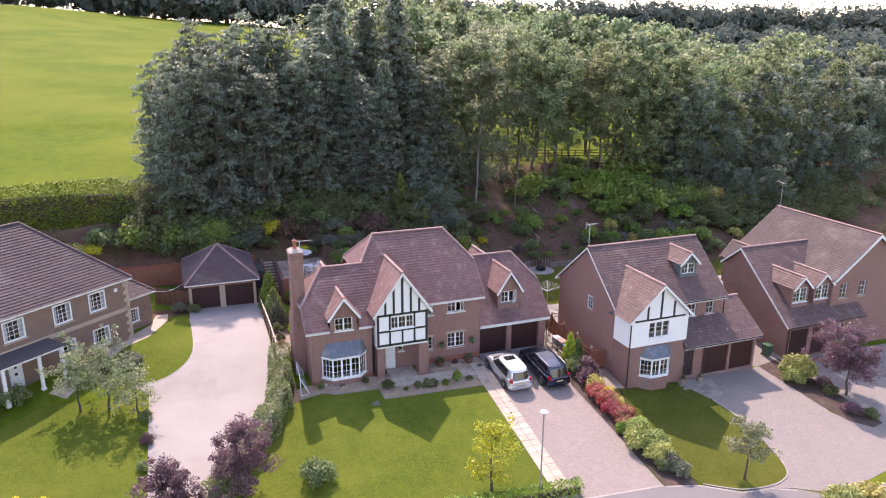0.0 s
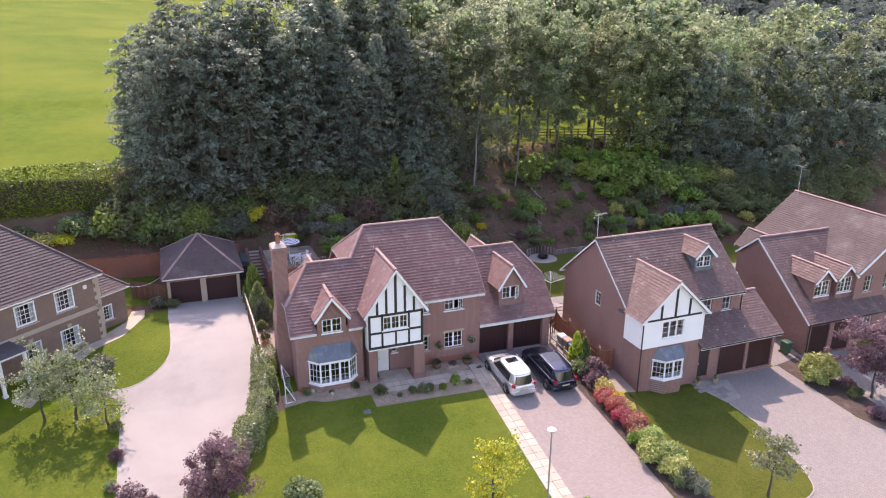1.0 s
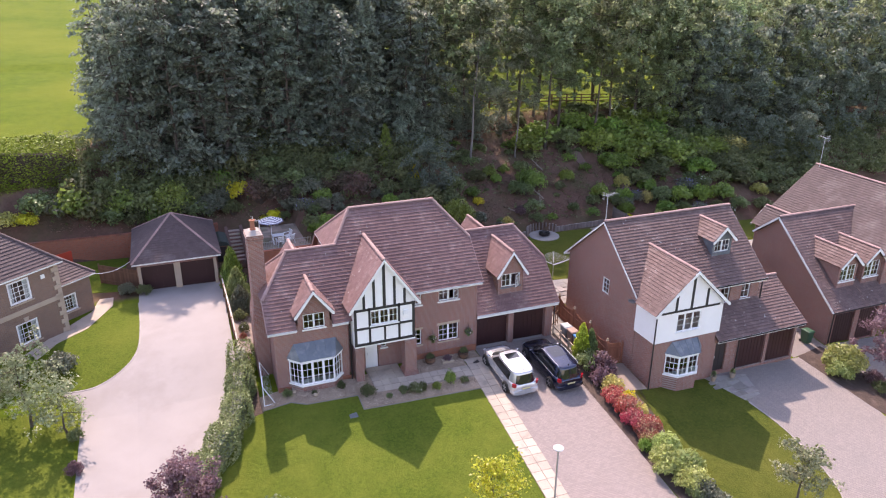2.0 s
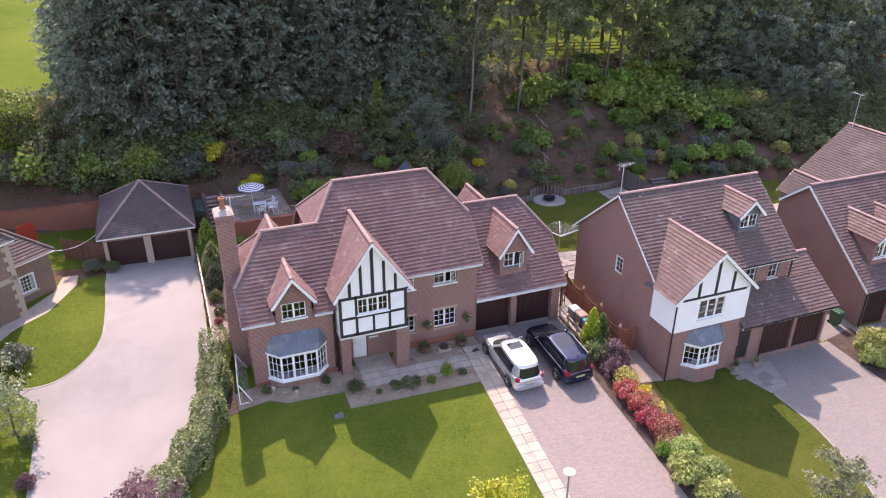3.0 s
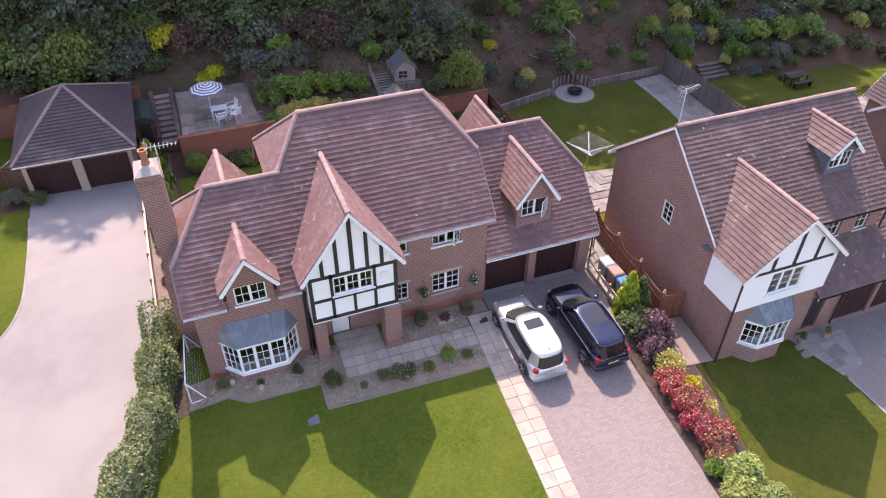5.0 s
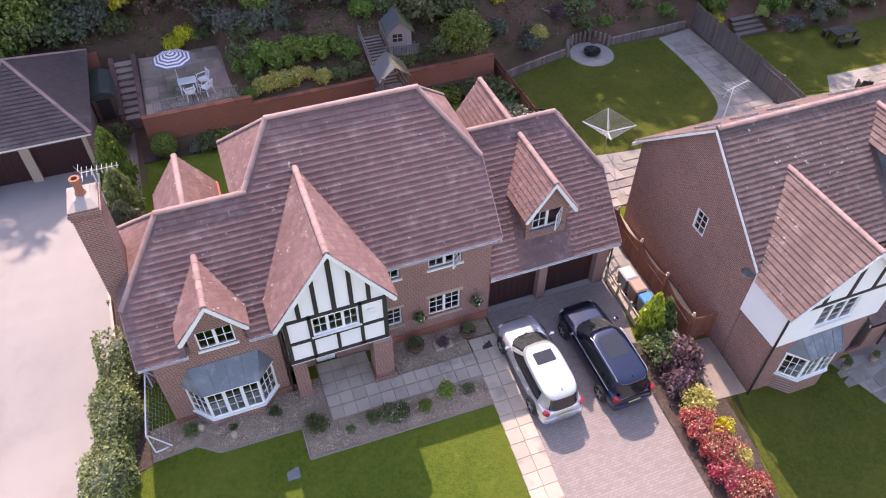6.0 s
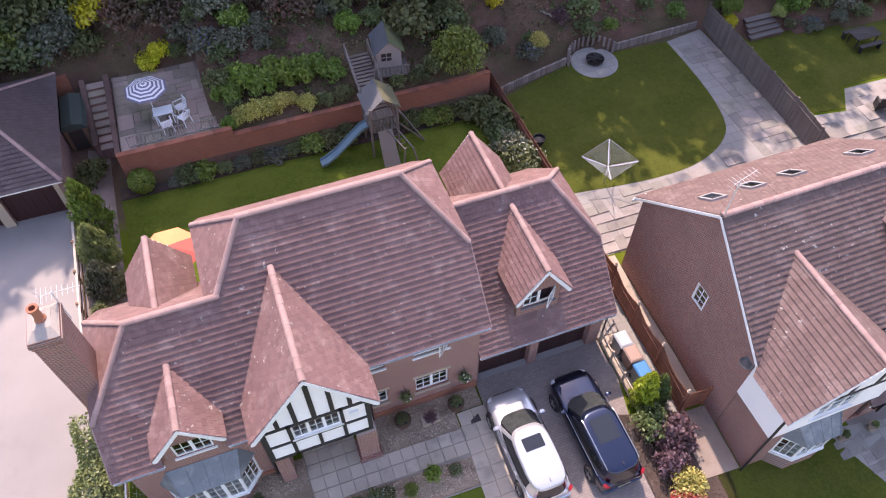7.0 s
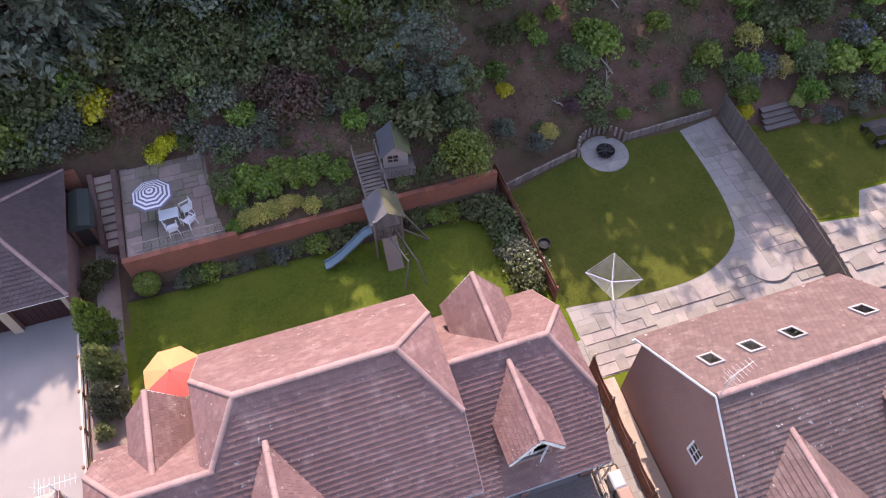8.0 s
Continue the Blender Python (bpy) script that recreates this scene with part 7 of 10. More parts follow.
def garden_table(x, y):
    z = gz(x, y) + 0.03
    t = thing("garden_table", (x, y, z), "dark wooden garden table on the far lawn", "table")
    m = Pieces()
    for i in range(6):
        m.box(x - 0.9, x + 0.9, y - 0.45 + i * 0.15, y - 0.32 + i * 0.15, z + 0.7, z + 0.74)
    parts_of("slat", m, TIMBER, t)
    for dx in (-0.7, 0.7):
        for dy in (-0.35, 0.35):
            m = MB()
            m.beam((x + dx, y + dy, z), (x + dx, y + dy, z + 0.7), 0.07, 0.07, (0, 1, 0))
            part("leg", m, TIMBER, t)
    for dy in (-0.75, 0.75):
        m = MB()
        m.box(x - 0.85, x + 0.85, y + dy - 0.15, y + dy + 0.15, z + 0.42, z + 0.46)
        for dx in (-0.7, 0.7):
            m.box(x + dx - 0.04, x + dx + 0.04, y + dy - 0.12, y + dy + 0.12, z, z + 0.42)
        part("bench", m, TIMBER, t)


garden_table(51.4, 57.6)



def folded_cover(x, y):
    """A heap of crumpled cloth, striped in folds."""
    z = gz(x, y) + 0.03
    c = thing("folded_cover", (x, y, z), "crumpled blue and white cloth cover by the shed", "cover")
    for k, (mat, r0) in enumerate(((SLATE_BLUE, 0.42), (PLASTIC_W, 0.3))):
        m = MB()
        m.loft([[(x + 0.22 * k + r0 * q * (1 + 0.16 * math.sin(3 * a + k) + 0.1 * math.sin(7 * a)) * math.cos(a), y - 0.1 * k + r0 * q * (1 + 0.16 * math.sin(3 * a + k)) * math.sin(a), z + hh * (1 + 0.12 * math.sin(5 * a)) + 0.12 * k) for a in [2 * math.pi * i / 20 for i in range(20)]] for q, hh in ((1.0, 0.0), (0.95, 0.12), (0.7, 0.26), (0.35, 0.33), (0.05, 0.34))])
        part("fold", m, mat, c, smooth=True)


SLATE_BLUE = surf("faded_blue_cloth", (0.1, 0.16, 0.34), (0.07, 0.12, 0.26), 0.9, fine=14, bump=0.3)
folded_cover(6.9, 62.0)


def garden_chair(x, y, turn):
    c = thing("garden_chair", (0, 0, 0), "dark woven garden armchair on the far terrace", "chair")
    for name, a in (("seat", (-0.26, 0.26, -0.26, 0.28, 0.3, 0.42)), ("backrest", (-0.3, 0.3, 0.28, 0.38, 0.3, 0.86)), ("armrest", (-0.36, -0.27, -0.26, 0.38, 0.1, 0.62)), ("armrest", (0.27, 0.36, -0.26, 0.38, 0.1, 0.62))):
        m = MB()
        m.box(*a)
        part(name, m, TIMBER, c, bevel=0.03)
    for u in (-0.31, 0.31):
        for v in (-0.22, 0.34):
            m = MB()
            m.beam((u, v, 0.0), (u, v, 0.11), 0.05, 0.05, (0, 1, 0))
            part("leg", m, TIMBER, c)
    c.matrix_basis = pose(x, y, gz(x, y) + 0.05, 0, 0, turn)


garden_chair(48.4, 52.4, 150)


# ---- cars ----
def car_paint(name, c, metal=0.5):
    m, n, l, b = nodes_of(name)
    b.inputs["Base Color"].default_value = (*c, 1)
    b.inputs["Metallic"].default_value, b.inputs["Roughness"].default_value = metal, 0.24
    b.inputs["Coat Weight"].default_value, b.inputs["Coat Roughness"].default_value = 1.0, 0.05
    return m


TYRE = surf("tyre_rubber", (0.02, 0.02, 0.02), (0.03, 0.03, 0.03), 0.9, fine=30)
ALLOY = surf("alloy", (0.55, 0.55, 0.56), (0.45, 0.45, 0.46), 0.3, metal=0.9, bump=0.0)
CAR_GLASS = surf("tinted_car_glass", (0.014, 0.016, 0.018), (0.014, 0.016, 0.018), 0.05, bump=0.0, spec=0.7)
SCREEN_GLASS = surf("clear_windscreen_over_grey_cabin", (0.06, 0.066, 0.064), (0.028, 0.03, 0.03), 0.06, big=2.5, fine=4.0, bump=0.0, spec=0.8)
RED_LENS = surf("red_lamp_lens", (0.30, 0.010, 0.016), (0.24, 0.008, 0.014), 0.15, bump=0.0)
CLEAR_LENS = surf("clear_lamp_lens", (0.6, 0.62, 0.64), (0.5, 0.52, 0.55), 0.12, bump=0.0)
PLATE = surf("pale_plate", (0.5, 0.45, 0.25), (0.45, 0.4, 0.22), 0.5, bump=0.0)


def body_ring(w, z0, z1, y):
    """A car's cross-section at y: sill, bulging side, rounded shoulder, slightly crowned top."""
    h = z1 - z0
    half = [(0.84, 0.0), (0.94, 0.07), (0.985, 0.22), (1.0, 0.4), (0.995, 0.58), (0.98, 0.73), (0.955, 0.85), (0.9, 0.935), (0.79, 0.98), (0.6, 1.0), (0.3, 1.015)]
    right = [(w * a, y, z0 + h * b) for a, b in half]
    return right + [(0, y, z0 + h * 1.02)] + [(-a, b, c) for a, b, c in reversed(right)]


def smooth_rows(rows, n=5):
    """Rows of numbers, with n steps of a smooth curve from each to the next."""
    r = np.array(rows, float)
    out = []
    for i in range(len(r) - 1):
        a, b, c, d = r[max(i - 1, 0)], r[i], r[i + 1], r[min(i + 2, len(r) - 1)]
        for k in range(n):
            t = k / n
            out.append(0.5 * (2 * b + (c - a) * t + (2 * a - 5 * b + 4 * c - d) * t * t + (3 * b - a - 3 * c + d) * t ** 3))
    return [tuple(q) for q in out] + [tuple(r[-1])]


def skin(grid, off, mid, depth=0.02):
    """A thin panel lying on a grid of surface points, lifted by off away from mid."""
    m, nr, nc = MB(), len(grid), len(grid[0])
    rows = [[Vector(p) for p in row] for row in grid]
    outer, inner = [], []
    for i in range(nr):
        for j in range(nc):
            a = rows[min(i + 1, nr - 1)][j] - rows[max(i - 1, 0)][j]
            b = rows[i][min(j + 1, nc - 1)] - rows[i][max(j - 1, 0)]
            n = a.cross(b)
            n = n.normalized() if n.length > 1e-9 else Vector((0, 0, 1))
            if n.dot(rows[i][j] - Vector(mid)) < 0:
                n = -n
            outer.append(rows[i][j] + n * off)
            inner.append(rows[i][j] - n * depth)
    k = nr * nc
    m.add(outer + inner, [(i * nc + j, i * nc + j + 1, (i + 1) * nc + j + 1, (i + 1) * nc + j) for i in range(nr - 1) for j in range(nc - 1)])
    rim = [j for j in range(nc)] + [i * nc + nc - 1 for i in range(1, nr)] + [(nr - 1) * nc + j for j in range(nc - 2, -1, -1)] + [i * nc for i in range(nr - 2, 0, -1)]
    m.f += [(a, b, k + b, k + a) for a, b in zip(rim, rim[1:] + rim[:1])]
    return m


def car(x, y_mid, turn, L, W, H, paint, label, rails, sunroof):
    """A tall estate car; in its own coordinates it looks along +y."""
    z = gz(x, y_mid) + 0.02
    slope = math.degrees(math.atan2(gz(x, y_mid + 1.3) - gz(x, y_mid - 1.3), 2.6))
    c = thing("car", (0, 0, 0), label, "car")
    hw, n0, n1 = W / 2, -L / 2, L / 2
    hood, belt = 0.57 * H, 0.61 * H
    mid = (0, 0, 0.5)
    st = smooth_rows([(n0, 0.70, 0.40, belt - 0.34), (n0 + 0.03, 0.84, 0.33, belt - 0.16), (n0 + 0.14, 0.94, 0.28, belt - 0.03), (n0 + 0.4, 0.98, 0.26, belt), (n0 + 1.0, 1.0, 0.25, belt), (0.0, 1.0, 0.24, belt - 0.01), (0.75, 1.0, 0.24, belt - 0.02), (1.05, 0.99, 0.24, hood + 0.03), (1.45, 0.97, 0.25, hood - 0.02), (n1 - 0.45, 0.93, 0.26, hood - 0.1), (n1 - 0.2, 0.86, 0.28, hood - 0.2), (n1 - 0.06, 0.75, 0.32, hood - 0.32), (n1, 0.6, 0.4, hood - 0.44)])
    rings = [body_ring(hw * k, a, b, y) for y, k, a, b in st]
    m = MB()
    m.loft(rings)
    part("body", m, paint, c, smooth=True)

    def patch(i0, i1, j0, j1, s):
        return [[(s * p[0], p[1], p[2]) for p in rings[i][j0:j1 + 1]] for i in range(i0, i1 + 1)]
    for s in (-1, 1):
        part("headlight", skin(patch(len(rings) - 12, len(rings) - 5, 5, 8, s), 0.006, mid), CLEAR_LENS, c, "clear headlight", smooth=True)
        tl = MB()
        tl.loft([[(s * (hw * a), y, belt + q) for a, y in ((0.72, n0 + 0.03), (0.82, n0 + 0.05), (0.905, n0 + 0.12), (0.935, n0 + 0.22), (0.85, n0 + 0.24), (0.74, n0 + 0.13))] for q in (-0.24, -0.2, 0.0, 0.06)])
        part("tail_light", tl, RED_LENS, c, "red tail light", smooth=True)
    # cabin: plan outlines that shrink and lean in towards the roof
    rear_bot, rear_top, scr_bot, scr_top, top = n0 + 0.1, n0 + 0.36, 1.22, 0.3, H - 0.05
    N = 48

    def plan(v, shrink=1.0, zz=None, e=4.2):
        front, rear = scr_bot + (scr_top - scr_bot) * v, rear_bot + (rear_top - rear_bot) * v
        a, b, cy = hw * (0.935 - 0.165 * v ** 1.3) * shrink, (front - rear) / 2 * shrink, (front + rear) / 2
        row = []
        for k in range(N):
            t = 2 * math.pi * k / N
            cx_, sy = math.cos(t), math.sin(t)
            px, py = a * math.copysign(abs(cx_) ** (2 / e), cx_), cy + b * math.copysign(abs(sy) ** (2 / e), sy)
            row.append((px, py + 0.06 * (1 - (px / a) ** 2) * (1 if sy > 0 else -0.5), belt - 0.05 + (top - belt + 0.05) * v if zz is None else zz))
        return row
    levels = [0, 0.25, 0.5, 0.75, 0.92, 1.0]
    cab = MB()
    cab.loft([plan(v) for v in levels])
    part("glazing", cab, CAR_GLASS, c, "tinted car windows", smooth=True)
    roof = MB()
    roof.loft([plan(0.84, 1.012), plan(0.93, 1.012), plan(0.975, 1.008), plan(1.0, 0.985, top + 0.012), plan(1.0, 0.93, top + 0.028), plan(1.0, 0.75, top + 0.038), plan(1.0, 0.4, top + 0.044), plan(1.0, 0.1, top + 0.045)])
    part("roof_panel", roof, paint, c, smooth=True)

    def strip(k0, k1, v1=0.93):
        return [[plan(v)[k % N] for k in range(k0, k1 + 1)] for v in (0.0, 0.2, 0.4, 0.6, 0.8, v1)]
    part("windscreen", skin(strip(7, 17, 0.88), 0.005, (0, 0, 1)), SCREEN_GLASS, c, "clear windscreen", smooth=True)
    for k0, k1 in ((4, 6), (18, 20), (27, 32), (40, 45)):
        part("pillar", skin(strip(k0, k1), 0.008, (0, 0, 1)), paint, c, smooth=True)
    for s in (-1, 1):
        if rails:
            r = MB()
            r.tube([(s * hw * 0.71, scr_top - 0.1, top + 0.01), (s * hw * 0.72, scr_top - 0.25, top + 0.07), (s * hw * 0.72, rear_top + 0.35, top + 0.07), (s * hw * 0.71, rear_top + 0.2, top + 0.01)], [0.022] * 4, 8)
            part("roof_rail", r, ALLOY, c, smooth=True)
        mr = MB()
        mr.loft([[(s * (hw * 0.93 + a), 0.86 + dy * k, belt + 0.08 + dz * k) for dy, dz in ((-0.06, -0.07), (0.03, -0.09), (0.09, -0.02), (0.09, 0.05), (0.02, 0.08), (-0.06, 0.07))] for a, k in ((0.0, 0.4), (0.06, 1.0), (0.18, 1.0), (0.24, 0.7))])
        part("wing_mirror", mr, paint, c, smooth=True)
        for y in (0.1, -0.8):
            hd = MB()
            hd.beam((s * hw * 1.0, y, belt - 0.2), (s * hw * 1.0, y - 0.18, belt - 0.2), 0.035, 0.03)
            part("door_handle", hd, paint, c)
        tr = MB()
        tr.tube([(s * hw * 0.95, 0.85, belt - 0.03), (s * hw * 0.955, 0.0, belt - 0.02), (s * hw * 0.95, rear_bot + 0.5, belt - 0.01)], [0.014] * 3, 6)
        part("window_trim", tr, ALLOY if rails else BLACK, c)
        for y in (n0 + 0.85, n1 - 0.9):
            arch = MB()
            arch.tube([(s * hw * 0.8, y, 0.35), (s * hw * 1.006, y, 0.35)], [0.4, 0.4], 28)
            part("wheel_arch", arch, BLACK, c)
            t = MB()
            t.lathe([(0.22, -0.11), (0.31, -0.115), (0.345, -0.08), (0.345, 0.08), (0.31, 0.115), (0.22, 0.11)], (0, 0, 0), 24)
            t.v = [(s * (hw * 0.955) + q[2], y + q[0], 0.34 + q[1]) for q in t.v]
            w = part("wheel", t, TYRE, c, smooth=True)
            r = MB()
            for k in range(5):
                a = 2 * math.pi * k / 5
                r.beam((s * (hw * 0.955 + 0.105), y, 0.34), (s * (hw * 0.955 + 0.1), y + 0.23 * math.cos(a), 0.34 + 0.23 * math.sin(a)), 0.08, 0.03, (1, 0, 0))
            r.tube([(s * (hw * 0.955 + 0.06), y, 0.34), (s * (hw * 0.955 + 0.115), y, 0.34)], [0.07, 0.07], 12)
            part("rim", r, ALLOY, w)
    bp = MB()
    bp.loft([body_ring(hw * k, 0.3, 0.6, y) for y, k in ((n0 - 0.06, 0.66), (n0 - 0.05, 0.8), (n0 - 0.01, 0.92), (n0 + 0.12, 0.985), (n0 + 0.3, 1.0))])
    part("rear_bumper", bp, paint, c, smooth=True)
    pl = MB()
    pl.box(-0.26, 0.26, n0 - 0.03, n0 - 0.012, 0.64, 0.75)
    part("number_plate", pl, PLATE, c, "plain pale number plate")
    gl = MB()
    gl.box(-0.42, 0.42, n1 - 0.12, n1 + 0.004, hood - 0.48, hood - 0.4)
    part("grille", gl, BLACK, c)
    for x0, x1 in ((-0.55, 0.05), (0.0, 0.55)):
        wp = MB()
        wp.tube([(x0, scr_bot + 0.09, belt + 0.0), (x1, scr_bot + 0.02, belt + 0.05)], [0.01, 0.008], 6)
        part("wiper", wp, BLACK, c)
    for y0, y1, w in sunroof:
        ring = [(px * w, (y0 + y1) / 2 + py * (y1 - y0) / 2) for px, py in ((-1, -0.9), (-0.93, -1), (0.93, -1), (1, -0.9), (1, 0.9), (0.93, 1), (-0.93, 1), (-1, 0.9))]
        s_ = MB()
        s_.loft([[(px, py, top + 0.03) for px, py in ring], [(px, py, top + 0.052) for px, py in ring]])
        part("sunroof", s_, CAR_GLASS, c, "dark glass sunroof")
    fin = MB()
    fin.prism([(0, rear_top + 0.15, top + 0.03), (0, rear_top + 0.32, top + 0.03), (0, rear_top + 0.17, top + 0.1)], (0.015, 0, 0))
    part("roof_fin", fin, BLACK, c)
    c.matrix_basis = pose(x, y_mid, z, slope, 0, turn)
    return c


BLUE_PAINT = car_paint("dark_blue_paint", (0.012, 0.020, 0.052), 0.8)
car(21.42, 41.2, 1, 4.55, 1.84, 1.62, car_paint("silver_paint", (0.56, 0.56, 0.58), 0.55), "silver estate car with a sunroof on the drive", False, [(-0.5, 0.02, 0.4)])
car(24.22, 40.95, 2, 4.8, 1.9, 1.66, BLUE_PAINT, "blue-black estate car with chrome roof rails", True, [(-0.92, 0.08, 0.46)])


# ---- plants ----
LEAF_DARK = leaf("dark_green_leaf", (0.118, 0.150, 0.104), (0.172, 0.205, 0.150), 0.45, 0.52, spec=0.7)
LEAF_MID = leaf("mid_green_leaf", (0.128, 0.166, 0.062), (0.175, 0.214, 0.086), 0.4, pieces=0.55)
LEAF_BIRCH = leaf("birch_leaf", (0.215, 0.245, 0.150), (0.275, 0.30, 0.190), 0.58, 0.52, spec=0.6)
LEAF_WOOD = leaf("woodland_leaf", (0.150, 0.195, 0.092), (0.210, 0.246, 0.135), 0.56, 0.52, spec=0.6, hue=0.06)
LEAF_NEEDLE = leaf("spruce_needle", (0.142, 0.168, 0.122), (0.195, 0.22, 0.160), 0.35, 0.42, spec=0.6)
LEAF_LAUREL = leaf("laurel_leaf", (0.145, 0.212, 0.04), (0.2, 0.272, 0.055), 0.36, 0.38, pieces=0.55)
LEAF_LIME = leaf("lime_green_leaf", (0.115, 0.195, 0.028), (0.165, 0.25, 0.042), 0.3)
LEAF_GREY = leaf("grey_green_leaf", (0.115, 0.128, 0.082), (0.155, 0.166, 0.110), 0.2, pieces=0.5)
LEAF_EVERGREEN = leaf("evergreen_shrub_leaf", (0.098, 0.112, 0.044), (0.135, 0.15, 0.064), 0.35, 0.5, spec=0.35, pieces=0.5)
LEAF_PURPLE = leaf("purple_leaf", (0.125, 0.068, 0.082), (0.19, 0.112, 0.124), 0.35)
LEAF_ACID = leaf("acid_yellow_leaf", (0.46, 0.44, 0.03), (0.32, 0.34, 0.035), 0.3)
LEAF_MAPLE = leaf("red_brown_maple_leaf", (0.13, 0.06, 0.045), (0.1, 0.085, 0.05), 0.3)
# some blue distance haze is put into this leaf colour
LEAF_FAR = leaf("haze_tinted_far_leaf", (0.066, 0.084, 0.072), (0.096, 0.114, 0.096), 0.3, 0.9, spec=0.1)
LEAF_YELLOW = leaf("yellow_leaf", (0.5, 0.46, 0.02), (0.6, 0.52, 0.04), 0.25, pieces=0.4)
LEAF_GOLD = leaf("golden_variegated_leaf", (0.5, 0.45, 0.13), (0.34, 0.33, 0.09), 0.25)
LEAF_RED = leaf("red_photinia_leaf", (0.40, 0.042, 0.058), (0.36, 0.11, 0.10), 0.3, hue=0.035, pieces=0.9)
LEAF_BLUSH = leaf("blush_pink_young_leaf", (0.52, 0.36, 0.27), (0.42, 0.36, 0.18), 0.25)
LEAF_PALE = leaf("pale_yellow_green_leaf", (0.34, 0.375, 0.12), (0.25, 0.295, 0.085), 0.25)
LEAF_BLOSSOM = leaf("silvery_green_leaf", (0.285, 0.3, 0.18), (0.175, 0.21, 0.105), 0.35)
LEAF_BLUE = leaf("blue_flower", (0.15, 0.16, 0.36), (0.2, 0.2, 0.4), 0.2)
LEAF_WHITE = leaf("white_flower", (0.7, 0.68, 0.62), (0.6, 0.58, 0.52), 0.2, pieces=0.2)


def leaf_arrays(blobs, per, size, seed, squash=0.8, long=1.0, upward=0.35, hollow=0.4, tip=None):
    """Small folded leaves scattered through and over round clumps (x, y, z, radius)."""
    rng = np.random.default_rng(seed)
    B = np.repeat(np.array(blobs, float), per, axis=0)
    n = len(B)
    d = rng.normal(size=(n, 3))
    d /= np.linalg.norm(d, axis=1)[:, None]
    c = B[:, :3] + d * (B[:, 3] * rng.random(n) ** hollow)[:, None] * np.array([1, 1, squash])
    nrm = d * 0.6 + rng.normal(size=(n, 3)) * 0.55 + np.array([0, 0, upward])
    nrm /= np.linalg.norm(nrm, axis=1)[:, None]
    t = np.cross(nrm, rng.normal(size=(n, 3)))
    if B.shape[1] > 4:
        t = t * 0.45 + B[:, 4:7]
    if tip is not None:
        t = t * 0.5 + np.array(tip)
    t /= np.linalg.norm(t, axis=1)[:, None]
    b = np.cross(nrm, t)
    b /= np.linalg.norm(b, axis=1)[:, None]
    s = (size * (0.55 + 0.9 * rng.random(n)))[:, None]
    v = np.stack([c - t * s * 0.5 * long, c + b * s * 0.36 + nrm * s * 0.1, c + t * s * 0.55 * long, c - b * s * 0.36 + nrm * s * 0.1], 1)
    return v.reshape(-1, 3)


def leaf_mesh(name, v, material):
    me = bpy.data.meshes.new(name)
    n = len(v) // 4
    me.vertices.add(4 * n), me.loops.add(4 * n), me.polygons.add(n)
    me.vertices.foreach_set("co", np.ascontiguousarray(v, np.float32).ravel())
    me.loops.foreach_set("vertex_index", np.arange(4 * n, dtype=np.int32))
    me.polygons.foreach_set("loop_start", np.arange(0, 4 * n, 4, dtype=np.int32))
    me.update(calc_edges=True)
    me.materials.append(material)
    return me


def leaf_part(name, v, material, parent, label="", kind=""):
    ob = tagged(new(name, leaf_mesh(name, v, material)), label, kind=kind)
    ob.parent = parent
    ORG[ob.name] = ORG[parent.name]
    return ob


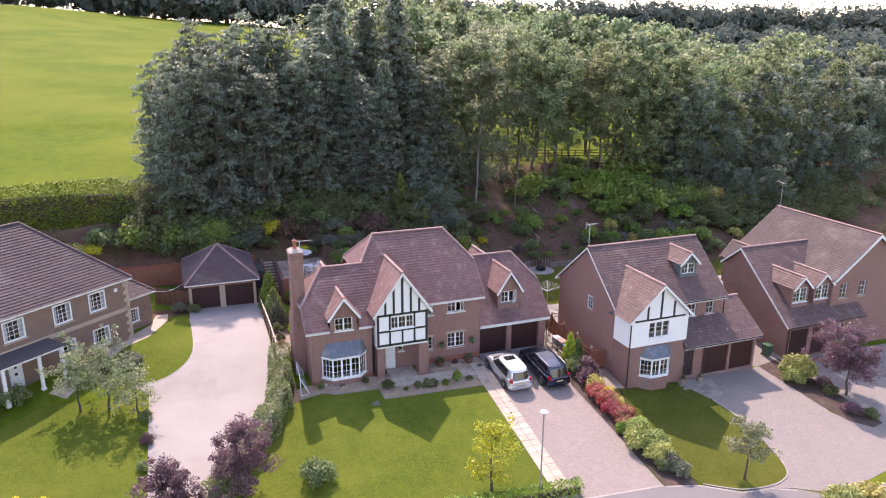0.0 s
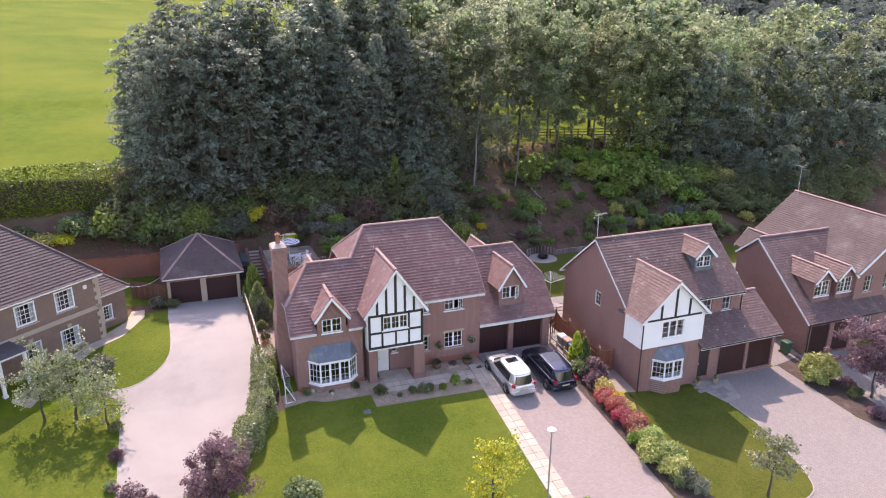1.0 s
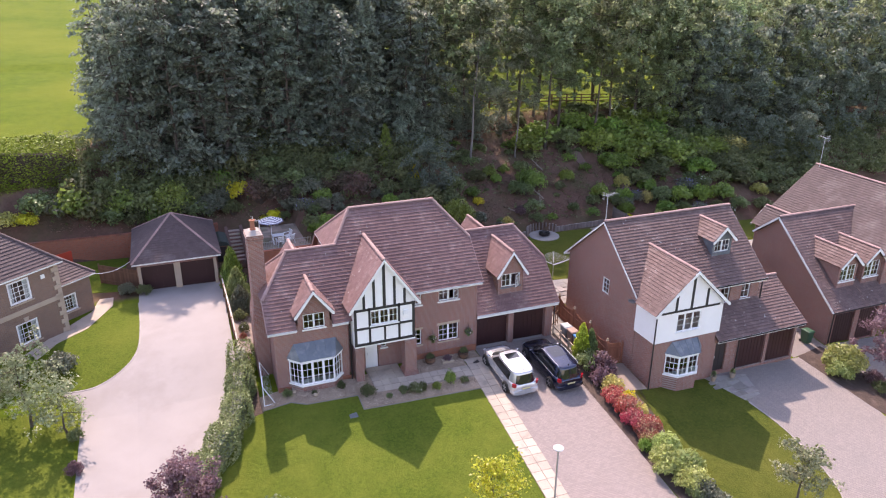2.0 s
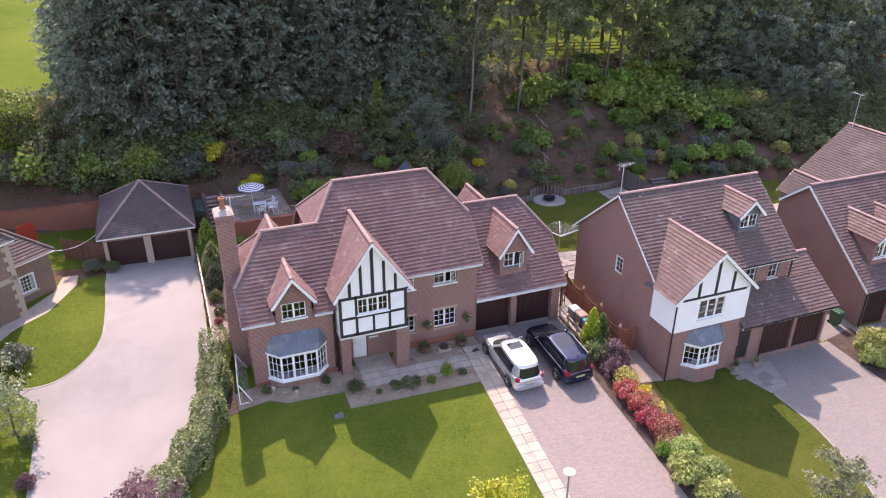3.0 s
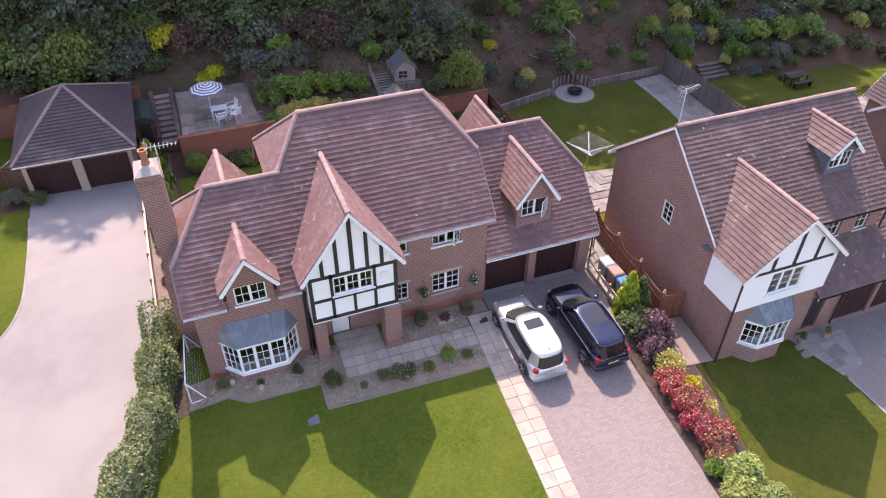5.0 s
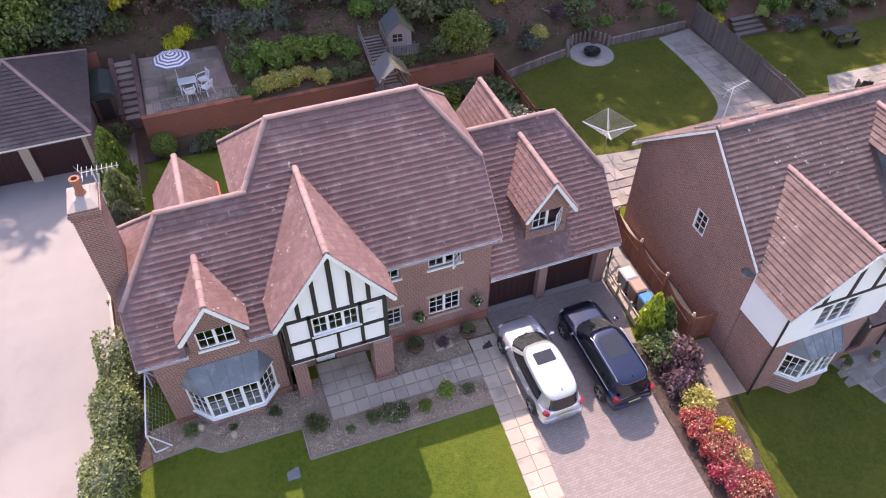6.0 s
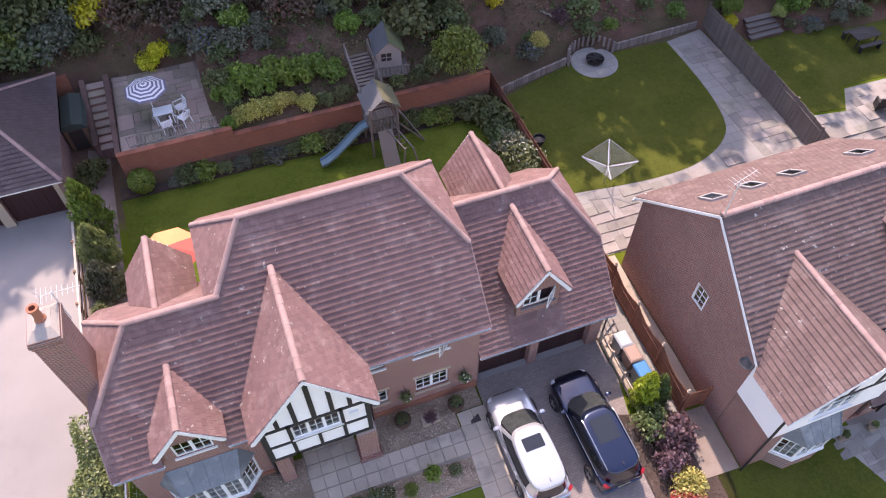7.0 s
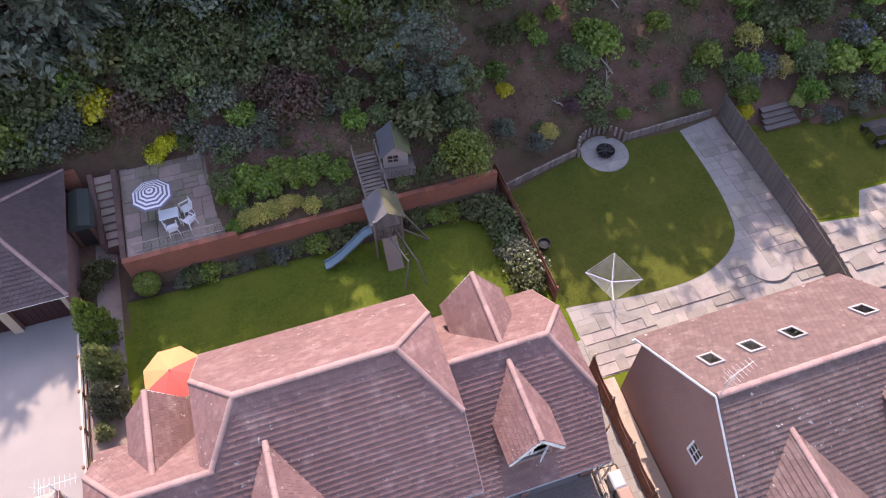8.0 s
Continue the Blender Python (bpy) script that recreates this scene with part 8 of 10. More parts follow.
def broad_tree(seed, h, spread_r, material, bark, crown_low=0.22, per=70, size=0.42, clumps=140, limbs=11, sparse=1.0, name="tree", slim=1.0, lie=0.04):
    """A trunk with limbs and a crown of leaf clumps hung on them, with gaps between."""
    rng = random.Random(seed)
    t = thing(name, (0, 0, 0), "", "tree")
    wood = MB()
    lean = Vector((rng.uniform(-lie, lie), rng.uniform(-lie, lie), 0))
    trunk = [Vector((0, 0, -0.3)), Vector((0, 0, 0.4))] + [Vector((lean.x * h * k + rng.uniform(-0.12, 0.12), lean.y * h * k + rng.uniform(-0.12, 0.12), h * k)) for k in (0.2, 0.4, 0.6, 0.8, 0.95)]
    r0 = (0.0095 * h + 0.03) * slim
    wood.tube(trunk, [r0 * 1.5, r0 * 1.1, r0 * 0.9, r0 * 0.7, r0 * 0.45, r0 * 0.22, r0 * 0.06], 9)
    blobs = []
    for i in range(limbs):
        k = crown_low + (0.93 - crown_low) * (i + rng.random()) / limbs
        a = i * 2.4 + rng.uniform(-0.5, 0.5)
        q = (k - crown_low) / (1 - crown_low)
        reach = spread_r * (0.55 + 0.75 * math.sin(math.pi * min(1, q * 0.85 + 0.15))) * rng.uniform(0.72, 1.1)
        o = Vector((lean.x * h * k, lean.y * h * k, h * k))
        e = o + Vector((math.cos(a) * reach, math.sin(a) * reach, h * rng.uniform(0.02, 0.1)))
        m = o.lerp(e, 0.5) + Vector((0, 0, -0.03 * h * rng.random()))
        limb = MB()
        limb.tube([o, m, e], [r0 * 0.4 * (1 - q * 0.6), r0 * 0.22, r0 * 0.05], 6)
        part("limb", limb, bark, t, smooth=True)
        for j in range(int(clumps / limbs)):
            s = rng.uniform(0.2, 1.0)
            c = o.lerp(e, s) + Vector((rng.gauss(0, 0.2), rng.gauss(0, 0.2), rng.gauss(0, 0.2))) * spread_r
            blobs.append((c.x, c.y, max(c.z, 0.05 * h), rng.uniform(0.35, 1.0) * (0.2 * spread_r + 0.3) * sparse))
    for j in range(int(clumps * 0.08)):
        blobs.append((lean.x * h + rng.gauss(0, 0.09) * spread_r, lean.y * h + rng.gauss(0, 0.09) * spread_r, h * rng.uniform(0.88, 1.0), 0.14 * spread_r + 0.2))
    part("trunk", wood, bark, t, smooth=True)
    leaf_part("crown", leaf_arrays(blobs, per, size, seed, hollow=0.55), material, t)
    return t


def spruce_tree(seed, h, base_r, material, low=0.08, per=13, name="spruce"):
    """A straight conifer: whorls of drooping boughs that shorten to the top."""
    rng = random.Random(seed)
    t = thing(name, (0, 0, 0), "", "tree")
    wood = MB()
    r0 = 0.014 * h + 0.04
    boughs = MB()
    wood.tube([(0, 0, -0.3), (0, 0, h * 0.5), (0, 0, h)], [r0, r0 * 0.55, 0.02], 9)
    blobs = []
    z = h * low
    while z < h * 0.99:
        q = (z / h - low) / (1 - low)
        R = base_r * (1 - q) ** 0.6 * rng.uniform(0.8, 1.12) + 0.15
        for k in range(rng.randint(6, 8)):
            a = rng.uniform(0, 2 * math.pi)
            reach = R * rng.uniform(0.7, 1.1)
            droop = 0.22 * reach
            n = max(2, int(reach / 0.42))
            for i in range(n):
                s = (i + 0.8) / n
                blobs.append((math.cos(a) * reach * s, math.sin(a) * reach * s, z - droop * s * s + rng.uniform(-0.08, 0.08), 0.3 + 0.12 * rng.random()))
            boughs.tube([(0, 0, z), (math.cos(a) * reach * 0.9, math.sin(a) * reach * 0.9, z - droop * 0.8)], [0.035, 0.01], 5)
        z += 0.36 + 0.26 * (1 - q)
    part("trunk", wood, BARK, t, smooth=True)
    part("branchwork", boughs, BARK, t, kind="stuff")
    leaf_part("crown", leaf_arrays(blobs, per, 0.34, seed, 0.4, 1.5, 0.2), material, t)
    return t


def plumed_tree(seed, h, base_r, material, low=0.04, per=16, size=0.24, name="tree"):
    """A broad evergreen with several leaders: tiers of long boughs whose feathery sprays arch out and hang a little at their ends."""
    rng = random.Random(seed)
    t = thing(name, (0, 0, 0), "", "tree")
    boughs, blobs = MB(), []
    a0 = rng.uniform(0, 6.28)
    leaders = [(0.0, 0.0, 1.0, 0.66)] + [(0.44 * base_r * math.cos(a0 + k * 1.35), 0.44 * base_r * math.sin(a0 + k * 1.35), rng.uniform(0.72, 0.96), rng.uniform(0.52, 0.66)) for k in range(5)]
    for lx, ly, tall, wide in leaders:
        top = h * tall
        wood = MB()
        r0 = 0.009 * h + 0.03
        wood.tube([(lx * 0.25, ly * 0.25, -0.3), (lx * 0.8, ly * 0.8, h * 0.25), (lx, ly, top * 0.96)], [r0, r0 * 0.7, 0.02], 8)
        part("trunk", wood, BARK, t, smooth=True)
        z = h * low + rng.random()
        while z < top * 0.985:
            q = z / top
            R = base_r * wide * min(1.0, 1.5 * (1 - q) ** 0.55) * (0.86 + 0.14 * math.sin(q * 15 + lx)) + 0.15
            for k in range(rng.randint(3, 5)):
                a = rng.uniform(0, 2 * math.pi)
                reach = R * rng.uniform(0.7, 1.18)
                rise, ca, sa = rng.uniform(0.1, 0.4) * reach, math.cos(a), math.sin(a)
                n = max(2, int(reach / 0.75))
                for i in range(n):
                    u = 0.35 + 0.7 * (i + rng.random()) / n
                    zz = z + rise * math.sin(u * 2.2) - 0.2 * reach * u * u
                    side = rng.gauss(0, 0.35)
                    blobs.append((lx + ca * reach * u - sa * side, ly + sa * reach * u + ca * side, max(0.2, zz + rng.uniform(-0.2, 0.2)), 0.36 + 0.4 * rng.random(), ca * 0.7, sa * 0.7, 0.1 - 0.6 * u))
                boughs.tube([(lx, ly, z), (lx + ca * reach * 0.5, ly + sa * reach * 0.5, z + rise * 0.8 - 0.07 * reach), (lx + ca * reach * 0.9, ly + sa * reach * 0.9, z - 0.1 * reach)], [0.05, 0.03, 0.01], 4)
            z += 0.6 + 0.3 * rng.random()
    part("branchwork", boughs, BARK, t, kind="stuff")
    leaf_part("crown", leaf_arrays(blobs, per, size, seed, 0.6, 1.5, 0.35, hollow=0.75), material, t)
    return t


class Stand:
    """Things of one kind: the first made is set in the first place, the others are copies."""

    def __init__(self, ob, label, group, height):
        self.ob, self.label, self.group, self.h, self.used = ob, label, group, height, False

    def put(self, x, y, height=None, turn=0.0, wide=1.0, label=None, sink=0.0, z=None):
        k = (height or self.h) / self.h
        m = Matrix.Translation((x, y, (gz(x, y) if z is None else z) - sink)) @ Matrix.Rotation(turn, 4, 'Z') @ Matrix.Diagonal((k * wide, k * wide, k, 1))
        if self.used:
            ob = copy_thing(self.ob, m @ Matrix.Diagonal((1 / self.ob.scale.x, 1 / self.ob.scale.y, 1 / self.ob.scale.z, 1)))
        else:
            ob, self.used = self.ob, True
            ob.matrix_basis = m
        tagged(ob, label or self.label, group=self.group)
        return ob


rng = random.Random(11)
WOOD_GROUP = "trees of the wood behind the gardens"
PLUMED = [Stand(plumed_tree(k, 17, 4.4, LEAF_DARK), "tall dark evergreen with drooping feathery boughs", WOOD_GROUP, 17) for k in (1, 2, 3)]
DENSE = [Stand(broad_tree(k, 12, 4.3, LEAF_DARK, BARK, 0.02, 34, 0.36, 190, 14), "dark broadleaved tree in dense leaf to the ground", WOOD_GROUP, 12) for k in (14, 15)]
MIXED = [Stand(broad_tree(k, 14, 3.6, LEAF_WOOD, BARK, 0.1, 44, 0.24, 180, 15, 0.74, slim=0.8, lie=0.06), "woodland tree with a sunlit ragged crown", WOOD_GROUP, 14) for k in (16, 17)]
TALL = [Stand(broad_tree(k, 14, 3.5, LEAF_WOOD, BARK, 0.36, 46, 0.225, 165, 14, 0.72, slim=0.75, lie=0.07), "woodland tree with a bare lower trunk", WOOD_GROUP, 14) for k in (4, 5)]
BIRCHES = [Stand(broad_tree(k, 14, 2.7, LEAF_BIRCH, BIRCH, 0.34, 46, 0.19, 160, 14, 0.62, "birch", 0.55, 0.11), "slender birch with pale trunk and light leaves", WOOD_GROUP, 14) for k in (6, 7)]
SPRUCES = [Stand(spruce_tree(k, 19, 3.9, LEAF_NEEDLE, per=9), "tall dark spruce with drooping boughs", WOOD_GROUP, 19) for k in (8, 9)]
FAR_TREES = [Stand(broad_tree(k, 17, 4.6, LEAF_WOOD, BARK, 0.36, 26, 0.47, 120, 12), "distant broadleaved tree of the wood", WOOD_GROUP, 17) for k in (12, 13)]
PLAN = (
    (PLUMED, [(0.2, 78, 14.2), (3.0, 78.5, 17), (5.8, 75.5, 17), (8.8, 77, 18.4), (12.4, 77.5, 17.4), (14, 73.6, 16.4), (7.6, 72.4, 16), (17.4, 81, 17.5), (26.2, 73.2, 14), (18.6, 72.6, 13.5), (4.2, 72, 16.8), (1.2, 72.4, 15), (-0.8, 76, 9.4)]),
    (SPRUCES, [(17.8, 77, 19.6), (21.4, 79, 18.6), (24.2, 77, 19.8), (15.8, 75.5, 16.5), (21.8, 73.2, 14.5), (19.3, 95, 18.4), (30.7, 100, 19), (66.6, 112, 19.6), (99, 84, 15)]),
    (BIRCHES, [(27.6, 74.8, 14.2), (29.5, 75.2, 14.8), (31.4, 70.5, 16), (33.9, 75, 16.8), (36.6, 71, 12.6), (37.7, 75.6, 17.2), (30.6, 75, 16), (34.8, 76, 17)]),
    (TALL, [(40.4, 71.6, 16.4), (42.6, 73, 15.4), (46.6, 72.2, 15.2), (49.2, 73.1, 16.6), (57, 74.5, 13.8), (39, 75.5, 16.8), (41.5, 76.5, 15.8), (47, 77, 14.4), (55.8, 77.4, 15.4), (32.4, 74, 16.4), (60.5, 77.5, 14)]),
    (FAR_TREES, [(56, 80.5, 18), (52.5, 82, 18), (59.5, 82, 17.5), (63, 81, 16), (49, 84, 18), (45, 82, 17.5), (42.5, 104, 19), (38, 108, 19.5), (36, 100, 19.5), (32.5, 103, 19), (28.5, 82, 18.5), (26, 86, 18.5), (66, 85, 15.5), (72, 83, 14.5), (79, 86, 15.5), (88, 88, 16.5), (96, 90, 17.5), (24.5, 98, 19), (35.8, 98, 17.4), (40.1, 96, 16.5), (49, 104, 18), (57, 108, 19), (66, 92, 17), (77, 94, 17), (108, 86, 16)]),
    (MIXED, [(62.4, 76, 14.4), (67, 76.5, 13.2), (68.6, 73.2, 10.6), (73.6, 76, 14), (76, 73.6, 11), (82, 75.5, 14), (91, 77.5, 14.5), (57.4, 73.4, 13.4), (52.6, 73.4, 15.6)]),
    (DENSE, [(60.5, 74, 10.2), (64.6, 74.6, 12.4), (70.5, 74.5, 10.4), (78, 77, 12.6), (86, 76.5, 11.5), (96, 77, 12), (102, 80, 13.5), (111, 82, 15), (66.5, 71, 7.5), (73, 70.5, 7), (80, 70.5, 7.5), (88, 71.5, 8), (27.6, 75, 6.5), (30.2, 74, 5), (32.6, 75.6, 6), (25.4, 71.2, 6), (58.4, 76.5, 6.5), (54, 76.2, 4.5), (28.6, 72.6, 4.6), (33.2, 73.6, 4.4), (36.4, 74.6, 4.2), (25.4, 65.6, 4.8), (62.5, 70.5, 6.2), (65.5, 66.5, 5.2), (70, 66, 5.5)]),
)
for kinds, places in PLAN:
    for i, (x, y, h) in enumerate(places):
        kinds[i % len(kinds)].put(x, y, h, rng.uniform(0, 6.28), rng.uniform(0.9, 1.12))


# far woods on the skyline: crowns past counting
def far_woods(name, spots, label):
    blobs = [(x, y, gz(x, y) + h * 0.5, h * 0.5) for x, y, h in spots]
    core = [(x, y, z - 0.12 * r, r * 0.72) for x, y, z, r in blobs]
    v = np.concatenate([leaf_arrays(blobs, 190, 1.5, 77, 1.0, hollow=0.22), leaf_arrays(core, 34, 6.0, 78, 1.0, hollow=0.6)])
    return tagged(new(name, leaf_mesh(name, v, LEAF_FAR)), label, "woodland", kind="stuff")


rg = random.Random(9)
spots = []
for i in range(240):
    x = rg.uniform(-20, 540)
    spots.append((x, 392 + rg.uniform(0, 40) - 0.12 * x, rg.uniform(17, 26)))
for i in range(60):
    spots.append((rg.uniform(150, 330), rg.uniform(205, 250), rg.uniform(9, 15)))
for i in range(90):
    spots.append((rg.uniform(-200, 20), 418 + rg.uniform(0, 30), rg.uniform(15, 22)))
for i in range(60):
    spots.append((rg.uniform(95, 190), rg.uniform(84, 130), rg.uniform(12, 18)))
far_woods("far_woods", spots, "dark distant woods along the skyline")


# shrubs
def shrub(seed, material, radius=1.0, height=1.0, per=60, clumps=16, size=0.15, name="shrub", category="shrub", squash=0.85, long=1.0, loose=0.5, flowers=None, bloom=4):
    r = random.Random(seed)
    s = thing(name, (0, 0, 0), "", category)
    stems, blobs = MB(), []
    for i in range(clumps):
        a, q = i * 2.4 + r.uniform(-0.4, 0.4), math.sqrt((i + 0.5) / clumps)
        c = Vector((math.cos(a) * q * radius * 0.68, math.sin(a) * q * radius * 0.68, height * (0.3 + 0.42 * (1 - q * q * 0.8) * r.uniform(0.75, 1.2))))
        blobs.append((*c, radius * (0.3 + 0.16 * r.random()) * (1 - 0.2 * loose)))
        if i % 2 == 0:
            stems.tube([(c.x * 0.1, c.y * 0.1, -0.05), c * 0.9], [0.03 * radius, 0.01 * radius], 5)
    part("stem", stems, BARK, s)
    leaf_part("foliage", leaf_arrays(blobs, per, size, seed, squash, long), material, s)
    if flowers:
        top = [(b[0], b[1], b[2] + b[3] * 0.4, b[3] * 0.9) for b in blobs]
        leaf_part("bloom", leaf_arrays(top, bloom, size * 0.75, seed + 50, 0.6), flowers, s, kind="stuff")
    return s


def ball_bush(seed):
    """A shrub clipped to a ball, with leaves close together all over it."""
    s = thing("shrub", (0, 0, 0), "", "shrub")
    st = MB()
    st.tube([(0, 0, -0.05), (0, 0, 0.6)], [0.05, 0.03], 6)
    part("stem", st, BARK, s)
    leaf_part("foliage", leaf_arrays([(0, 0, 0.66, 0.6)], 3200, 0.085, seed, 1.0, hollow=0.12), LEAF_LIME, s)
    return s


BEDS = "shrubs of the gardens and bank"
SHRUB = {
    'dark': Stand(shrub(21, LEAF_EVERGREEN, 1.0, 1.2, 68, 18, 0.135), "dense dark green evergreen shrub in a soil bed", BEDS, 1.2),
    'mid': Stand(shrub(22, LEAF_MID, 1.0, 1.2, 68, 18, 0.13), "rounded mid-green leafy shrub in a soil bed", BEDS, 1.2),
    'laurel': Stand(shrub(23, LEAF_LAUREL, 1.0, 1.1, 68, 18, 0.14), "glossy bright green laurel bush on the slope", BEDS, 1.1),
    'big': Stand(shrub(35, LEAF_LAUREL, 1.0, 1.1, 150, 26, 0.075), "large light green shrub with small leaves", BEDS, 1.1),
    'grey': Stand(shrub(24, LEAF_GREY, 1.0, 1.1, 95, 16, 0.12), "silvery grey-green shrub with fine leaves", BEDS, 1.1),
    'purple': Stand(shrub(25, LEAF_PURPLE, 1.0, 1.1, 90, 17, 0.13), "dark purple-leaved shrub with loose clumps", BEDS, 1.1),
    'maple': Stand(shrub(36, LEAF_MAPLE, 1.0, 1.1, 120, 20, 0.09), "red-brown maple bush with fine leaves", BEDS, 1.1),
    'yellow': Stand(shrub(26, LEAF_YELLOW, 1.0, 0.9, 95, 14, 0.13), "bright yellow leafy shrub in the border", BEDS, 0.9),
    'gold': Stand(shrub(27, LEAF_GOLD, 1.0, 1.0, 110, 16, 0.11), "gold variegated shrub with mottled leaves", BEDS, 1.0),
    'lime': Stand(shrub(28, LEAF_LIME, 1.0, 1.0, 120, 18, 0.1, long=1.8), "lime green shrub with soft foliage", BEDS, 1.0),
    'blue': Stand(shrub(29, LEAF_GREY, 1.0, 0.8, 70, 14, 0.12, flowers=LEAF_BLUE), "grey-leaved shrub dotted with blue flowers", BEDS, 0.8),
    'white': Stand(shrub(30, LEAF_EVERGREEN, 1.0, 1.1, 80, 16, 0.13, flowers=LEAF_WHITE), "dark shrub dotted with white flowers", BEDS, 1.1),
    'red': Stand(shrub(31, LEAF_RED, 1.0, 1.1, 200, 18, 0.09, flowers=LEAF_BLUSH, bloom=30), "fiery red photinia bush in the hedge", BEDS, 1.1),
    'pale': Stand(shrub(32, LEAF_PALE, 1.0, 1.1, 200, 20, 0.075, long=1.9), "pale variegated green bush with dense leaves", BEDS, 1.1),
    'tuft': Stand(shrub(37, LEAF_MID, 1.0, 0.9, 48, 11, 0.14), "small green shrub on the open bank", BEDS, 0.9),
    'sprig': Stand(shrub(38, LEAF_LIME, 1.0, 0.9, 48, 11, 0.13), "young yellow-green shrub on the open bank", BEDS, 0.9),
    'ball': Stand(ball_bush(33), "clipped round green box ball", BEDS, 1.25),
}
COUNT = [0]


def bush(kind, x, y, h, wide=1.0, label=None, sink=0.06, z=None):
    COUNT[0] += 1
    return SHRUB[kind].put(x, y, h, COUNT[0] * 1.7, wide, label, sink, z)


# below and above the red wall
bush('ball', 9.0, 59.9, 1.3, 1.05, "clipped round green ball bush below the wall", 0.0)
for i, (k, x, y, h) in enumerate([('mid', 11.2, 59.95, 0.9), ('grey', 10.6, 59.75, 0.5), ('laurel', 12.0, 59.95, 0.8), ('mid', 13.0, 59.9, 0.6), ('grey', 13.9, 59.9, 0.6), ('dark', 14.8, 59.95, 0.7), ('blue', 15.6, 59.9, 0.6), ('mid', 16.6, 59.95, 0.7), ('laurel', 17.6, 59.95, 0.9), ('dark', 18.5, 59.95, 0.9), ('dark', 19.5, 59.95, 1.0), ('mid', 23.0, 59.95, 0.9), ('laurel', 24.0, 59.85, 0.8), ('laurel', 24.9, 59.75, 0.8), ('dark', 26.0, 59.6, 1.0), ('dark', 27.0, 59.2, 1.3), ('dark', 27.3, 58.2, 1.5), ('mid', 27.2, 57.2, 1.2), ('grey', 27.3, 56.2, 1.2), ('white', 27.5, 55.0, 1.3), ('dark', 27.3, 54.2, 1.1)]):
    bush(k, x, y, h * 1.15)
bush('big', 3.2, 68.0, 3.1, 0.8, "large feathery green bush behind the garage")
bush('big', 26.3, 61.2, 2.5, 0.75, "large bright green shrub above the wall corner")
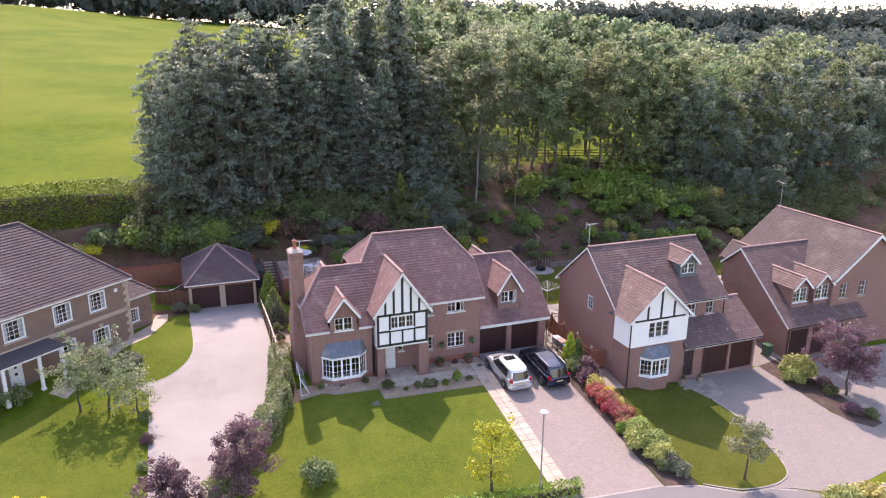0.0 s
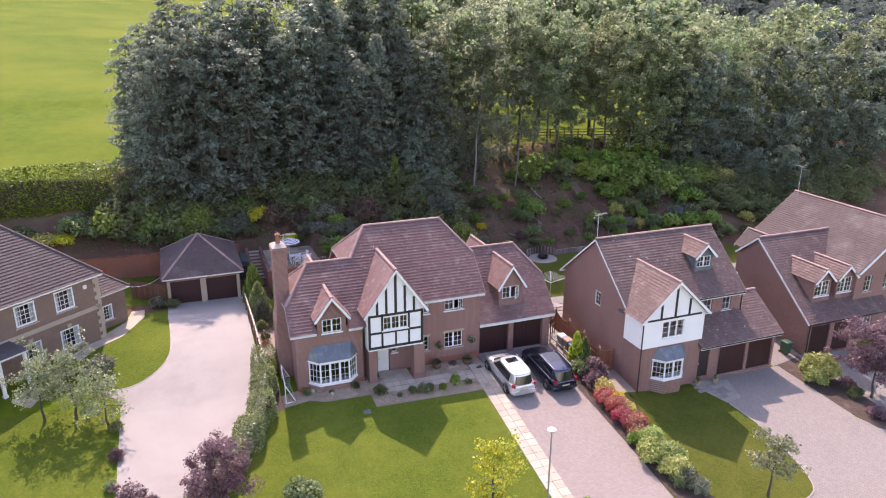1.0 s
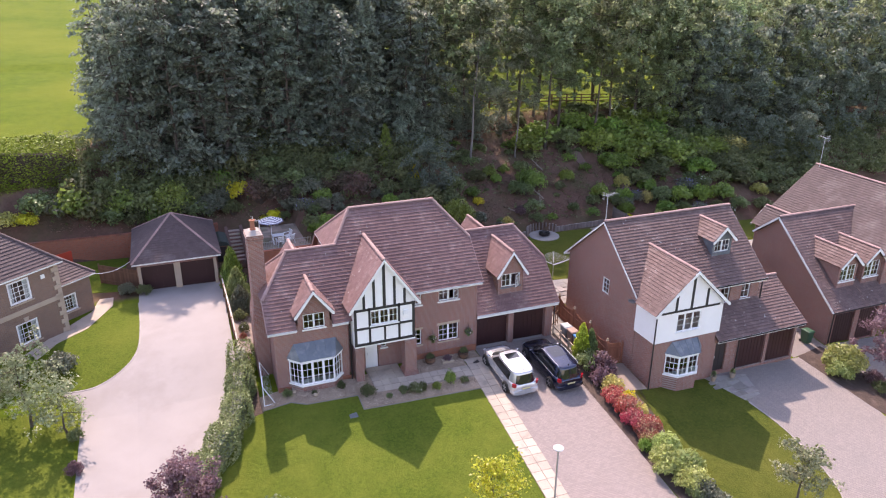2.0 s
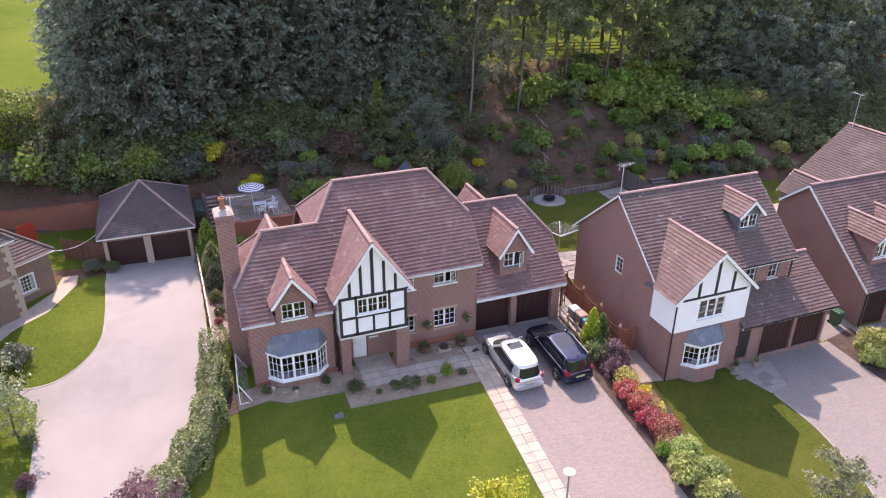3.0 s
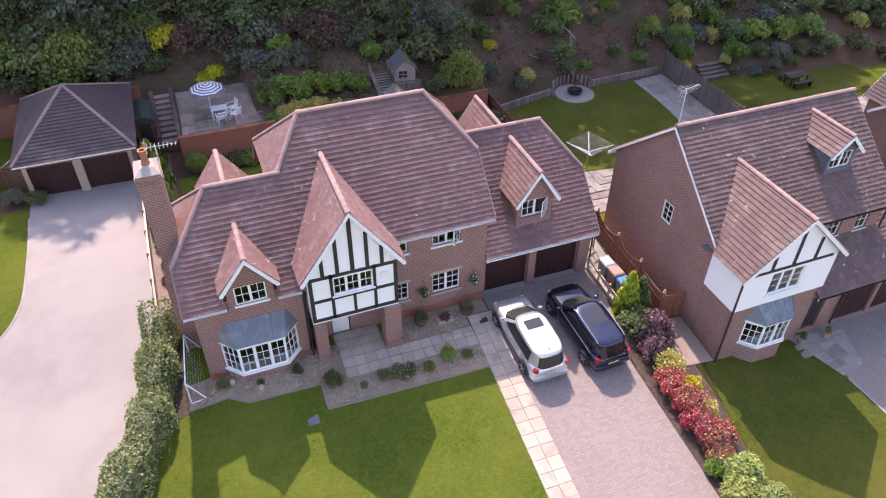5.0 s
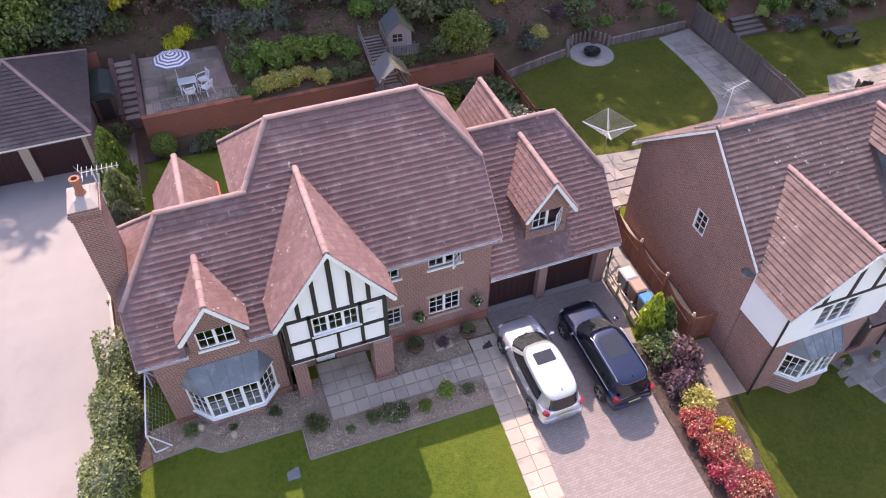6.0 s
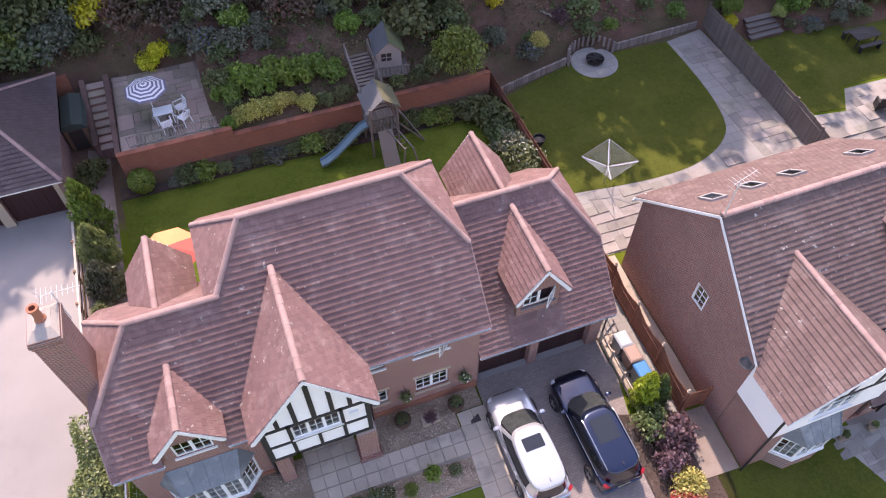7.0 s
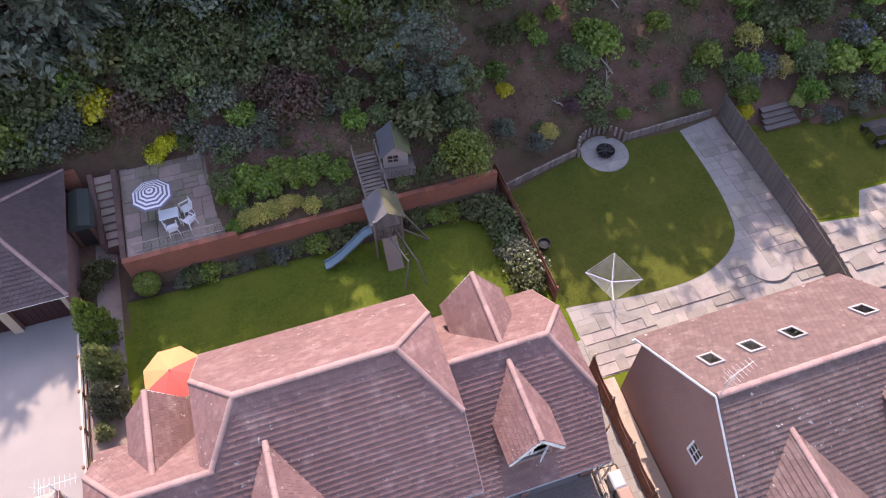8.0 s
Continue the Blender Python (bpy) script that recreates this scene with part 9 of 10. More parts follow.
for k, x, y, h, w in [('lime', 14.2, 62.4, 1.1, 0.9), ('lime', 15.1, 62.9, 1.2, 0.9), ('lime', 16.0, 62.5, 1.2, 0.9), ('lime', 16.9, 62.9, 1.2, 0.9), ('lime', 17.8, 62.5, 1.2, 0.9), ('lime', 18.7, 62.7, 1.1, 0.9), ('lime', 19.6, 62.3, 1.0, 0.9), ('mid', 14.3, 61.8, 0.9, 0.8), ('gold', 14.6, 61.1, 0.9, 0.75), ('gold', 15.3, 61.15, 1.0, 0.75), ('gold', 16.0, 61.2, 0.95, 0.75), ('gold', 16.7, 61.3, 0.9, 0.7), ('gold', 17.2, 61.4, 0.7, 0.6), ('mid', 13.9, 63.0, 1.3, 0.8), ('blue', 13.9, 65.2, 1.1, 0.9), ('mid', 14.4, 64.4, 1.2, 0.9), ('grey', 15.2, 65.0, 1.2, 1.0), ('lime', 15.6, 66.2, 1.2, 0.9), ('grey', 16.6, 65.6, 1.0, 1.1), ('mid', 18.0, 66.0, 1.2, 1.0), ('yellow', 10.6, 66.75, 0.8, 0.9), ('yellow', 11.35, 66.95, 1.0, 0.7), ('yellow', 8.84, 68.7, 1.6, 0.75), ('maple', 10.4, 68.2, 2.3, 0.95), ('maple', 12.7, 68.2, 2.1, 0.9), ('dark', 6.6, 70.2, 2.2, 1.0), ('dark', 9.4, 70.6, 2.4, 1.0), ('mid', 12.0, 70.2, 2.2, 1.0), ('dark', 14.4, 69.4, 2.2, 1.0), ('grey', 14.6, 67.2, 1.7, 1.0), ('dark', 16.2, 69.6, 2.4, 1.0), ('mid', 18.2, 70.4, 2.0, 1.0), ('mid', 12.2, 66.9, 0.9, 0.9), ('mid', 13.6, 66.9, 1.2, 0.8), ('lime', 15.4, 65.3, 0.7, 0.7), ('grey', 16.6, 64.6, 0.9, 0.8), ('dark', 17.4, 64.4, 0.8, 0.7), ('maple', 16.0, 67.4, 1.2, 1.0), ('grey', 7.2, 68.6, 1.8, 0.75), ('lime', 7.8, 70.4, 2.2, 0.7), ('mid', 13.6, 68.4, 2.0, 0.9), ('dark', 8.0, 67.6, 1.5, 0.9), ('mid', 5.4, 67.6, 1.8, 1.0), ('dark', 3.2, 68.0, 2.4, 1.0), ('mid', 1.2, 68.0, 2.6, 0.9), ('laurel', -0.6, 68.4, 2.2, 0.9), ('dark', -2.6, 68.2, 2.4, 1.0), ('laurel', -4.0, 68.2, 2.8, 0.8), ('grey', -5.2, 68.2, 1.8, 0.9), ('mid', -6.6, 68.4, 2.0, 1.0), ('yellow', -7.6, 67.9, 1.0, 1.0), ('gold', -9.2, 67.9, 1.2, 1.2), ('dark', -10.8, 68.2, 1.6, 1.2), ('mid', -13.0, 68.2, 1.6, 1.2), ('maple', 18.6, 66.4, 2.2, 1.0), ('dark', 19.6, 68.4, 2.4, 0.9), ('mid', 17.8, 69.4, 2.2, 0.9), ('dark', 21.4, 66.0, 1.6, 1.0), ('lime', 21.2, 64.6, 1.2, 0.7), ('dark', 24.4, 63.6, 2.4, 0.9), ('grey', 24.9, 64.9, 1.7, 0.75), ('grey', 25.6, 65.4, 1.6, 0.7), ('dark', 23.6, 65.6, 2.0, 0.8), ('dark', 26.4, 63.4, 2.0, 0.9), ('mid', 27.4, 65.2, 2.0, 0.9), ('dark', 22.8, 67.6, 2.2, 0.9),
    ('mid', -1.6, 67.6, 1.8, 1.0), ('dark', 0.4, 67.4, 1.6, 1.0), ('laurel', 2.2, 67.4, 1.7, 1.0), ('mid', 4.4, 68.4, 2.2, 0.9), ('grey', 6.2, 67.9, 1.9, 1.0), ('dark', 5.2, 69.4, 2.4, 1.0), ('dark', -3.6, 69.4, 2.4, 1.0), ('mid', -1.4, 69.6, 2.4, 1.0), ('dark', 1.6, 69.6, 2.6, 1.0), ('mid', 3.6, 70.0, 2.4, 1.0), ('dark', 11.4, 69.2, 2.2, 1.0), ('grey', 13.0, 67.6, 1.6, 1.0), ('dark', 15.0, 68.2, 1.9, 1.0), ('mid', 16.9, 68.2, 1.6, 1.0), ('maple', 17.6, 67.4, 1.7, 1.0), ('dark', 19.6, 66.9, 1.6, 0.9), ('mid', 20.4, 67.6, 1.3, 0.9), ('grey', 20.4, 65.6, 1.1, 0.9), ('mid', 22.6, 64.6, 1.2, 0.9),
    ('lime', 13.9, 60.95, 0.7, 0.8), ('gold', 17.9, 61.0, 0.8, 0.8), ('mid', 18.8, 60.95, 0.8, 0.9), ('dark', 19.8, 61.0, 0.9, 0.9), ('mid', 22.8, 61.0, 0.8, 0.9), ('dark', 24.0, 61.0, 1.0, 0.9), ('mid', 25.0, 61.3, 1.2, 0.9), ('grey', 12.9, 67.4, 1.0, 0.9)]:
    bush(k, x, y, h, w)
# the open bank and the neighbour's slope
rb = random.Random(42)
for k, x, y, h, w in [('blue', 31.2, 62.6, 0.8, 1.0), ('gold', 32.0, 63.0, 0.9, 0.8), ('grey', 29.4, 63.6, 1.2, 0.8), ('yellow', 30.2, 65.6, 0.8, 0.7), ('laurel', 30.0, 66.6, 1.0, 1.0), ('laurel', 32.6, 68.6, 1.3, 0.7), ('laurel', 33.0, 67.8, 1.1, 0.7), ('mid', 34.6, 66.2, 1.6, 0.9), ('mid', 35.4, 66.0, 1.5, 0.8), ('laurel', 36.5, 66.6, 2.1, 0.8), ('laurel', 36.0, 67.2, 1.8, 0.8), ('laurel', 34.4, 68.9, 1.0, 0.7), ('dark', 39.2, 66.2, 1.0, 0.8), ('dark', 31.0, 68.2, 1.4, 1.0), ('laurel', 38.0, 71.4, 2.0, 1.2), ('laurel', 40.4, 72.8, 2.2, 1.3), ('mid', 42.6, 71.8, 2.2, 1.2), ('laurel', 44.8, 73.6, 2.4, 1.3), ('laurel', 42.9, 64.6, 1.7, 0.7), ('lime', 44.9, 63.4, 1.5, 0.75), ('gold', 45.6, 64.9, 1.5, 0.7), ('lime', 46.4, 67.6, 1.9, 1.0), ('mid', 47.4, 65.2, 1.8, 1.1), ('laurel', 49.2, 68.4, 2.4, 1.1), ('dark', 50.0, 65.6, 2.0, 1.0), ('laurel', 51.8, 69.2, 2.6, 1.1), ('laurel', 53.8, 67.4, 2.5, 1.1), ('mid', 55.4, 70.2, 2.4, 1.1), ('laurel', 57.2, 68.0, 2.6, 1.1), ('mid', 59.4, 70.4, 2.4, 1.2), ('lime', 48.4, 72.6, 2.2, 1.2), ('laurel', 52.4, 74.0, 2.4, 1.3), ('laurel', 56.4, 74.4, 2.4, 1.3), ('mid', 47.0, 76.0, 1.9, 1.3), ('blue', 46.2, 63.4, 1.0, 1.1), ('mid', 49.4, 63.2, 1.2, 1.1), ('lime', 48.2, 64.2, 1.4, 0.8), ('blue', 52.6, 63.6, 1.2, 1.0), ('mid', 44.2, 62.8, 1.3, 0.9), ('lime', 51.2, 62.8, 1.2, 0.9), ('white', 54.6, 63.6, 1.4, 1.0), ('mid', 57.2, 64.0, 1.6, 1.1), ('dark', 60.4, 66.2, 2.2, 1.2), ('gold', 62.4, 68.2, 2.0, 1.1), ('mid', 61.6, 63.4, 1.6, 1.2), ('laurel', 40.6, 67.2, 1.2, 0.9), ('mid', 41.8, 64.0, 1.2, 0.9), ('purple', 33.8, 64.0, 0.9, 0.8), ('mid', 39.4, 63.6, 1.0, 0.8),
    ('laurel', 46.0, 70.6, 2.4, 1.2), ('laurel', 48.0, 70.2, 2.2, 1.2), ('laurel', 50.4, 71.4, 2.4, 1.3), ('lime', 53.4, 71.6, 2.2, 1.2), ('laurel', 55.0, 68.6, 2.2, 1.2), ('mid', 51.6, 66.8, 1.8, 1.2), ('lime', 55.6, 65.8, 1.8, 1.2), ('laurel', 59.4, 68.2, 2.2, 1.2), ('dark', 58.6, 65.6, 2.0, 1.2), ('dark', 59.8, 63.4, 1.7, 1.2), ('mid', 62.6, 65.4, 2.0, 1.2), ('dark', 64.4, 63.6, 2.0, 1.3), ('gold', 60.6, 61.8, 1.2, 0.9), ('dark', 62.8, 61.4, 1.6, 1.2), ('mid', 65.6, 61.6, 1.8, 1.2), ('dark', 68.4, 62.8, 2.2, 1.3), ('mid', 71.4, 62.0, 2.0, 1.3), ('dark', 59.4, 59.8, 1.4, 1.1), ('mid', 62.0, 58.8, 1.5, 1.1), ('grey', 64.8, 58.6, 1.5, 1.2), ('dark', 67.6, 59.6, 1.8, 1.2)]:
    bush(k, x, y, h, w)
# the planted bed behind the end house's lawn
for k, x, y, h, w in [('lime', 44.3, 62.0, 1.4, 0.7), ('yellow', 44.1, 61.3, 0.8, 0.7), ('grey', 44.9, 62.7, 1.2, 0.8), ('mid', 43.9, 63.4, 1.4, 0.8), ('pale', 47.4, 61.6, 1.0, 0.6), ('white', 47.9, 60.9, 0.6, 0.9), ('lime', 48.3, 61.8, 1.6, 0.7), ('mid', 48.6, 63.2, 1.8, 0.9), ('blue', 49.3, 60.6, 0.9, 0.8), ('maple', 50.0, 60.5, 0.8, 0.7), ('mid', 50.3, 61.6, 1.3, 0.9), ('laurel', 50.8, 62.9, 1.7, 0.9), ('grey', 51.2, 60.4, 0.8, 0.9), ('blue', 52.0, 61.2, 1.1, 0.9), ('mid', 52.8, 60.3, 0.9, 1.0), ('lime', 53.0, 62.6, 1.8, 0.8), ('dark', 54.0, 61.0, 1.3, 0.9), ('white', 55.2, 60.6, 1.0, 0.9), ('laurel', 55.6, 62.4, 1.9, 0.9), ('mid', 56.8, 61.0, 1.4, 1.0), ('gold', 47.2, 63.6, 1.2, 0.7), ('purple', 45.6, 64.4, 1.0, 0.8)]:
    bush(k, x, y - (0.7 if x > 47 else 0.0), h, w)
# undergrowth of the wood, past telling apart
thicket = []


def thicket_bush(x, y, h, wide):
    for k in range(13):
        a, q = rb.uniform(0, 6.28), math.sqrt(rb.random())
        r = 0.8 * h * wide
        thicket.append((x + math.cos(a) * q * r * 0.7, y + math.sin(a) * q * r * 0.7, gz(x, y) + h * (0.25 + 0.5 * (1 - q * q) * rb.uniform(0.7, 1.2)), r * rb.uniform(0.26, 0.42)))


for i in range(46):
    x = rb.uniform(-8, 62)
    thicket_bush(x, rb.uniform(69, 77), rb.uniform(1.2, 3.2) if x < 27 else rb.uniform(0.6, 1.3), rb.uniform(0.9, 1.3))
for i in range(60):
    x, y = rb.uniform(-4, 27), rb.uniform(68.8, 73.5)
    if not (16.5 < x < 21 and y < 71) and not (9 < x < 14 and y < 70):
        thicket_bush(x, y, rb.uniform(1.8, 3.4), rb.uniform(0.8, 1.2))
for i in range(45):
    thicket_bush(rb.uniform(59, 82), rb.uniform(63.2, 70), rb.uniform(1.2, 2.6), rb.uniform(0.9, 1.3))
for i in range(40):
    thicket_bush(rb.uniform(68, 98), rb.uniform(59.5, 72), rb.uniform(1.2, 2.6), rb.uniform(1.0, 1.5))
for i in range(60):
    thicket_bush(rb.uniform(52, 86), rb.uniform(64.8, 76), rb.uniform(1.4, 3.2), rb.uniform(0.9, 1.3))
tagged(new("undergrowth", leaf_mesh("undergrowth", leaf_arrays(thicket, 40, 0.19, 91, 0.85), LEAF_EVERGREEN)), "dense dark undergrowth beneath the wood", "undergrowth", kind="stuff")
for i in range(120):
    x, y = rb.uniform(28.5, 62), rb.uniform(62.9, 73.5)
    if x < 42.5 and rb.random() < 0.35 or x > 43 and y < 63.8:
        continue
    bush(rb.choice(('tuft', 'sprig', 'tuft')), x, y, rb.uniform(0.35, 1.1), rb.uniform(0.8, 1.2))


# dead wood on the bank
def fallen_branch(x, y, length, turn, label):
    b = thing("fallen_branch", (x, y, gz(x, y)), label, "branch")
    r = random.Random(int(x * 10))
    d = Vector((math.cos(turn), math.sin(turn), 0))
    pts = []
    for k in range(5):
        p = Vector((x, y, 0)) + d * (length * k / 4) + Vector((r.uniform(-0.06, 0.06), r.uniform(-0.06, 0.06), 0))
        pts.append((p.x, p.y, gz(p.x, p.y) + 0.07 + r.uniform(0, 0.05)))
    m = MB()
    m.tube(pts, [0.055, 0.05, 0.042, 0.032, 0.015], 7)
    part("limb", m, DEAD_WOOD, b, smooth=True)
    for k in (1, 2, 3):
        t = MB()
        a = turn + r.choice((-1, 1)) * r.uniform(0.5, 0.9)
        p = Vector(pts[k])
        q = p + Vector((math.cos(a), math.sin(a), 0)) * length * 0.3
        t.tube([p, (q.x, q.y, gz(q.x, q.y) + 0.12)], [0.025, 0.008], 6)
        part("twig", t, DEAD_WOOD, b)


DEAD_WOOD = surf("bleached_dead_wood", (0.42, 0.34, 0.28), (0.3, 0.24, 0.2), 0.9, fine=10, bump=0.3)
for x, y, l, a in ((37.0, 65.2, 2.2, 2.0), (36.2, 64.4, 1.4, 1.2), (33.6, 64.0, 1.0, 2.4), (38.6, 68.6, 2.0, 1.9), (21.6, 67.4, 1.8, 0.6), (22.6, 68.6, 1.6, 1.0), (23.2, 69.4, 1.4, 1.3), (31.4, 70.4, 1.8, 0.4)):
    fallen_branch(x, y, l, a, "bleached fallen branch lying on the bank")

# before the houses
for k, x, y, h, w in [('dark', 12.55, 41.6, 0.85, 0.75), ('mid', 12.5, 43.3, 0.7, 0.6), ('dark', 11.2, 42.6, 0.7, 0.5), ('mid', 8.1, 42.95, 0.6, 0.7), ('white', 9.6, 42.55, 0.35, 0.6), ('dark', 14.6, 41.3, 0.6, 0.7), ('white', 15.3, 41.15, 0.75, 0.8), ('white', 15.75, 41.2, 0.65, 0.7), ('laurel', 16.65, 41.1, 0.55, 0.7), ('laurel', 17.6, 41.35, 1.0, 0.45), ('white', 18.5, 41.25, 0.5, 0.7), ('mid', 13.7, 41.1, 0.4, 0.7)]:
    bush(k, x, y, h, w, sink=0.0)
bush('dark', 17.2, 43.75, 0.5, 0.75, "dark leafy plant in a half barrel", 0, 0.36)
bush('mid', 19.45, 43.7, 0.5, 0.75, "trailing green plant in a half barrel", 0, 0.36)
bush('purple', 18.28, 43.5, 0.4, 0.9, "purple heather in a stone trough", 0, 0.2)
bush('mid', 34.2, 37.35, 0.5, 0.5, "green potted shrub by the door", 0, gz(34.2, 37.35) + 0.34)
bush('mid', 35.7, 37.3, 0.45, 0.5, "green potted shrub by the garage", 0, gz(35.7, 37.3) + 0.34)
for x in (17.5, 19.95):
    b = thing("hanging_basket", (x, 44.1, 1.45), "hanging basket with trailing green plants on the wall", "hanging basket")
    mb = MB()
    mb.lathe([(0.03, 0.0), (0.14, 0.06), (0.2, 0.2), (0.19, 0.2), (0.0, 0.16)], (x, 44.08, 1.5), 12)
    part("basket", mb, BLACK, b)
    mb = MB()
    mb.tube([(x, 44.34, 2.15), (x, 44.08, 2.2), (x, 44.08, 1.7)], [0.012, 0.012, 0.006], 5)
    part("bracket", mb, BLACK, b)
    v = leaf_arrays([(0, -0.27 + 0.25, 0.3, 0.22), (0.1, -0.02, 0.15, 0.18), (-0.12, -0.02, 0.18, 0.18), (0, -0.06, 0.0, 0.14)], 70, 0.09, int(x))
    leaf_part("foliage", v, LEAF_MID, b)
    leaf_part("bloom", leaf_arrays([(0.05, -0.1, 0.3, 0.2)], 14, 0.07, int(x) + 3), LEAF_WHITE, b, kind="stuff")
# mixed hedge between the drives
for k, x, y, h, w in [('mid', 26.55, 40.3, 1.5, 0.75), ('purple', 27.2, 39.6, 1.6, 0.75), ('purple', 26.6, 38.6, 1.3, 0.7), ('gold', 26.7, 37.7, 1.3, 0.7), ('red', 26.3, 36.9, 1.3, 0.75), ('yellow', 26.95, 36.4, 1.2, 0.5), ('red', 26.55, 35.8, 1.45, 0.75), ('gold', 26.95, 35.2, 1.2, 0.5), ('red', 26.3, 34.8, 1.3, 0.75), ('red', 26.7, 34.0, 1.35, 0.75), ('red', 26.3, 33.3, 1.1, 0.7), ('lime', 25.95, 33.0, 0.9, 0.7), ('pale', 26.5, 32.3, 1.5, 0.8), ('pale', 26.0, 31.3, 1.5, 0.85), ('pale', 26.9, 30.9, 1.5, 0.8), ('pale', 26.5, 30.0, 1.4, 0.85), ('grey', 26.7, 29.1, 1.2, 0.8), ('mid', 26.2, 29.2, 1.0, 0.8), ('grey', 26.9, 28.4, 1.1, 0.8)]:
    bush(k, x, y, h, w)
bush('pale', 43.9, 36.0, 2.0, 0.9, "large pale variegated bush by the drive")
bush('pale', 43.0, 35.4, 1.4, 0.8)
bush('mid', 6.2, 34.3, 1.6, 0.95, "round olive-green bush on the front lawn")
bush('pale', 35.0, 23.6, 1.6, 1.0, "pale bush at the road's edge")
bush('gold', 36.6, 23.2, 1.6, 1.0)
for k, x, y, h, w in [('purple', 44.2, 31.2, 0.8, 1.2), ('dark', 45.2, 30.4, 0.8, 1.1), ('dark', 44.6, 33.4, 0.9, 1.0), ('purple', 45.0, 34.4, 0.9, 0.9), ('mid', -10.8, 46.9, 1.5, 0.9), ('mid', -12.4, 45.6, 1.3, 1.0), ('laurel', -7.2, 48.4, 1.4, 0.7), ('lime', -5.9, 49.6, 1.3, 0.6), ('dark', -6.5, 48.9, 1.5, 0.6), ('grey', -4.0, 49.2, 1.5, 0.8), ('yellow', -8.3, 36.2, 0.9, 1.0), ('yellow', -9.8, 36.6, 0.9, 1.0), ('yellow', -6.9, 35.6, 0.9, 1.0), ('mid', -3.1, 43.6, 0.8, 0.8), ('purple', -3.0, 41.0, 0.8, 0.7), ('mid', -3.2, 38.6, 0.7, 0.8), ('mid', 0.6, 58.6, 0.9, 0.9), ('grey', -0.6, 58.9, 1.0, 0.8), ('dark', 6.6, 52.6, 1.0, 0.7), ('white', 6.7, 51.0, 0.8, 0.6), ('red', 6.5, 50.0, 0.6, 0.5), ('dark', 6.9, 61.2, 1.5, 0.7), ('dark', 6.4, 60.2, 1.2, 0.6)]:
    bush(k, x, y, h, w)


def clipped_conifer(x, y, h, r, material, label, seed):
    c = thing("conifer", (0, 0, 0), label, "conifer")
    rr = random.Random(seed)
    stem = MB()
    stem.tube([(0, 0, -0.1), (0, 0, h * 0.9)], [0.06, 0.015], 6)
    part("trunk", stem, BARK, c)
    blobs = []
    for i in range(34):
        q = (i + 0.5) / 34
        a = i * 2.4
        R = r * min(1.0, 0.55 + 1.6 * q) * (1 - q) ** 0.75 * 0.95
        blobs.append((math.cos(a) * R, math.sin(a) * R, h * q * 0.93 + 0.08, r * 0.42 * (1.05 - 0.6 * q)))
    leaf_part("foliage", leaf_arrays(blobs, 110, 0.11, seed, 1.2, 1.8, 0.1, tip=(0, 0, 1.2)), material, c)
    c.matrix_basis = pose(x, y, gz(x, y), 0, 0, seed * 40)


LEAF_THUJA = leaf("golden_thuja", (0.32, 0.36, 0.04), (0.2, 0.26, 0.035), 0.3)
clipped_conifer(26.75, 41.35, 2.6, 0.6, LEAF_THUJA, "yellow-green conical conifer beside the drive", 3)
clipped_conifer(27.35, 41.3, 2.1, 0.55, LEAF_MID, "dark green conifer behind the golden one", 4)
clipped_conifer(6.75, 57.6, 3.6, 0.95, LEAF_LAUREL, "tall green conifer beside the garage", 5)
clipped_conifer(6.85, 55.6, 2.8, 0.9, LEAF_MID, "dark green conifer along the side path", 6)
clipped_conifer(6.9, 54.0, 2.0, 0.9, LEAF_GREY, "grey-green conifer along the side path", 7)
clipped_conifer(24.4, 67.2, 1.7, 0.42, LEAF_YELLOW, "slim yellow conifer on the bank", 9)
clipped_conifer(22.6, 70.2, 4.0, 0.8, LEAF_LAUREL, "slim bright conifer on the bank", 8)


def garden_tree(x, y, h, r, material, label, seed, low=0.35, bark=None, per=60, size=0.16, clumps=90, sparse=0.9):
    t = broad_tree(seed, h, r, material, bark or BARK, low, per, size, clumps, 10, sparse)
    tagged(t, label)
    t.matrix_basis = pose(x, y, gz(x, y), 0, 0, seed * 33)


garden_tree(2.1, 34.6, 4.6, 1.5, LEAF_PURPLE, "purple-leaved plum tree beside the hedge", 41, 0.22, per=90, size=0.115, clumps=120)
garden_tree(-1.5, 33.0, 4.0, 1.5, LEAF_PURPLE, "purple-leaved tree at the drive's mouth", 42, 0.22, per=90, size=0.115, clumps=110)
garden_tree(45.8, 33.0, 5.2, 2.1, LEAF_PURPLE, "round purple-leaved tree in a shrub bed", 43, 0.3, per=100, size=0.125, clumps=150)
garden_tree(-5.3, 45.2, 4.6, 2.0, LEAF_BLOSSOM, "small spreading tree with silvery leaves", 44, 0.35, per=34, size=0.13, clumps=100)
garden_tree(-3.5, 43.9, 3.4, 1.5, LEAF_BLOSSOM, "small tree with pinkish silvery leaves", 45, 0.35, per=30, size=0.13, clumps=60)
garden_tree(-7.0, 45.4, 4.0, 1.5, LEAF_BLOSSOM, "small pale-leaved tree by the porch", 46, 0.4, per=32, size=0.13, clumps=60)
garden_tree(30.9, 27.3, 4.0, 1.05, LEAF_BLOSSOM, "young pale-leaved tree in the lawn", 47, 0.4, per=34, size=0.14, clumps=60)
garden_tree(15.3, 30.3, 4.2, 1.15, LEAF_ACID, "young yellow-leaved tree on the lawn", 48, 0.2, per=34, size=0.13, clumps=80)


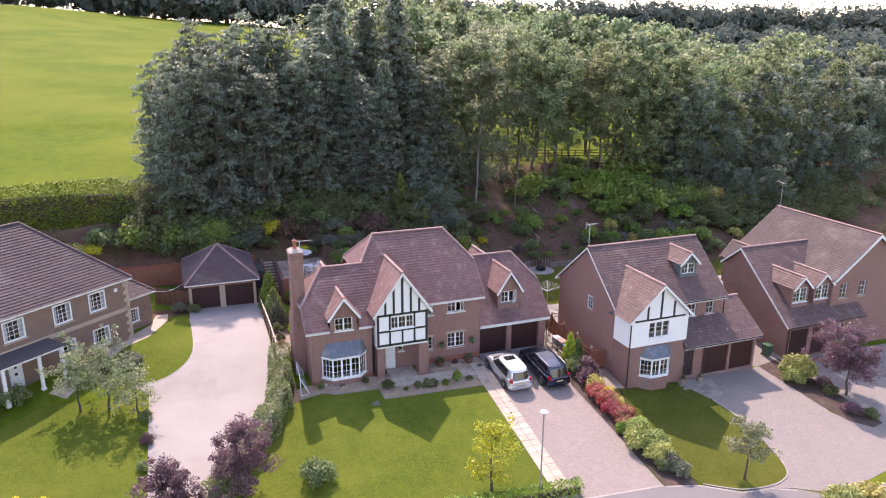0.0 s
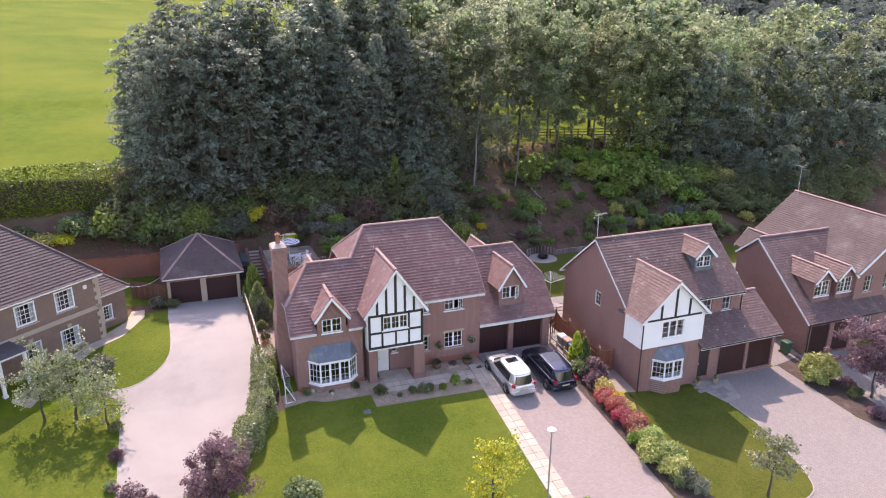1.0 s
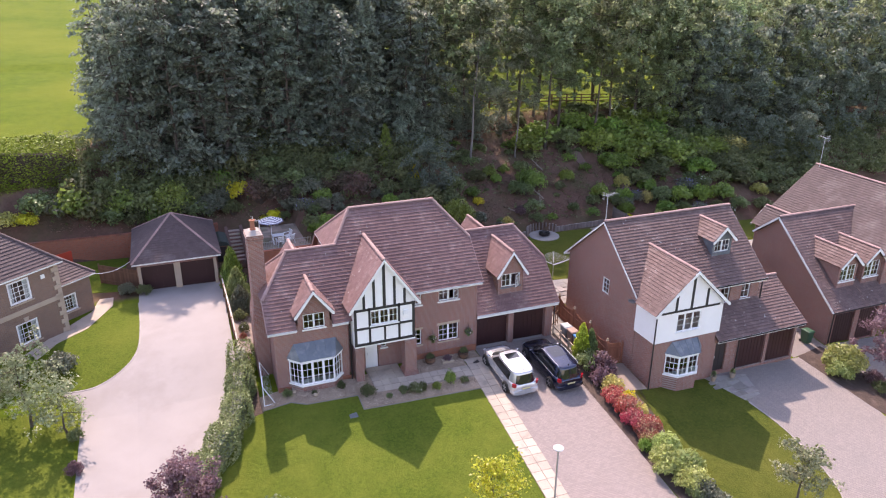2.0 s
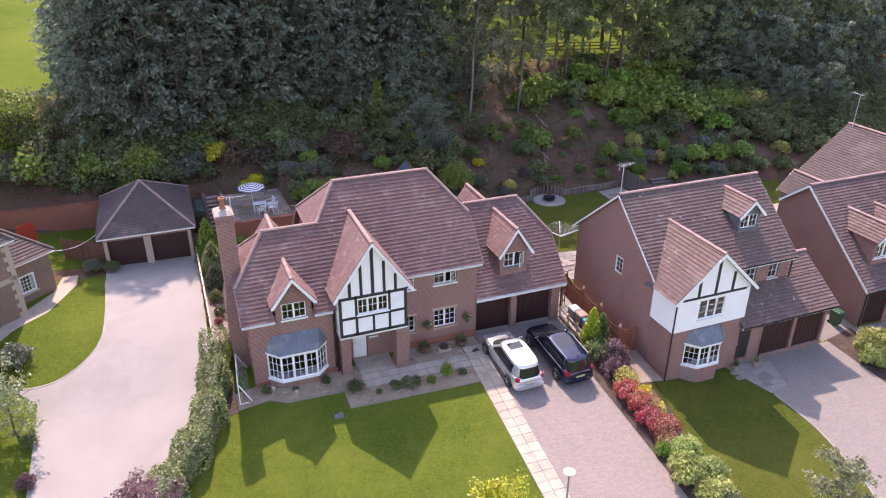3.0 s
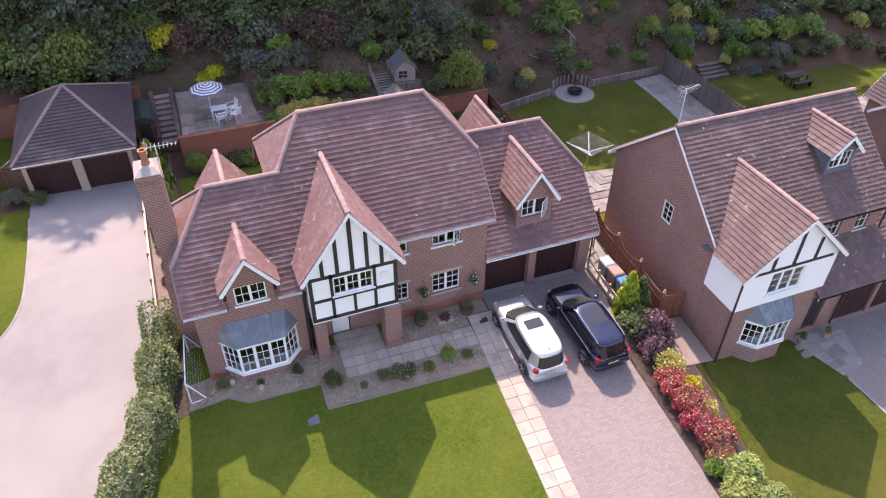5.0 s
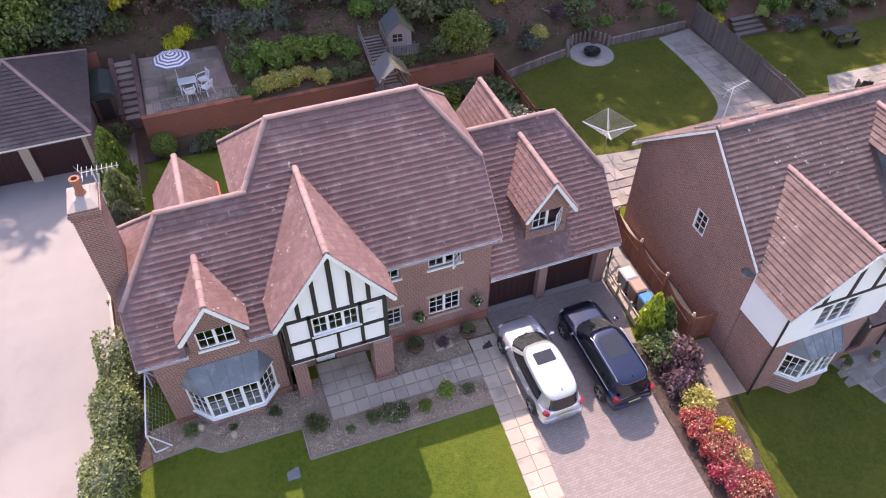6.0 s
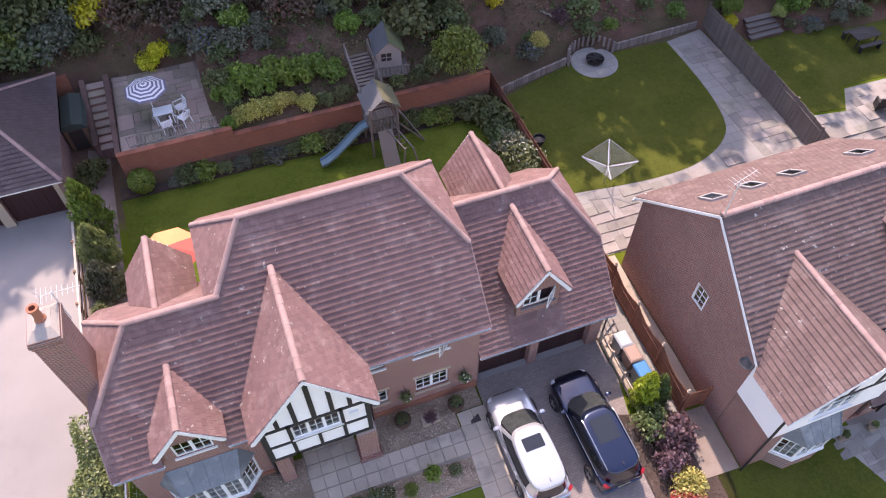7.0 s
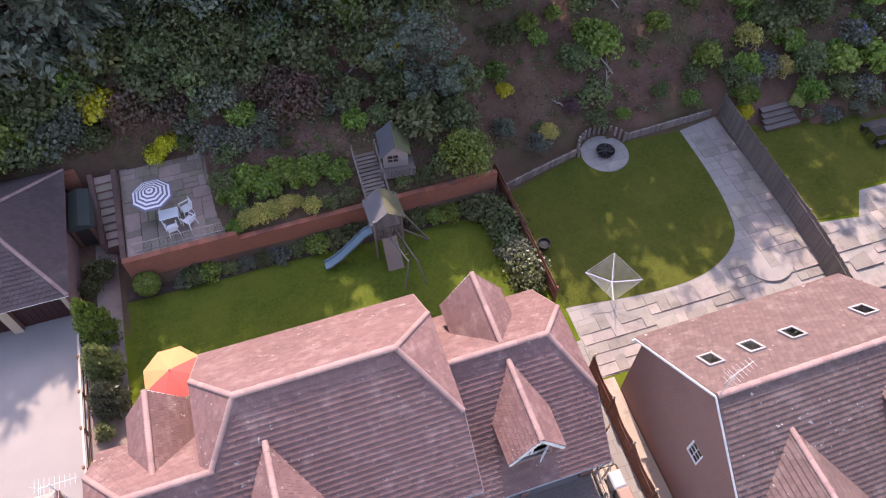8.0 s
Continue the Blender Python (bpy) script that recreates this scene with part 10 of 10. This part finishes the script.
# hedges
def hedge(name, line, width, height, material, label, seed, density=170, size=0.12, core=None, rough_top=0.08, bulging=0.12, upward=0.5):
    r = np.random.default_rng(seed)
    h = thing(name, (*line[0], gz(*line[0])), label, "hedge")
    base = ORG[h.name]
    pts = [Vector(p) for p in line]
    cv, core_mb = [], MB()
    for a, b in zip(pts, pts[1:]):
        L = (b - a).length
        d = (b - a).normalized()
        s = Vector((-d.y, d.x))
        n = int(L * (2 * height + width) * density)
        per = 2 * height + width
        t = r.random(n) * (L + 0.2) - 0.1
        u = r.random(n) * per
        side = np.where(u < height, -1, np.where(u < height + width, 0, 1))
        w = np.where(side == 0, (u - height) - width / 2, side * width / 2)
        z = np.where(side == -1, u, np.where(side == 0, height, u - height - width))
        bulge = bulging * np.sin(t * 2.1 + seed) * np.sin(t * 0.9 + 1.3 * seed)
        w = w * (1 - 0.25 * (z / height) ** 3) * (1 + bulge) + r.normal(0, 0.05, n)
        z = z * (1 + 0.5 * bulge) + r.normal(0, rough_top, n)
        x, y = a.x + d.x * t + s.x * w, a.y + d.y * t + s.y * w
        g = ground_z(x, y)
        cv.append(np.stack([x - base.x, y - base.y, g + np.maximum(z, 0.03) - base.z, np.full(n, 0.04)], 1))
        za, zb = gz(a.x, a.y), gz(b.x, b.y)
        k = width / 2 - 0.3
        core_mb.loft([[(p.x + s.x * k * q, p.y + s.y * k * q, g0 + zz) for q, zz in ((-1, -0.1), (1, -0.1), (0.6, height - 0.4), (-0.6, height - 0.4))] for p, g0 in ((a, za), (b, zb))])
    part("stem", core_mb, core or SOIL, h)
    leaf_part("foliage", leaf_arrays(np.concatenate(cv), 1, size, seed, upward=upward), material, h)
    return h


LEAF_HEDGE = leaf("mottled_hedge_leaf", (0.13, 0.178, 0.06), (0.235, 0.272, 0.115), 0.25, pieces=0.9)
hedge("hedge", HEDGE_LINE, 1.4, 1.5, LEAF_HEDGE, "mottled grey-green hedge along the pale drive", 61, 330, 0.1, core=LEAF_DARK, bulging=0.25)
hedge("front_hedge", [(8.5, 29.6), (13, 29.1), (17.2, 28.9), (20.2, 28.8)], 0.8, 0.85, LEAF_LIME, "low green hedge along the road", 62)
LEAF_CLIPPED = leaf("clipped_field_hedge_leaf", (0.15, 0.19, 0.018), (0.23, 0.26, 0.03), 0.08, spec=0.15)
hedge("field_hedge", [(-26, 70.2), (-10, 70.8), (-3.6, 71.2)], 2.0, 2.5, LEAF_CLIPPED, "tall clipped hedge with sunlit top along the field", 63, 170, 0.16, core=SOIL, rough_top=0.03, bulging=0.03, upward=1.5)


# leaf litter and low plants of the bank
def bank_cover(name, n, per, size, radius, material, label, seed, y0=61.5, y1=78.0):
    r = np.random.default_rng(seed)
    x, y = r.uniform(-6, 74, n), r.uniform(y0, y1, n)
    patchy = np.sin(x * 0.7 + 2 * np.sin(y * 0.5 + seed)) * np.sin(y * 0.9 + seed) > -0.35
    keep = patchy & ~((x > 7.0) & (x < 13.6) & (y < 67.0)) & ~((x < 7) & (y < 67.2)) & ~((x > 28.0) & (y < 62.9)) & ~((x > 42.5) & (y < 64.5))
    x, y = x[keep], y[keep]
    rough_z = 0.25 * np.sin(x * 0.9 + 1.3 * np.sin(y * 0.7)) * np.sin(y * 0.8 + x * 0.3)
    z = ground_z(x, y) + np.where((y > 69) & (y < 78), rough_z, 0)
    blobs = np.stack([x, y, z + radius * 0.35, np.full(len(x), radius)], 1)
    v = leaf_arrays(blobs, per, size, seed, 0.45, upward=0.9)
    tagged(new(name, leaf_mesh(name, v, material)), label, "ground cover", kind="stuff")


bank_cover("leaf_litter", 36000, 1, 0.14, 0.04, leaf("dry_brown_leaf", (0.2, 0.12, 0.075), (0.12, 0.075, 0.05), 0.1, 0.8, hue=0.06), "fallen brown leaves strewn over the bank", 71)
bank_cover("low_plants", 1700, 16, 0.11, 0.26, LEAF_MID, "low green plants and ferns on the bank", 72)
bank_cover("dry_weeds", 2600, 9, 0.1, 0.22, leaf("brown_green_weed", (0.13, 0.11, 0.06), (0.085, 0.08, 0.045), 0.2, 0.8, hue=0.08), "withered weeds and brambles over the bank", 74, 61.5, 75)
bank_cover("seedlings", 700, 14, 0.1, 0.2, LEAF_LIME, "light green seedlings scattered on the bank", 73, 61.5, 72)


# ---- roof tiles ----
def clip_poly(poly, edges):
    for (ax, ay), (bx, by) in edges:
        out = []
        for i in range(len(poly)):
            p, q = poly[i], poly[(i + 1) % len(poly)]
            sp = (bx - ax) * (p[1] - ay) - (by - ay) * (p[0] - ax)
            sq = (bx - ax) * (q[1] - ay) - (by - ay) * (q[0] - ax)
            if sp >= 0:
                out.append(p)
            if (sp >= 0) != (sq >= 0):
                t = sp / (sp - sq)
                out.append((p[0] + (q[0] - p[0]) * t, p[1] + (q[1] - p[1]) * t))
        poly = out
        if len(poly) < 3:
            return []
    return poly


def tile_roof(owner, p, n, material, single, w, gauge):
    """Courses of lapped tiles over one slope, each raised at its tail."""
    rng = random.Random(len(p) * 7 + int(p[0].x * 10))
    base = ORG[owner.name]
    u = (p[1] - p[0]).normalized()
    v = n.cross(u)
    flat = [((q - p[0]).dot(u), (q - p[0]).dot(v)) for q in p]
    edges = list(zip(flat, flat[1:] + flat[:1]))
    u_min, u_max, v_max = min(a for a, b in flat), max(a for a, b in flat), max(b for a, b in flat)
    one = MB()
    def solid(mb, poly, v0, tail):
        k = len(poly)
        top = [(a, b, tail - (b - v0) / gauge * 0.038) for a, b in poly]
        low = [(a, b, max(0.0, 1 - (b - v0) / gauge) * (tail - 0.018)) for a, b in poly]
        pts = [p[0] + u * a + v * b + n * c for a, b, c in top + low]
        mb.add(pts, [tuple(range(k))] + [(i, k + i, k + (i + 1) % k, (i + 1) % k) for i in range(k) if min(poly[i][1], poly[(i + 1) % k][1]) < v0 + gauge - 1e-6])
    rest, shared, made, row = MB(), None, 0, 0
    v0 = -0.05
    full = []
    while v0 < v_max:
        u0 = u_min - 0.02 - (w / 2 if row % 2 else 0)
        while u0 < u_max:
            tail = 0.05 + rng.uniform(-0.003, 0.003)
            rect = [(u0 + 0.003, v0), (u0 + w - 0.003, v0), (u0 + w - 0.003, v0 + gauge), (u0 + 0.003, v0 + gauge)]
            e2 = edges if row else edges[1:]
            got = clip_poly(rect, e2)
            if got:
                whole = len(got) == 4 and all(abs(g[0] - r[0]) + abs(g[1] - r[1]) < 1e-4 for g, r in zip(got, rect))
                if single and whole and row > 3:
                    full.append((v0, rect, tail))
                else:
                    solid(rest, got, v0, tail)
            u0 += w
        v0 += gauge
        row += 1
    full.sort(key=lambda t: -t[0])
    for k, (b0, rect, tail) in enumerate(full):
        if k >= single:
            solid(rest, rect, b0, tail)
            continue
        if shared is None:
            m = MB()
            solid(m, rect, b0, 0.05)
            c = p[0] + u * rect[0][0] + v * rect[0][1]
            shared = as_mesh("roof_tile", m, c)
            shared.materials.append(material)
        ob = new("roof_tile", shared)
        ob.parent = owner
        ob.location = p[0] + u * rect[0][0] + v * rect[0][1] + n * (tail - 0.05) - base
    if rest.v:
        me = bpy.data.meshes.new("tiles")
        me.from_pydata([Vector(q) - base for q in rest.v], [], rest.f)
        me.materials.append(material)
        ob = tagged(new("roof_tiles", me), kind="stuff")
        ob.parent = owner


for owner, p, n, material, single, w, gauge in TILED:
    tile_roof(owner, p, n, material, single, w, gauge)


# ---- paving pieces ----
def slab_mesh(name, w, d, t, material, rough=0.0):
    m = MB()
    e = 0.012
    m.loft([[(-w / 2, -d / 2, -t), (w / 2, -d / 2, -t), (w / 2, d / 2, -t), (-w / 2, d / 2, -t)], [(-w / 2, -d / 2, -e), (w / 2, -d / 2, -e), (w / 2, d / 2, -e), (-w / 2, d / 2, -e)], [(-w / 2 + e, -d / 2 + e, 0), (w / 2 - e, -d / 2 + e, 0), (w / 2 - e, d / 2 - e, 0), (-w / 2 + e, d / 2 - e, 0)]])
    me = as_mesh(name, m)
    me.materials.append(material)
    return me


def lay(owner, me, x, y, z, rr):
    ob = new("paving_slab", me)
    ob.parent = owner
    dx, dy = gz(x + 0.4, y) - gz(x - 0.4, y), gz(x, y + 0.4) - gz(x, y - 0.4)
    ob.matrix_basis = pose(x, y, z + rr.uniform(-0.004, 0.004), math.degrees(math.atan2(dy, 0.8)) + rr.uniform(-0.3, 0.3), -math.degrees(math.atan2(dx, 0.8)) + rr.uniform(-0.3, 0.3), rr.uniform(-0.4, 0.4))


def slab_path():
    rr = random.Random(8)
    bed = sheet("slab_path", [(13.1, 44.3), (13.1, 41.68), (19.3, 41.6), (18.72, 28.5), (19.9, 28.4), (20.6, 43.4), (20.4, 43.4), (19.8, 42.8), (16.1, 42.8), (16.1, 43.0), (15.2, 43.0), (15.2, 44.3)], JOINT, "beige square-slab garden path", lift=0.035, category="path")
    me = slab_mesh("paving_slab", 0.589, 0.589, 0.05, SLAB)
    for i in range(25):
        y = 43.1 - i * 0.595
        k = (43.1 - y) / 14.9
        for j in (0, 1):
            x = 19.66 - 0.65 * k + j * 0.6
            lay(bed, me, x, y, gz(x, y) + 0.075, rr)
    small = slab_mesh("paving_slab", 0.5, 0.5, 0.05, SLAB)
    for i in range(12):
        for j in (0, 1):
            x, y = 13.40 + i * 0.512, 41.98 + j * 0.522
            lay(bed, small, x, y, gz(x, y) + 0.075, rr)
    for i in range(4):
        for j in range(3):
            x, y = 13.40 + i * 0.512, 43.03 + j * 0.522
            lay(bed, small, x, y, gz(x, y) + 0.075, rr)
    passage = sheet("bin_path", [(26.42, 44.6), (26.42, 41.4), (27.6, 41.4), (27.6, 44.6)], SOIL, "slab strip beside the drive", lift=0.045, category="path")
    for i in range(6):
        for j in (0, 1):
            x, y = 26.74 + j * 0.512, 41.75 + i * 0.512
            lay(passage, small, x, y, gz(x, y) + 0.085, rr)


slab_path()


def patio_flags():
    """Random-sized riven flags over the raised patio."""
    rr = random.Random(21)
    owner = bpy.data.objects["patio"]
    x0, y0, nx, ny, c = 8.6, 60.75, 12, 15, 0.39
    used = [[False] * ny for _ in range(nx)]
    shapes = {}
    for i in range(nx):
        for j in range(ny):
            if used[i][j]:
                continue
            for w, d in rr.sample([(3, 2), (2, 3), (2, 2), (1, 2), (2, 1)], 5) + [(1, 1)]:
                if i + w <= nx and j + d <= ny and not any(used[a][b] for a in range(i, i + w) for b in range(j, j + d)):
                    break
            for a in range(i, i + w):
                for b in range(j, j + d):
                    used[a][b] = True
            if (w, d) not in shapes:
                shapes[w, d] = slab_mesh("flagstone", w * c - 0.02, d * c - 0.02, 0.05, FLAG)
            ob = new("flagstone", shapes[w, d])
            ob.parent = owner
            ob.matrix_basis = pose(x0 + (i + w / 2) * c, y0 + (j + d / 2) * c, 2.325 + rr.uniform(-0.006, 0.006), rr.uniform(-0.4, 0.4), rr.uniform(-0.4, 0.4), rr.uniform(-0.5, 0.5))


patio_flags()


def inside(poly, x, y):
    hit = False
    for (ax, ay), (bx, by) in zip(poly, poly[1:] + poly[:1]):
        if (ay > y) != (by > y) and x < ax + (bx - ax) * (y - ay) / (by - ay):
            hit = not hit
    return hit


def terrace_flags(owner, x0, y0, nx, ny, c, keep, material, seed, most=300):
    """Mixed concrete flags laid in random courses; keep tells whether a point lies on the paved ground."""
    rr = random.Random(seed)
    used = [[False] * ny for _ in range(nx)]
    shapes, made = {}, 0
    for j in range(ny):
        for i in range(nx):
            if used[i][j] or made >= most:
                continue
            for w, d in rr.sample([(2, 1), (1, 2), (2, 2), (1, 1), (2, 1)], 5) + [(1, 1)]:
                if i + w <= nx and j + d <= ny and not any(used[a][b] for a in range(i, i + w) for b in range(j, j + d)):
                    break
            for a in range(i, i + w):
                for b in range(j, j + d):
                    used[a][b] = True
            if not all(keep(x0 + (i + p * w) * c, y0 + (j + q * d) * c) for p in (0.03, 0.5, 0.97) for q in (0.03, 0.5, 0.97)):
                continue
            if (w, d) not in shapes:
                shapes[w, d] = slab_mesh("flagstone", w * c - 0.014, d * c - 0.014, 0.04, material)
            made += 1
            x, y = x0 + (i + w / 2) * c, y0 + (j + d / 2) * c
            ob = new("flagstone", shapes[w, d])
            ob.parent = owner
            ob.matrix_basis = pose(x, y, gz(x, y) + 0.045 + rr.uniform(-0.003, 0.003), rr.uniform(-0.2, 0.2), rr.uniform(-0.2, 0.2), rr.uniform(-0.4, 0.4))


WORN_FLAG = surf("worn_concrete_flag", (0.31, 0.276, 0.242), (0.215, 0.19, 0.17), 0.92, big=1.2, fine=14, bump=0.3, pieces=0.42, hue=0.05, stain=(0.19, 0.165, 0.14), stain_scale=1.4)
BACK_LAWN = NR_LAWN + [(28.5, 60.2), (31.0, 61.0), (33.2, 61.6), (37.0, 61.8)]
terrace_flags(bpy.data.objects["neighbour_terrace"], 28.65, 48.55, 25, 24, 0.56, lambda x, y: x < 42.7 and y < 61.9 and y > 48.5 and not inside(BACK_LAWN, x, y) and (x > 39 or y < 52.6), WORN_FLAG, 31)
terrace_flags(bpy.data.objects["entrance_path"], 33.75, 35.2, 7, 6, 0.45, lambda x, y: inside([(33.6, 36.7), (34.8, 35.1), (36.4, 35.3), (37.0, 37.5), (33.7, 38.0)], x, y), WORN_FLAG, 33)
terrace_flags(bpy.data.objects["far_terrace"], 43.55, 48.1, 24, 11, 0.6, lambda x, y: inside([(43.5, 53.1), (46.4, 52.7), (47.6, 54.3), (58, 54.2), (58, 48.1), (43.5, 48.1)], x, y), WORN_FLAG, 32)


def pebbles(name, polys, n, label, seed):
    """Rounded stones strewn over the gravel."""
    r = np.random.default_rng(seed)
    vs, fs = [], []
    for (x0, x1, y0, y1), k in zip(polys, n):
        for i in range(k):
            x, y = r.uniform(x0, x1), r.uniform(y0, y1)
            s, q, a = r.uniform(0.018, 0.05), r.uniform(0.5, 0.8), r.uniform(0, 3.1)
            z = gz(x, y) + 0.055
            b, c, d = len(vs), math.cos(a) * s, math.sin(a) * s
            vs += [(x + c, y + d, z), (x - d * q, y + c * q, z + 0.004), (x - c, y - d, z), (x + d * q, y - c * q, z), (x, y, z + s * 0.55), (x, y, z - s * 0.3)]
            fs += [(b, b + 1, b + 4), (b + 1, b + 2, b + 4), (b + 2, b + 3, b + 4), (b + 3, b, b + 4), (b + 1, b, b + 5), (b + 2, b + 1, b + 5), (b + 3, b + 2, b + 5), (b, b + 3, b + 5)]
    me = bpy.data.meshes.new(name)
    me.from_pydata(vs, [], fs)
    me.materials.append(PEBBLE)
    tagged(new(name, me), label, "pebbles", kind="stuff")


pebbles("pebble_mulch", [(6.65, 13.1, 42.5, 43.65), (12.1, 19.3, 40.62, 41.6), (9.1, 12.0, 41.9, 42.5), (16.1, 19.3, 42.85, 44.35), (19.4, 20.45, 43.55, 44.35)], [2100, 2300, 500, 1500, 260], "mixed brown pebbles over the gravel beds", 4)
